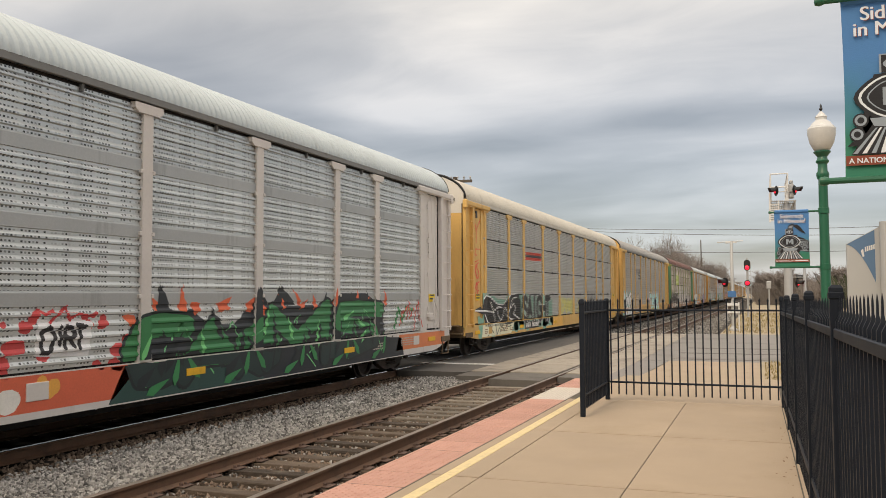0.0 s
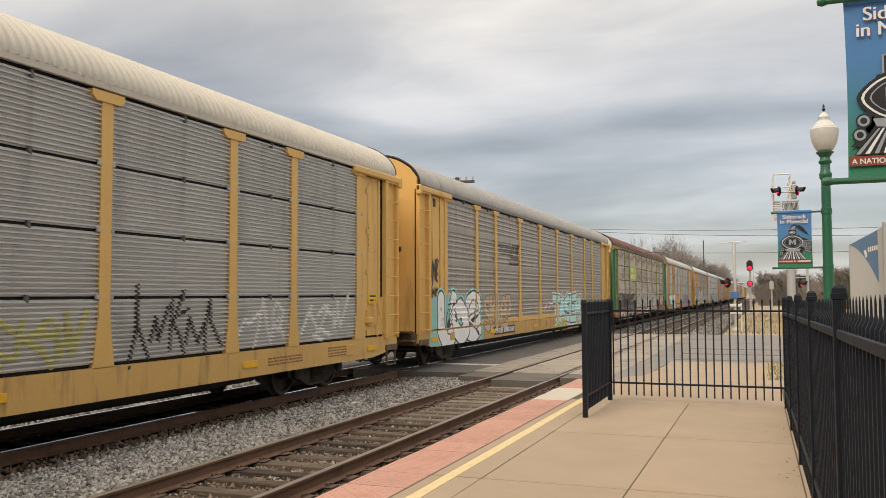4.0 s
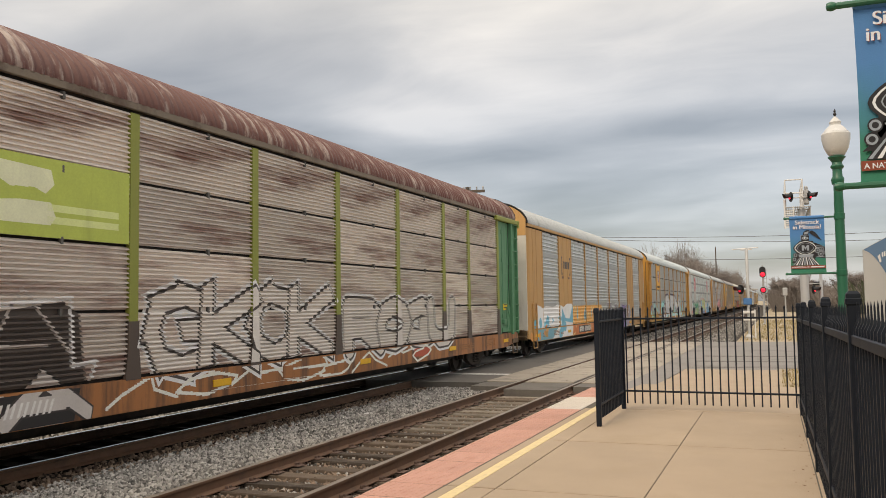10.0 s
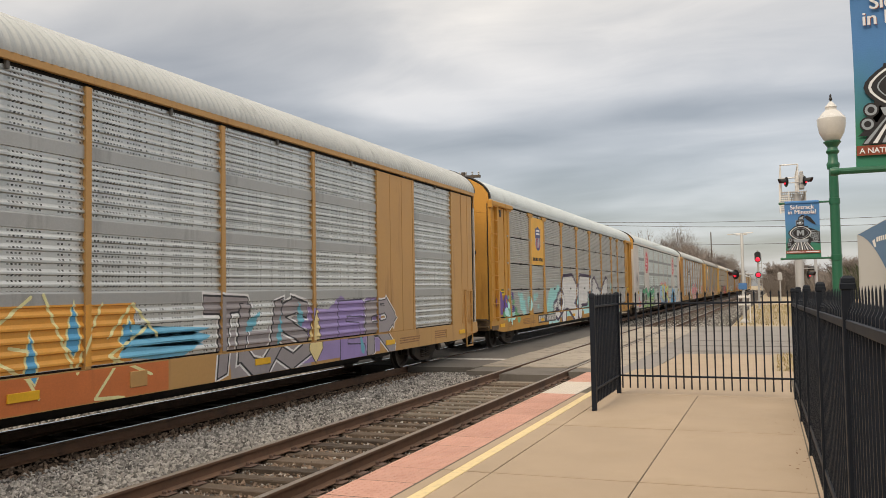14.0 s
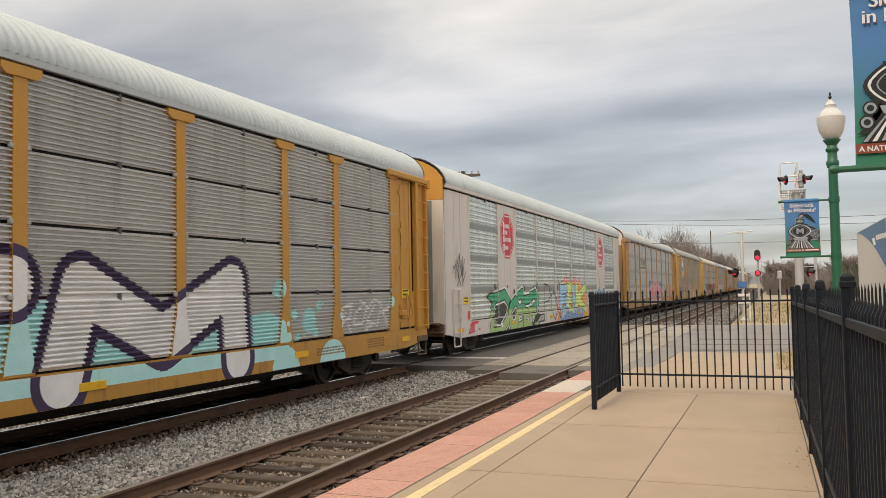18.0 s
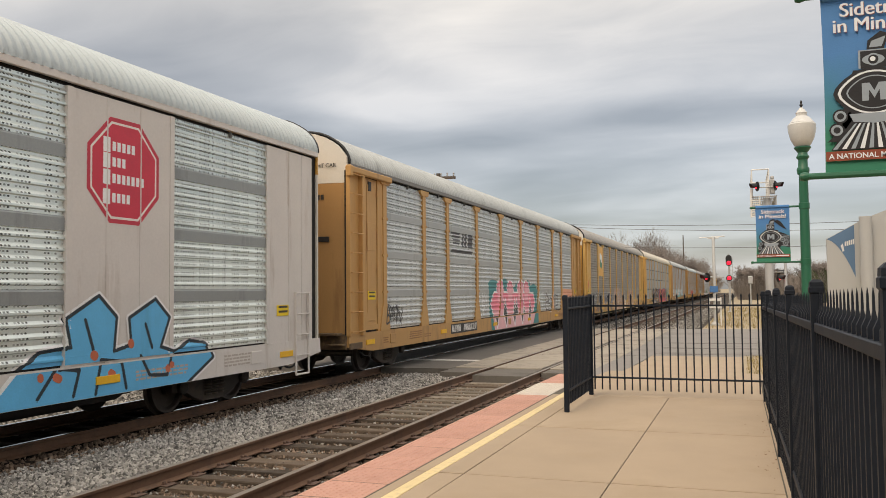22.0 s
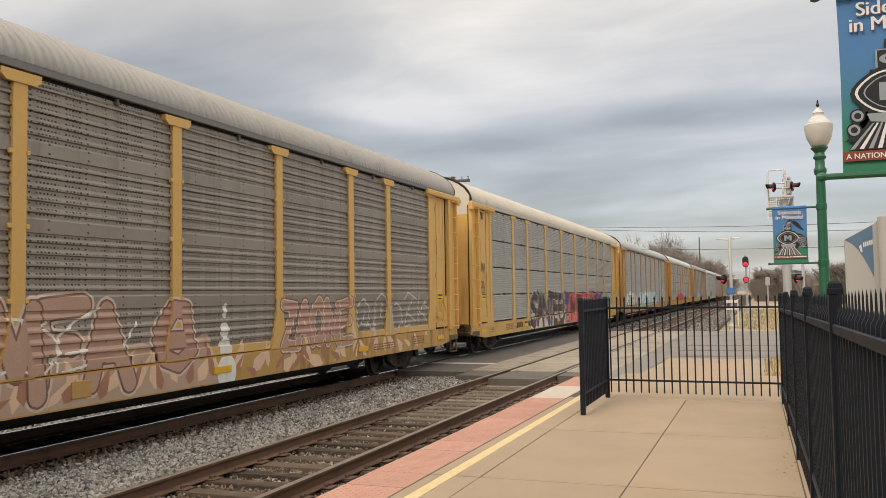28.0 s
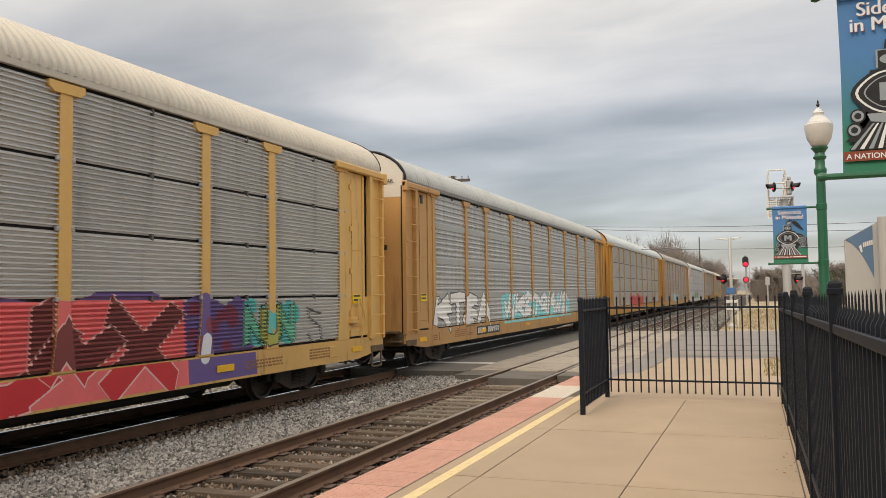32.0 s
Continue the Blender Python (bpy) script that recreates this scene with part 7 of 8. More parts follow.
for k in range(11):
    if k not in (4, 6):
        for side in (0, 1):
            base = 0.0 if side == 0 else BODY - 2.5
            stencil(k, base + 1.06 if side == 0 else BODY - 1.5, base + 1.46 if side == 0 else BODY - 1.06, 3.0, 3.5, 4)
            warning_plate(k, 1.06 if side == 0 else BODY - 1.5, 1.75, 0.42, 0.2)
    reflectors(k, (0.9, 6.0, 11.4, 16.4, 21.6, 26.4))
    if k not in (6,):
        end_marks(k, "EXCESS HEIGHT CAR" if k not in (2, 4, 5) else "")

# car 0: green letters on black, a small white patch with a red crown
wash(0, blobs(13.1, 15.2, 1.0, 1.7, 26, 0.03, 0.09, 5), (188, 66, 66))
wash(0, [("poly", [(13.55, 1.2), (14.45, 1.16), (14.5, 1.6), (14.2, 1.66), (13.9, 1.62), (13.6, 1.66)])], (226, 222, 218), 2)
scribble(0, "~^~", 13.5, 14.5, 1.62, 1.78, (190, 60, 60), 0.02, 2)
scribble(0, "DIRT", 13.68, 14.38, 1.28, 1.54, (35, 32, 34), 0.03, 4, slant=0)
wash(0, [("poly", [(10.5, 0.55), (15.3, 0.55), (15.5, 0.99), (12.6, 0.99), (12.2, 0.85), (10.5, 0.9)])], (196, 92, 66))
wash(0, blobs(10.6, 13.5, 0.7, 0.9, 9, 0.05, 0.16, 9), (216, 205, 198), 2)
wash(0, blobs(11.0, 14.6, 0.7, 0.95, 6, 0.05, 0.12, 19), (214, 150, 70), 3)
SPIKES = ((14.77, 0.48), (15.15, 1.11), (15.56, 1.30), (15.87, 2.10), (16.13, 1.62), (16.57, 1.75), (16.95, 1.50), (17.7, 1.45), (18.15, 1.75), (18.44, 2.10), (18.80, 1.70), (19.18, 2.12), (19.71, 1.75), (20.88, 1.75), (21.53, 1.98), (22.69, 1.98), (23.58, 1.65), (23.78, 0.95), (24.65, 0.91), (24.77, 0.48))
wash(0, [("poly", list(SPIKES))], (30, 36, 42), 1)
wash(0, [("poly", [(14.77, 0.48), (15.4, 0.98), (17.8, 0.98), (18.6, 0.48)])], (36, 66, 62), 2)
blade = random.Random(41)
orange_ = []
for i in range(22):
    y = 15.4 + 8.6 * i / 22 + blade.uniform(-0.2, 0.2)
    orange_.append(leaf(y, 1.5 + blade.uniform(0, 0.25), blade.uniform(0.3, 0.5), blade.uniform(10, 170), blade.uniform(0.06, 0.13)))
wash(0, orange_, (206, 96, 62), 2)
wash(0, [leaf(15.85, 1.2, 0.95, 91, 0.12), leaf(18.3, 1.2, 0.9, 84, 0.16), leaf(19.15, 1.3, 0.85, 92, 0.15), leaf(20.7, 1.35, 0.7, 72, 0.15), leaf(21.7, 1.4, 0.7, 60, 0.18), leaf(22.7, 1.35, 0.7, 80, 0.16)], (30, 36, 42), 3)
for ch, a, b, top_, lay in (("C", 15.0, 16.5, 1.72, 4), ("A", 16.2, 18.0, 1.62, 6), ("o", 17.7, 19.2, 1.66, 4), ("M", 18.5, 21.0, 1.82, 6), ("S", 20.8, 23.4, 1.86, 4)):
    piece(0, ch, a, b, 0.62, top_, (38, 112, 66), (24, 32, 34), None, 0.17, 0.05, 6, 0.15, 0.0, 0.1, lay, soft_=True, low=((28, 46, 46), 0.99))
wash(0, [leaf(y, z, n, a, 0.06) for y, z, n, a in ((15.4, 1.0, 0.5, 60), (16.9, 1.0, 0.45, 100), (18.6, 1.2, 0.6, 70), (19.6, 1.1, 0.5, 110), (20.5, 0.9, 0.6, 80), (21.6, 1.4, 0.6, 20), (22.4, 0.9, 0.6, 40), (22.7, 1.2, 0.5, 150))], (96, 178, 112), 11)
wash(0, [leaf(15.3 + 0.52 * i, 0.62 + 0.13 * (i % 4), 0.5 + 0.12 * (i % 3), 35 + 47 * (i % 4), 0.10) for i in range(17)], (26, 34, 38), 9)
wash(0, [leaf(15.5 + 0.62 * i, 0.52 + 0.07 * (i % 3), 0.55, 20 + 55 * (i % 3), 0.08) for i in range(14)], (40, 118, 70), 10)
wash(0, [leaf(y, z, n, a, 0.07) for y, z, n, a in ((15.9, 0.8, 0.8, 50), (17.4, 1.2, 0.7, 120), (19.0, 0.9, 0.8, 95), (21.2, 0.7, 0.9, 60), (22.2, 1.1, 0.8, 10), (23.0, 0.8, 0.7, 100))], (24, 30, 34), 12)
wash(0, lines([((24.3, 1.15), (24.55, 1.62)), ((24.55, 1.62), (24.75, 1.3)), ((24.75, 1.3), (25.0, 1.62)), ((25.0, 1.62), (25.4, 1.56))], 0.045), (40, 122, 70), 4)
scribble(0, "^~^~^", 15.6, 23.6, 0.6, 1.6, (92, 170, 112), 0.012, 12, layer=6)
wash(0, [("poly", [(24.3, 0.6), (27.6, 0.6), (27.6, 0.95), (24.5, 0.97)])], (196, 112, 70))
scribble(0, "~~^", 24.6, 26.0, 1.1, 1.9, (190, 80, 70), 0.025, 8)

# rows of small unreadable lettering along the sills
def sill_marks(k, spots, colour=(92, 62, 40)):
    car, spec = TRAIN[k]
    rng_ = random.Random(300 + k)
    for y0, y1, rows in spots:
        s = Shape()
        for i in range(rows):
            y = y0
            while y < y1 - 0.03:
                w = rng_.uniform(0.04, 0.13)
                z = 0.70 + i * 0.055
                s.box(FACE - 0.002, FACE + 0.004, y, min(y + w, y1), z, z + 0.03)
                y += w + 0.03
        part("stencil_mark", s, spray(*colour), car)
    for y in (2.3, 13.4, BODY - 2.6):
        s = Shape()
        s.box(FACE - 0.01, FACE + 0.016, y, y + 0.34, 0.68, 0.90, 0.006)
        part("data_plate", s, spec.get("sill", spec["paint"]), car)


for k in range(11):
    sill_marks(k, ((1.9, 2.2, 3), (3.6, 4.5, 4), (4.7, 5.2, 2), (22.4, 23.6, 3), (24.6, 25.4, 4)), (128, 88, 54) if k not in (0, 6) else (160, 150, 142))

# car 1
wash(1, blobs(1.2, 11.0, 0.66, 1.3, 40, 0.08, 0.22, 3), (112, 158, 140))
wash(1, ragged(1.7, 11.2, 0.66, 1.86, 23, 0.5, 0.14), (122, 160, 146), 1)
wash(1, [("poly", [(11.0, 0.58), (13, 0.58), (13, 1.0), (11, 1.0)])], (214, 158, 76), 1)
WING = ((0.80, 1.45), (1.75, 1.60), (1.80, 1.79), (2.08, 1.90), (2.56, 1.86), (3.39, 1.61), (4.11, 1.59), (4.91, 1.93), (5.91, 1.97), (6.28, 1.70), (6.30, 1.05), (4.63, 0.90), (1.95, 0.90), (1.80, 1.30))
wash(1, [("poly", list(WING))], (32, 31, 34), 2)
for arc in (WING[2:9], ((0.95, 1.44), (1.9, 1.42), (2.9, 1.36), (3.4, 1.52), (3.9, 1.50)), ((1.9, 1.30), (2.2, 1.05), (2.9, 0.98), (3.5, 1.02), (4.3, 1.0)), ((2.6, 1.70), (2.9, 1.40), (3.15, 1.02)),
            ((3.35, 1.55), (3.45, 1.25), (3.75, 1.05), (4.05, 1.25), (4.2, 1.52)), ((4.25, 1.50), (4.6, 1.30), (4.9, 1.60), (5.3, 1.80), (5.8, 1.84)), ((4.9, 1.45), (5.3, 1.62), (5.6, 1.45), (5.3, 1.25), (5.9, 1.10), (6.2, 1.02)), ((4.4, 1.25), (4.8, 1.08), (5.3, 1.06))):
    wash(1, lines(list(zip(arc, arc[1:])), 0.024), (222, 222, 216), 4)
piece(1, "SAIGHT", 6.35, 10.9, 0.90, 1.95, (33, 32, 35), (222, 222, 216), None, 0.135, 0.030, 2, 0.0, 0.02, 0.02)
wash(1, [("poly", [(1.6, 0.6), (4.9, 0.6), (5.3, 0.98), (4.6, 0.9), (3.6, 0.99), (1.7, 0.97)])], (214, 204, 178), 2)
scribble(1, "^V^~", 2.3, 4.8, 0.64, 0.95, (60, 75, 60), 0.02, 3)
scribble(1, "Y", 0.95, 1.4, 3.4, 4.1, (205, 66, 50), 0.02, 2, FACE - 0.024)
scribble(1, "E", 0.95, 1.4, 2.95, 3.3, (205, 66, 50), 0.02, 5, FACE - 0.024)
scribble(1, "XS", 0.95, 1.4, 2.4, 2.9, (205, 66, 50), 0.02, 6, FACE - 0.024)
scribble(1, "YSE", 0.95, 1.4, 1.85, 2.35, (205, 66, 50), 0.02, 7, FACE - 0.024)
piece(1, "zkwqm", 12.8, 15.3, 1.1, 1.8, (196, 192, 128), None, None, 0.09, 0.02, 5)
piece(1, "ozkw", 15.8, 18.2, 1.1, 1.75, (176, 172, 120), None, None, 0.05, 0.02, 8)
scribble(1, "^~k~^", 18.9, 21.0, 1.05, 2.0, (40, 38, 38), 0.025, 9, slant=0)
scribble(1, "~^q", 21.6, 23.0, 1.15, 1.85, (225, 222, 218), 0.035, 4)
scribble(1, "^zw", 23.6, 25.4, 1.15, 1.8, (225, 222, 218), 0.045, 5)
number_plate(1, 6.75, 8.85, 0.66, 0.92)
for z, c in ((3.42, (196, 74, 58)), (3.32, (70, 70, 74)), (3.22, (196, 74, 58))):
    wash(1, [("poly", [(7.0, z), (9.4, z + 0.02), (9.4, z + 0.12), (7.0, z + 0.10)])], c)

# car 2
wash(2, ragged(0.9, 5.2, 0.58, 1.9, 4, 0.6, 0.1), (120, 170, 162), 1)
piece(2, "UoS", 1.35, 5.15, 0.62, 2.05, (228, 228, 224), (34, 34, 36), (126, 190, 184), 0.25, 0.05, 3, 0.0, 0.0, 0.02, soft_=True)
wash(2, [leaf(2.1, 0.98, 0.55, 60, 0.12), leaf(3.0, 1.15, 0.5, 115, 0.10), leaf(4.2, 1.12, 0.75, 20, 0.09), leaf(4.9, 0.72, 0.5, 150, 0.07)], (34, 34, 36), 8)
scribble(2, "eoe", 2.0, 4.9, 0.9, 1.7, (40, 40, 42), 0.022, 8, slant=0, layer=6)
piece(2, "SMAeP", 5.4, 8.6, 0.80, 1.92, (176, 156, 130), (62, 56, 52), None, 0.115, 0.028, 6, 0, 0.0, 0.05, soft_=True)
scribble(2, "^o~qz", 0.85, 1.45, 2.3, 2.95, (44, 40, 36), 0.03, 2, FACE - 0.024)
scribble(2, "qo~zo", 0.85, 1.45, 1.55, 2.2, (44, 40, 36), 0.03, 4, FACE - 0.024)
wash(2, blobs(13.9, 21.0, 0.7, 1.75, 34, 0.05, 0.13, 6), (178, 70, 72))
wash(2, [("poly", [(14.9, 0.57), (20.4, 0.57), (20.7, 1.0), (15.3, 1.1)])], (156, 166, 92), 2)
piece(2, "TASEM", 14.5, 20.4, 0.78, 1.9, (168, 206, 204), (34, 42, 50), (228, 226, 224), 0.17, 0.06, 5, 0.1, 0.0, 0.05, 3)
wash(2, [("poly", [(13.7, 1.66), (14.6, 1.60), (15.6, 1.82), (16.0, 1.7), (15.4, 1.5), (14.7, 1.5)])], (228, 226, 222), 3)
wash(2, [("poly", [(14.2, 1.64), (14.7, 1.62), (15.6, 1.76), (15.9, 1.62), (15.3, 1.54)])], (34, 40, 46), 4)
scribble(2, "~~", 12.6, 14.4, 1.3, 1.6, (225, 200, 200), 0.02, 7)
number_plate(2, 6.4, 8.85, 0.64, 0.9)
for i in range(5):
    z = 3.60 - i * 0.075
    wash(2, [("poly", [(7.05 + i * 0.06, z), (8.55 + i * 0.05, z), (8.57 + i * 0.05, z + 0.045), (7.05 + i * 0.06, z + 0.045)])], (72, 68, 64), name="badge")
wash(2, [("poly", [(8.62, 3.36), (8.78, 3.36), (8.86, 3.70), (8.70, 3.70)]), ("poly", [(8.85, 3.36), (9.0, 3.36), (9.05, 3.7), (8.9, 3.7)]), ("poly", [(9.08, 3.36), (9.5, 3.36), (9.55, 3.7), (9.12, 3.7)])], (60, 56, 54), name="badge")
wash(2, [("poly", [(8.5, 3.16), (9.5, 3.16), (9.5, 3.28), (8.5, 3.28)]), ("poly", [(8.3, 2.96), (9.55, 2.96), (9.55, 3.08), (8.3, 3.08)])], (66, 62, 58), name="badge")

# car 3
wash(3, ragged(2.3, 8.7, 1.04, 2.0, 5, 0.6, 0.1), (70, 62, 58), 1)
CREST = ((2.3, 1.95), (3.1, 1.6), (3.56, 2.12), (4.2, 2.02), (4.68, 2.13), (5.0, 1.97), (5.52, 2.1), (6.1, 1.95), (6.64, 2.13), (7.1, 1.98), (8.56, 2.1), (8.6, 1.25), (9.0, 1.28), (8.9, 1.05))
wash(3, lines(list(zip(CREST, CREST[1:])), 0.028), (218, 214, 210), 3)
scribble(3, "RNMA", 2.6, 8.5, 1.1, 2.05, (178, 172, 168), 0.02, 6, slant=0, layer=3)
wash(3, blobs(2.4, 9.0, 0.66, 0.9, 22, 0.08, 0.2, 5), (196, 190, 184), 2)
piece(3, "VNVA", 3.3, 9.0, 0.62, 1.25, (180, 174, 170), (52, 47, 46), None, 0.10, 0.03, 11)
piece(3, "GKOK", 9.85, 15.25, 1.05, 2.36, (204, 198, 192), (62, 55, 52), (232, 229, 224), 0.16, 0.05, 4, 0.0, 0.0, 0.04)
piece(3, "ROGU", 15.75, 22.1, 0.98, 2.12, (196, 190, 184), (62, 55, 52), (232, 228, 224), 0.20, 0.05, 7, 0.0, 0.02, 0.03, soft_=True)
wash(3, [("poly", [(19.25, 0.70), (20.25, 0.70), (20.25, 0.90), (19.25, 0.90)])], (168, 74, 52), 4)
scribble(3, "^o~eo^~o", 9.2, 20.5, 0.62, 0.98, (222, 212, 200), 0.025, 6)
wash(3, [("poly", [(5.9, 0.57), (8.6, 0.57), (8.7, 0.97), (6.0, 0.97)])], (34, 32, 33), 5)
number_plate(3, 6.2, 8.35, 0.66, 0.92, None)
wash(3, [("poly", [(6.95, 2.83), (9.55, 2.83), (9.55, 3.80), (6.95, 3.80)])], (164, 178, 82), 1, WALL + 0.0455, "placard")
for lobe in ([(7.08, 2.98), (8.2, 2.98), (8.28, 3.08), (8.2, 3.26), (7.75, 3.26), (7.2, 3.2)], [(7.35, 3.52), (7.6, 3.4), (7.95, 3.42), (8.12, 3.36), (8.25, 3.48), (8.2, 3.66), (7.35, 3.7)]):
    wash(3, [("poly", lobe)], (205, 214, 176), 2, WALL + 0.0465, "placard")
for z in (3.0, 3.15):
    wash(3, [("poly", [(8.15, z), (9.35, z), (9.35, z + 0.09), (8.15, z + 0.09)])], (196, 206, 140), 2, WALL + 0.0465, "placard")

# car 4
wash(4, ragged(1.0, 7.05, 0.58, 1.85, 6, 0.5, 0.1), (222, 217, 208), 1)
wash(4, blobs(0.6, 5.4, 0.7, 1.35, 18, 0.07, 0.22, 3), (96, 164, 186), 2)
wash(4, [("poly", [(5.0, 1.2), (5.0, 1.75), (5.6, 1.32), (6.3, 1.3), (6.9, 1.85), (7.1, 1.1), (6.3, 1.15), (5.6, 1.2)])], (92, 160, 184), 3)
wash(4, [("poly", [(1.0, 0.58), (3.4, 0.58), (4.3, 0.98), (1.0, 0.98)])], (96, 150, 166), 3)
wash(4, blobs(0.4, 3.0, 0.65, 0.95, 8, 0.06, 0.2, 13), (196, 140, 80), 4)
wash(4, [("poly", [(6.9, 1.04), (13.5, 1.04), (13.55, 1.84), (6.9, 1.82)])], (206, 146, 64), 1)
wash(4, [("poly", [(6.9, 0.57), (14.2, 0.57), (14.2, 0.99), (6.9, 0.99)])], (186, 104, 56), 1)
BLADES = ((8.0, 1.18, 0.68, 84, 0.12), (9.55, 1.12, 0.68, 80, 0.22), (11.02, 1.26, 0.5, 82, 0.11), (11.8, 0.9, 0.6, 92, 0.09), (12.45, 1.18, 0.66, 90, 0.12), (13.35, 1.22, 0.4, 75, 0.12))
wash(4, [leaf(*q, grow=0.035) for q in BLADES], (238, 206, 158), 2)
wash(4, [leaf(*q) for q in BLADES], (70, 150, 190), 3)
wash(4, [("poly", [(13.3, 1.55), (13.5, 1.22), (15.1, 1.16), (14.7, 1.3), (15.2, 1.42), (14.2, 1.48)])], (92, 166, 196), 2)
piece(4, "zVwAkVz", 6.9, 13.9, 0.66, 1.72, None, (236, 204, 154), None, 0.0, 0.022, 5, 0.2, 0.05, 0.16)
wash(4, ragged(15.6, 18.4, 0.56, 1.5, 8, 0.5, 0.25), (140, 134, 136), 1)
wash(4, [leaf(18.45, 0.6, 1.15, 82, 0.28, 0.03)], (60, 52, 48), 4)
wash(4, [leaf(18.45, 0.6, 1.15, 82, 0.28)], (212, 190, 138), 5)
wash(4, ragged(18.0, 21.4, 0.62, 1.75, 9, 0.5, 0.15), (138, 122, 168), 2)
wash(4, [("poly", [(13.2, 1.1), (13.7, 1.52), (14.4, 1.46), (15.25, 1.30), (14.5, 0.98)])], (92, 166, 196), 2)
piece(4, "TUS", 14.9, 18.3, 0.62, 1.86, (136, 130, 132), (36, 36, 42), (226, 226, 226), 0.13, 0.035, 5, 0.1, 0.02, 0.05)
wash(4, [leaf(16.2, 1.3, 0.55, 35, 0.12), leaf(17.2, 1.0, 0.6, 80, 0.09), leaf(18.0, 1.3, 0.5, 100, 0.13), leaf(20.5, 0.6, 0.5, 110, 0.1)], (86, 158, 176), 8)
piece(4, "E", 19.45, 20.65, 0.60, 1.80, (136, 118, 170), (52, 44, 70), None, 0.17, 0.03, 8, 0.0, 0.0, 0.03)
piece(4, "R", 20.65, 22.15, 0.60, 1.76, (140, 134, 138), (36, 36, 42), (226, 226, 228), 0.16, 0.03, 8, 0.0, 0.0, 0.03)
number_plate(4, 8.1, 10.6, 0.64, 0.94)
blk = (48, 44, 44)
for y, d in ((5.12, 1), (6.62, -1)):
    wash(4, [("poly", [(y, 3.10), (y + 0.07, 3.10), (y + 0.07, 3.86), (y, 3.86)]), ("poly", [(y, 3.10), (y + 0.16 * d, 3.10), (y + 0.16 * d, 3.18), (y, 3.18)]) if d > 0 else ("poly", [(y - 0.09, 3.10), (y, 3.10), (y, 3.18), (y - 0.09, 3.18)]), ("poly", [(y, 3.78), (y + 0.16, 3.78), (y + 0.16, 3.86), (y, 3.86)]) if d > 0 else ("poly", [(y - 0.09, 3.78), (y, 3.78), (y, 3.86), (y - 0.09, 3.86)])], blk, 2, FACE - 0.012, "badge")
for a in (5.36, 5.76, 6.16):
    wash(4, [("poly", [(a, 3.38), (a + 0.30, 3.36), (a + 0.34, 3.66), (a + 0.04, 3.68)])], blk, 2, FACE - 0.012, "badge")
for a in (5.28, 5.44, 6.3, 6.46):
    wash(4, blobs(a, a + 0.001, 3.0, 3.001, 1, 0.055, 0.056, 1), (70, 40, 36), 2, FACE - 0.012, "badge")
stencil(4, 1.3, 1.75, 2.35, 2.5, 1, (225, 215, 200))

# car 5
wash(5, ragged(8.2, 21.3, 0.75, 1.7, 6, 0.7, 0.3), (160, 216, 214), 1)
wash(5, blobs(7.3, 9.4, 0.75, 1.75, 26, 0.22, 0.36, 61), (160, 216, 214), 1.5)
wash(5, blobs(7.6, 20.5, 0.9, 1.6, 9, 0.05, 0.1, 62), (190, 206, 120), 2)
wash(5, blobs(3.4, 7.0, 0.9, 1.75, 13, 0.07, 0.2, 7), (158, 214, 212), 2)
wash(5, blobs(0.8, 3.4, 0.9, 1.75, 9, 0.1, 0.28, 7), (92, 62, 140), 1)
wash(5, blobs(0.8, 3.4, 0.9, 1.75, 12, 0.06, 0.18, 9), (92, 160, 120), 2)
wash(5, blobs(0.8, 3.4, 0.9, 1.75, 8, 0.05, 0.14, 10), (160, 216, 214), 3)
piece(5, "o", 8.15, 9.35, 0.78, 1.55, (216, 214, 212), (56, 42, 74), None, 0.10, 0.13, 2, wobble=0.02, soft_=True)
piece(5, "o", 8.75, 10.0, 1.0, 1.95, (216, 214, 212), (56, 42, 74), None, 0.11, 0.13, 2, wobble=0.02, layer=4, soft_=True)
piece(5, "R", 9.6, 12.5, 0.66, 2.45, (218, 216, 214), (56, 42, 74), None, 0.33, 0.14, 4, 0.05, 0.0, 0.03, soft_=True)
piece(5, "F", 12.8, 15.5, 0.7, 2.45, (218, 216, 214), (56, 42, 74), None, 0.33, 0.14, 5, 0.15, 0.0, 0.03, soft_=True)
piece(5, "M", 15.8, 20.2, 0.7, 2.4, (218, 216, 214), (56, 42, 74), None, 0.33, 0.14, 6, 0.05, 0.0, 0.03, soft_=True)
scribble(5, "qozk", 23.4, 25.8, 1.1, 1.7, (215, 215, 212), 0.03, 5)
wash(5, [("line", ((y, z), (y + 0.01, z), r)) for y, z, r in ((21.15, 2.0, 0.17), (21.02, 1.95, 0.08), (22.55, 1.66, 0.10), (22.18, 1.39, 0.24), (22.41, 1.16, 0.10), (21.75, 1.08, 0.09), (21.65, 1.52, 0.10), (22.72, 1.72, 0.04), (22.0, 1.12, 0.035), (23.45, 1.44, 0.09), (25.9, 1.68, 0.12), (21.38, 1.36, 0.05), (21.4, 1.12, 0.09), (21.3, 1.2, 0.04))], (160, 216, 214), 3)
wash(5, [("line", ((21.3, 0.5), (21.31, 0.5), 0.46)), ("line", ((23.0, 0.5), (23.1, 0.5), 0.48))], (160, 216, 214), 3, top=0.985)
number_plate(5, 5.65, 8.4, 0.66, 0.96)
wash(5, [("poly", [(4.9, 2.83), (6.65, 2.83), (6.65, 4.58), (4.9, 4.58)])], (226, 156, 58), 1, FACE - 0.008, "placard")
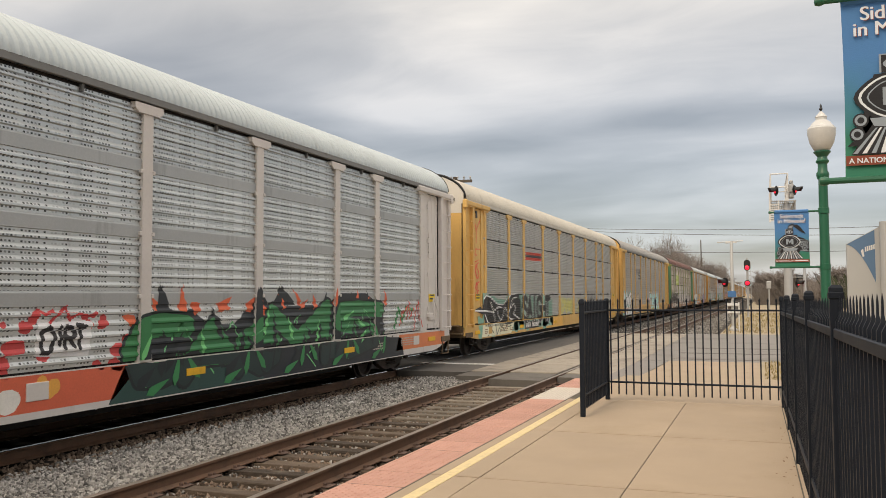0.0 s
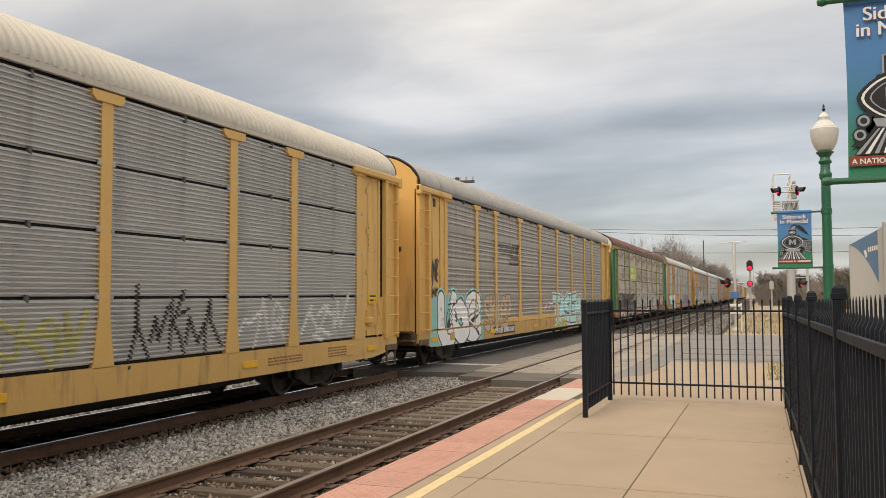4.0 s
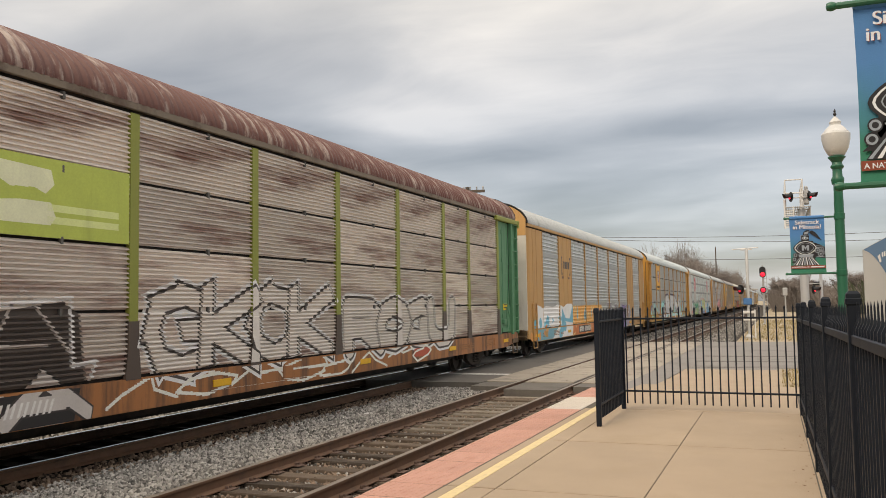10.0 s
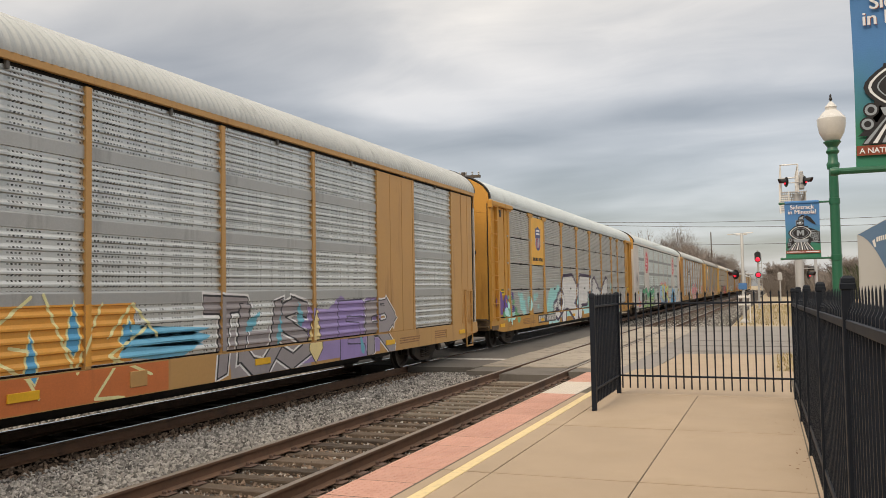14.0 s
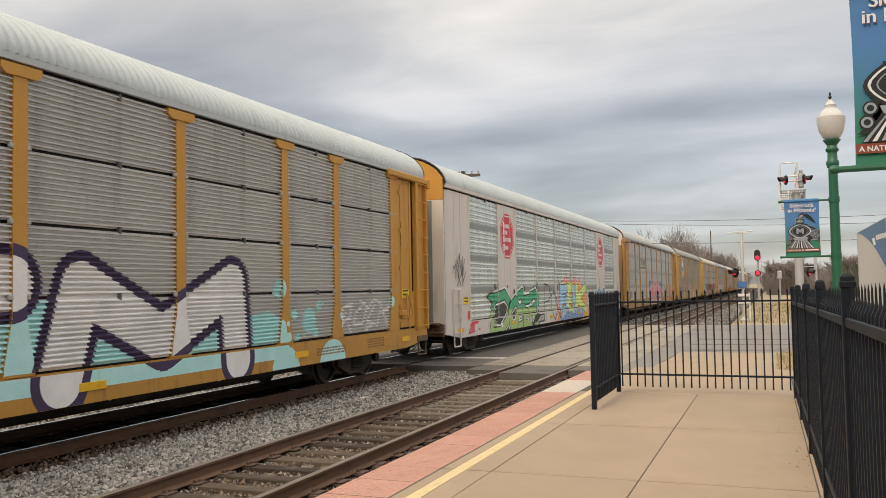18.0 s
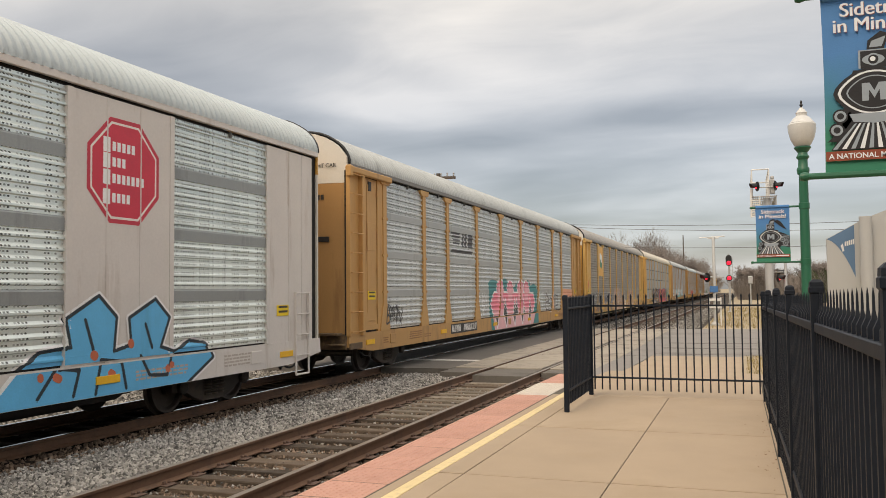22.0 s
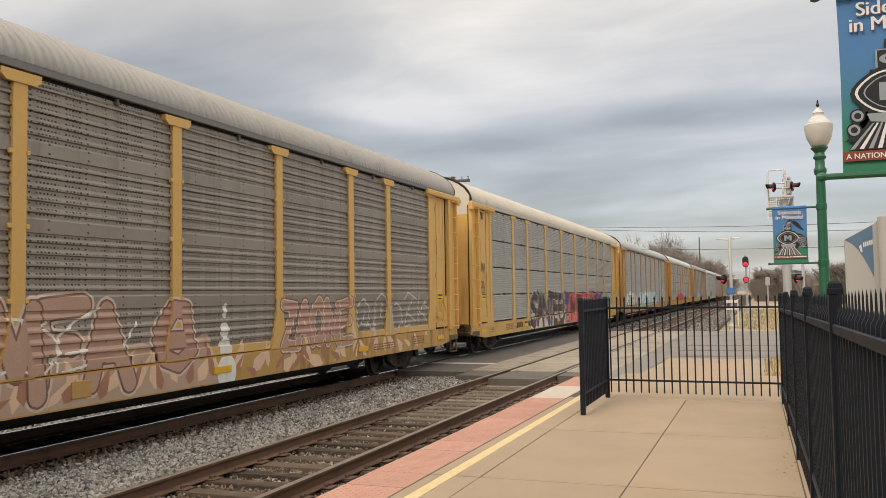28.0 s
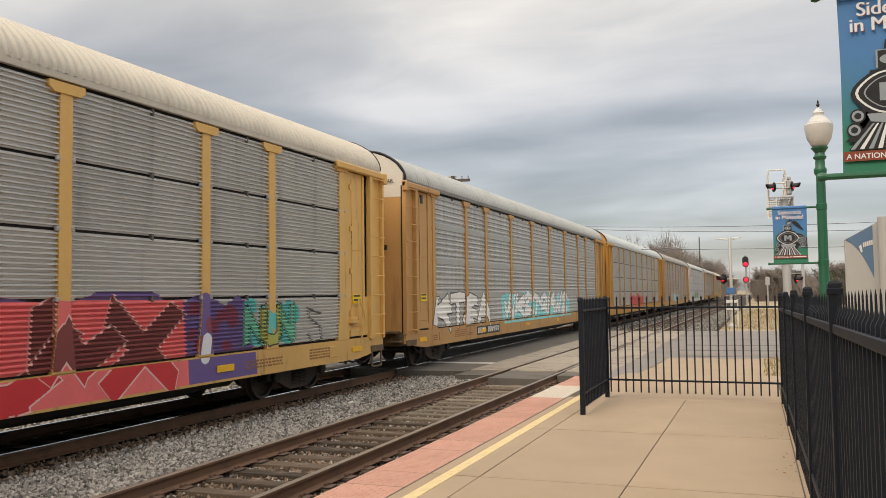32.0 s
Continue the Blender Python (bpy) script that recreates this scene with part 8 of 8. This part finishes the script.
wash(5, [("poly", [(5.42, 4.22), (5.55, 4.18), (5.82, 4.28), (6.1, 4.18), (6.22, 4.22), (6.18, 3.8), (6.2, 3.55), (6.05, 3.42), (5.82, 3.36), (5.6, 3.42), (5.44, 3.55), (5.46, 3.8)])], (54, 62, 110), 2, FACE - 0.006, "badge")
for i in range(7):
    y = 5.48 + i * 0.103
    wash(5, [("poly", [(y, 3.46 + abs(i - 3) * -0.0 + 0.02), (y + 0.05, 3.46), (y + 0.05, 3.84), (y, 3.84)])], (196, 60, 70) if i % 2 else (232, 226, 220), 3, FACE - 0.006, "badge")
for z in (3.96, 4.08):
    wash(5, [("poly", [(5.56, z), (6.08, z), (6.08, z + 0.07), (5.56, z + 0.07)])], (232, 228, 224), 3, FACE - 0.006, "badge")
text("lettering", "BUILDING AMERICA", 0.165, spray(40, 34, 30), TRAIN[5][0], Matrix.Translation((FACE + 0.004, 5.78, 2.98)) @ pose(0, 0, 0, 90, 0, 90), depth=0.003, bold=0.002)

# car 6
wash(6, blobs(3.9, 10.2, 1.55, 2.0, 22, 0.05, 0.12, 4), (38, 38, 38), 1)
wash(6, ragged(4.0, 9.7, 0.54, 1.5, 19, 0.45, 0.18), (40, 46, 44), 2)
for ch, a, b, top_ in (("D", 4.05, 5.95, 1.86), ("O", 5.75, 7.05, 1.66), ("B", 6.75, 7.85, 1.88), ("E", 7.6, 8.6, 1.74), ("R", 8.3, 9.6, 1.84)):
    piece(6, ch, a, b, 0.56, top_, (34, 150, 108), (26, 29, 28), (206, 212, 206), 0.15, 0.045, 4, 0.25, 0.0, 0.08, 3 + (ch in "OE") * 2, soft_=True, low=((146, 176, 112), 1.22))
wash(6, [leaf(4.35, 1.62, 0.75, 172, 0.16, 0.05), leaf(9.0, 0.75, 0.9, 8, 0.12, 0.05)], (26, 29, 28), 8)
wash(6, [leaf(4.35, 1.62, 0.7, 172, 0.14)], (34, 150, 108), 9)
wash(6, blobs(4.6, 9.2, 0.7, 1.0, 7, 0.05, 0.11, 14), (222, 222, 220), 6)
scribble(6, "PoO", 10.7, 13.6, 0.7, 2.1, (44, 42, 42), 0.028, 3, slant=0, wobble=0.05)
FLAME = ((12.1, 0.54), (12.76, 0.95), (12.95, 1.35), (13.12, 1.80), (13.45, 1.92), (13.65, 2.22), (14.0, 2.20), (14.42, 2.42), (14.8, 2.20), (15.3, 2.25), (15.75, 2.20), (16.11, 2.38), (16.55, 2.18), (17.09, 2.32), (17.5, 2.02), (17.9, 1.95), (18.1, 1.68), (18.5, 1.66), (18.85, 0.79), (18.85, 0.54))


def shrunk(pts, k, dz=0.0):
    cy, cz = sum(p[0] for p in pts) / len(pts), 0.5
    return [("poly", [(cy + (p - cy) * k, cz + (q - cz) * k + dz) for p, q in pts])]


wash(6, [("poly", list(FLAME))], (196, 76, 106), 1)
wash(6, shrunk(FLAME, 0.965), (236, 210, 198), 2)
wash(6, shrunk(FLAME, 0.94), (224, 146, 78), 3)
wash(6, [("poly", [(13.0, 0.57), (17.6, 0.57), (17.6, 1.0), (13.2, 1.0)])], (132, 160, 196), 4)
for ch, a, b, top_, c in (("B", 13.2, 14.95, 2.06, (140, 184, 210)), ("E", 14.55, 15.6, 2.14, (190, 206, 122)), ("S", 15.3, 16.55, 2.08, (136, 178, 210)), ("K", 16.25, 18.5, 2.12, (188, 206, 120))):
    piece(6, ch, a, b, 0.84, top_, c, (74, 66, 60), None, 0.20, 0.028, 4, 0.05, 0.0, 0.03, 4 + (ch in "EK") * 2)
wash(6, blobs(13.6, 18.0, 1.2, 1.9, 9, 0.05, 0.09, 31), (120, 104, 168), 10)
piece(6, "BUBKLUPU", 13.1, 17.5, 0.60, 0.92, (112, 142, 184), (70, 84, 116), None, 0.06, 0.02, 9, layer=6)
wash(6, [("poly", [(17.65, 0.58), (18.75, 0.58), (18.75, 0.95), (17.65, 0.95)])], (214, 158, 76), 4)
BLUE = ((19.8, 0.53), (20.3, 1.0), (20.68, 1.22), (21.15, 1.25), (21.05, 1.62), (21.65, 1.92), (22.0, 1.62), (21.95, 1.15), (22.3, 1.22), (22.25, 1.60), (22.82, 1.86), (23.15, 1.58), (22.95, 1.15), (23.3, 1.05), (23.7, 1.20), (24.11, 1.14), (24.28, 0.90), (23.6, 0.55))
wash(6, lines(list(zip(BLUE, BLUE[1:])), 0.06), (222, 226, 228), 1)
wash(6, [("poly", list(BLUE))], (74, 158, 200), 2)
wash(6, lines(list(zip(BLUE[1:], BLUE[2:])), 0.026), (28, 38, 46), 3)
for arc in (((20.6, 0.65), (20.9, 1.0), (21.3, 0.95), (21.2, 0.62)), ((21.6, 0.60), (21.7, 1.05), (22.1, 1.0), (22.2, 0.62)), ((22.5, 1.05), (22.7, 0.75), (23.1, 0.72), (23.2, 1.0)), ((21.4, 1.6), (21.55, 1.2)), ((22.6, 1.5), (22.75, 1.15))):
    wash(6, lines(list(zip(arc, arc[1:])), 0.026), (28, 38, 46), 4)
wash(6, blobs(20.6, 23.2, 0.75, 1.3, 7, 0.04, 0.08, 8), (176, 92, 64), 5)
wash(6, [("poly", [(1.75, 0.62), (2.2, 0.66), (2.9, 0.72), (2.5, 0.84), (2.75, 0.98), (2.1, 0.98), (1.95, 0.9)])], (196, 52, 66), 2)
wash(6, [("poly", [(1.72, 1.05), (1.95, 1.05), (1.95, 1.3), (1.78, 1.3)])], (196, 52, 66), 2, FACE - 0.004)
scribble(6, "~k^w", 0.6, 1.5, 2.25, 2.85, (78, 72, 72), 0.016, 4, FACE - 0.004)
scribble(6, "XY", 0.9, 1.6, 1.95, 2.4, (78, 72, 72), 0.016, 5, FACE - 0.004)
number_plate(6, 8.05, 10.5, 0.64, 0.94)
for cy in (5.82, 22.15):
    for r, c, lay in ((0.80, (176, 44, 62), 2), (0.735, (214, 200, 194), 3), (0.70, (184, 44, 64), 4)):
        wash(6, [("poly", [(cy + r * math.cos(math.pi / 8 + i * math.pi / 4), 3.66 + r * math.sin(math.pi / 8 + i * math.pi / 4)) for i in range(8)])], c, lay, FACE - 0.012, "badge")
    for n, z in ((6, 4.00), (4, 3.78), (8, 3.55), (5, 3.28)):
        wash(6, [("poly", [(cy - 0.44, z - 0.10), (cy - 0.30, z - 0.10), (cy - 0.30, z + 0.11), (cy - 0.44, z + 0.11)])], (226, 214, 210), 5, FACE - 0.012, "badge")
        for k in range(n - 1):
            a = cy - 0.26 + k * 0.098
            wash(6, [("poly", [(a, z - 0.07), (a + 0.068, z - 0.07), (a + 0.068, z + 0.06), (a, z + 0.06)])], (226, 214, 210), 5, FACE - 0.012, "badge")
s = Shape()
for i in range(6):
    x0, x1 = 0.86 + 0.05 * i, 0.86 + 0.05 * (i + 1)
    y_ = -0.16 * (1 - ((x0 + x1) / 2.92) ** 2)
    s.box(x0, x1, y_ - 0.010, y_ + 0.03, 1.05, 4.34)
part("end_stripe", s, END_GREY, TRAIN[6][0], "worn grey stripe down the white end")
warning_plate(6, 1.42, 1.5, 0.42, 0.2, FACE - 0.01)
warning_plate(6, 26.3, 1.5, 0.42, 0.2, FACE - 0.01)
stencil(6, 1.42, 1.8, 2.6, 2.75, 2)

# car 7
wash(7, ragged(11.0, 18.2, 0.57, 2.2, 5, 0.4, 0.2), (40, 116, 118), 1)
wash(7, [("poly", [(11.6, 0.57), (17.3, 0.57), (17.7, 0.98), (11.4, 0.98)])], (206, 156, 160), 2)


def arch(c, half, foot, head):
    return ("poly", [(c + half, foot), (c - half, foot)] + [(c - half * math.cos(math.pi * i / 12), head - half * 0.9 + half * 0.9 * math.sin(math.pi * i / 12)) for i in range(13)])


DOMES = (12.45, 13.84, 15.33, 16.34)
wash(7, [arch(c, 0.50, 1.5, 2.36) for c in DOMES], (232, 226, 222), 3)
wash(7, [arch(c, 0.44, 1.5, 2.30) for c in DOMES], (196, 112, 128), 4)
wash(7, [arch(c, 0.33, 1.5, 2.18) for c in DOMES], (214, 156, 164), 5)
wash(7, [("poly", [(11.2, 1.45), (11.6, 1.92), (17.52, 1.86), (17.84, 1.45), (17.5, 1.0), (11.62, 1.0)])], (232, 226, 222), 4)
wash(7, [("poly", [(11.28, 1.45), (11.65, 1.86), (17.46, 1.80), (17.76, 1.45), (17.44, 1.04), (11.66, 1.04)])], (244, 118, 134), 5)
wash(7, [("poly", [(11.5, 1.26), (17.6, 1.26), (17.44, 1.04), (11.66, 1.04)])], (226, 152, 160), 6)
wash(7, [arch(c, 0.30, 1.55, 2.16) for c in DOMES], (220, 150, 160), 6)
SLITS = (12.95, 13.2, 14.5, 14.8, 15.85, 16.95)
wash(7, [("poly", [(c - 0.03, 1.72), (c + 0.26, 1.03), (c - 0.28, 1.03)]) for c in SLITS], (232, 226, 222), 7)
wash(7, [("poly", [(c - 0.02, 1.56), (c + 0.18, 1.05), (c - 0.20, 1.05)]) for c in SLITS], (44, 46, 50), 8)
wash(7, lines([((11.6 + 1.2 * i + (0.5 if s_ else 0), 0.97), (11.95 + 1.2 * i, 0.6)) for i in range(5) for s_ in (0, 1)], 0.03), (228, 222, 220), 4)
wash(7, [("poly", [(11.75 + 1.2 * i, 0.97), (12.05 + 1.2 * i, 0.97), (11.94 + 1.2 * i, 0.68)]) for i in range(5)], (52, 52, 56), 5)
scribble(7, "BAoN", 2.15, 3.15, 1.2, 1.6, (52, 50, 52), 0.024, 4)
scribble(7, "NAN", 9.95, 10.75, 1.5, 1.85, (225, 222, 220), 0.022, 4, slant=0)
scribble(7, "CRY", 9.9, 10.7, 1.15, 1.4, (225, 222, 220), 0.022, 4, slant=0)
wash(7, [leaf(21.2, 1.04, 0.85, 78, 0.24)], (206, 160, 128), 2)
piece(7, "eeVe", 19.7, 22.6, 1.0, 1.75, (48, 46, 48), (222, 220, 218), None, 0.035, 0.022, 5, 0.1, 0.25, 0.14)
scribble(7, "~k~z", 18.0, 19.4, 1.2, 1.8, (215, 212, 210), 0.025, 6)
wash(7, [("poly", [(23.5, 1.16), (25.9, 1.14), (25.9, 1.95), (23.5, 2.0)])], (200, 142, 112), 1)
number_plate(7, 6.9, 9.5, 0.66, 0.95)
for i in range(4):
    z = 3.66 - i * 0.1
    wash(7, [("poly", [(7.1 + i * 0.07, z), (7.95 - i * 0.02, z), (7.97, z + 0.06), (7.1 + i * 0.07, z + 0.06)])], (62, 62, 66), name="badge")
wash(7, [("poly", [(8.1, 3.30), (8.28, 3.30), (8.36, 3.72), (8.18, 3.72)]), ("poly", [(8.38, 3.30), (8.6, 3.30), (8.66, 3.72), (8.44, 3.72)]), ("poly", [(8.72, 3.30), (9.2, 3.30), (9.26, 3.72), (8.78, 3.72)]), ("poly", [(7.1, 3.1), (9.2, 3.1), (9.2, 3.2), (7.1, 3.2)])], (58, 58, 62), name="badge")

# car 8
wash(8, ragged(11.2, 16.4, 0.58, 1.3, 5, 0.5, 0.2), (172, 146, 126), 1)
faded = random.Random(58)
wash(8, [leaf(10.5 + 0.5 * i, 0.60 + faded.uniform(0, 0.12), faded.uniform(0.4, 0.9), faded.uniform(15, 165), faded.uniform(0.07, 0.16)) for i in range(31)], (206, 176, 148), 2)
wash(8, [leaf(10.8 + 0.62 * i, 0.60 + faded.uniform(0, 0.1), faded.uniform(0.3, 0.7), faded.uniform(15, 165), faded.uniform(0.05, 0.12)) for i in range(19)], (158, 110, 88), 3)
piece(8, "OMFA", 11.2, 14.6, 0.80, 1.95, (170, 138, 120), (112, 84, 72), (196, 178, 164), 0.13, 0.03, 4, soft_=True)
scribble(8, "~eoe~", 11.3, 14.6, 1.0, 1.8, (226, 210, 198), 0.018, 9, layer=6)
piece(8, "e", 15.0, 16.0, 0.95, 1.9, (168, 132, 116), (112, 84, 72), (196, 176, 164), 0.12, 0.03, 4, soft_=True)
wash(8, [("line", ((16.75, 0.72), (16.75, 0.75), 0.26)), ("line", ((16.75, 1.1), (16.75, 1.12), 0.17)), ("line", ((16.75, 1.4), (16.75, 1.42), 0.12)), ("line", ((16.75, 1.65), (16.75, 1.8), 0.05))], (226, 214, 202), 4)
piece(8, "ZAONE", 18.4, 21.4, 0.95, 1.85, (168, 132, 116), (200, 182, 168), (112, 86, 74), 0.09, 0.026, 6, soft_=True)
piece(8, "qnozk", 21.6, 25.9, 1.1, 1.95, None, (176, 172, 166), None, 0.0, 0.022, 7)
piece(8, "zqmkw", 1.9, 6.6, 0.95, 1.85, (86, 84, 86), (206, 206, 204), (44, 42, 44), 0.10, 0.025, 4)
piece(8, "wkzq", 6.9, 10.6, 0.95, 1.8, (70, 72, 86), (200, 200, 202), None, 0.10, 0.025, 5)
wash(8, blobs(1.5, 10.5, 0.64, 0.9, 20, 0.06, 0.18, 15), (96, 92, 100), 2)
scribble(8, "^~q", 0.85, 1.45, 1.9, 2.5, (190, 60, 50), 0.022, 5, FACE - 0.024)
wash(8, [("poly", [(4.95, 2.75), (6.6, 2.75), (6.6, 4.55), (4.95, 4.55)])], (214, 160, 84), 1, FACE - 0.008, "placard")
wash(8, [("poly", [(5.35, 3.3), (5.6, 3.4), (6.1, 3.28), (6.35, 3.45), (6.3, 4.1), (6.0, 4.0), (5.6, 4.2), (5.4, 4.1)])], (226, 226, 220), 2, FACE - 0.006, "badge")
wash(8, [("poly", [(5.35, 3.2), (5.6, 3.32), (6.1, 3.2), (6.3, 3.5), (6.0, 3.6), (5.5, 3.8)])], (58, 120, 92), 3, FACE - 0.006, "badge")

# car 9
wash(9, blobs(6.9, 13.4, 0.72, 1.95, 46, 0.07, 0.17, 5), (40, 112, 114), 1)
wash(9, [("poly", [(6.9, 0.60), (13.0, 0.60), (12.9, 1.55), (7.3, 1.55)])], (196, 190, 188), 1)
piece(9, "SANTEB", 6.95, 13.0, 0.62, 1.98, (76, 54, 52), (222, 218, 216), None, 0.17, 0.036, 5, 0.15, 0.0, 0.04)
wash(9, blobs(7.2, 12.6, 0.75, 1.7, 8, 0.05, 0.10, 25), (150, 48, 78), 8)
wash(9, blobs(7.6, 12.8, 0.70, 1.5, 7, 0.05, 0.09, 27), (44, 130, 134), 8)
wash(9, [("poly", [(12.8, 1.5), (13.5, 1.3), (12.8, 1.08)])], (214, 210, 208), 3)
wash(9, [("poly", [(12.9, 1.43), (13.35, 1.3), (12.9, 1.15)])], (74, 60, 66), 4)
wash(9, ragged(13.2, 22.6, 0.6, 1.92, 6, 0.6, 0.16), (92, 74, 128), 1)
wash(9, [("poly", [(13.9, 0.6), (20.9, 0.6), (20.8, 1.9), (14.2, 1.92), (13.7, 1.3)])], (212, 98, 100), 2)
piece(9, "MEUJX", 14.2, 20.7, 0.62, 1.88, (112, 50, 50), (236, 168, 164), None, 0.20, 0.028, 4, 0.05, 0.0, 0.03, 3, low=((182, 42, 50), 0.99))
wash(9, blobs(20.9, 22.2, 1.1, 1.8, 12, 0.06, 0.16, 4), (120, 50, 72), 2)
wash(9, [("line", ((21.3, 1.0), (21.35, 1.25), 0.12))], (196, 200, 206), 4)
wash(9, blobs(22.4, 24.2, 1.15, 1.8, 14, 0.1, 0.2, 4), (70, 170, 168), 2)
piece(9, "NUN", 22.4, 24.1, 1.12, 1.78, (96, 176, 150), (30, 40, 40), None, 0.085, 0.03, 4, 0.0, 0.05, 0.04, 3, (150, 156, 78))
scribble(9, "S", 24.5, 25.2, 1.1, 1.75, (78, 74, 74), 0.02, 4, slant=0)
scribble(9, "~^~E~MK", 2.2, 4.6, 1.15, 1.95, (200, 200, 198), 0.016, 4, slant=0)
scribble(9, "WRSK", 0.85, 1.45, 1.95, 2.3, (80, 64, 44), 0.016, 4, FACE - 0.024)
scribble(9, "~^~k", 0.85, 1.45, 2.5, 3.0, (80, 64, 44), 0.016, 5, FACE - 0.024)
number_plate(9, 4.95, 7.3, 0.66, 0.94, None, (44, 38, 30))

# car 10 and the cars behind it
piece(10, "kTzA", 1.9, 7.2, 1.05, 1.95, (206, 206, 204), (48, 48, 50), None, 0.15, 0.04, 4)
wash(10, ragged(8.4, 19.3, 0.9, 1.8, 5, 0.6, 0.2), (110, 196, 200), 1)
piece(10, "wkzjqkwz", 8.7, 19.0, 1.05, 2.0, (216, 216, 214), (60, 120, 128), None, 0.13, 0.04, 7)
number_plate(10, 5.6, 8.0, 0.66, 0.92)
for k, c in ((11, (196, 70, 64)), (12, (150, 190, 196)), (13, (90, 140, 90))):
    wash(k, ragged(9.0, 16.0, 0.9, 1.7, k, 0.5, 0.2), c)


# ---- what moves ----
# seconds and metres gained on the steady pace as the train picks up speed
GAIN = ((0.0, 0.0), (8.0, 0.0), (17.0, 0.03), (20.0, 0.30), (22.7, 0.83), (25.5, 1.5), (28.0, 2.25), (30.0, 2.9), (32.0, 3.6))


def gone(t):
    return SPEED * t + float(np.interp(t, [g_[0] for g_ in GAIN], [g_[1] for g_ in GAIN]))


def motions():
    for car, spec in TRAIN:
        walk(car, [(t, pose(MAIN, spec["y0"] - gone(t), 0)) for t, _ in GAIN])
    # wheels roll: 0.42 m radius
    steps = 32 * 15
    for w in WHEELS:
        at = w.matrix_basis.translation.copy()
        walk(w, [(32.0 * i / steps, pose(*at, math.degrees(gone(32.0 * i / steps) / 0.42), 0, 0)) for i in range(steps + 1)])


motions()
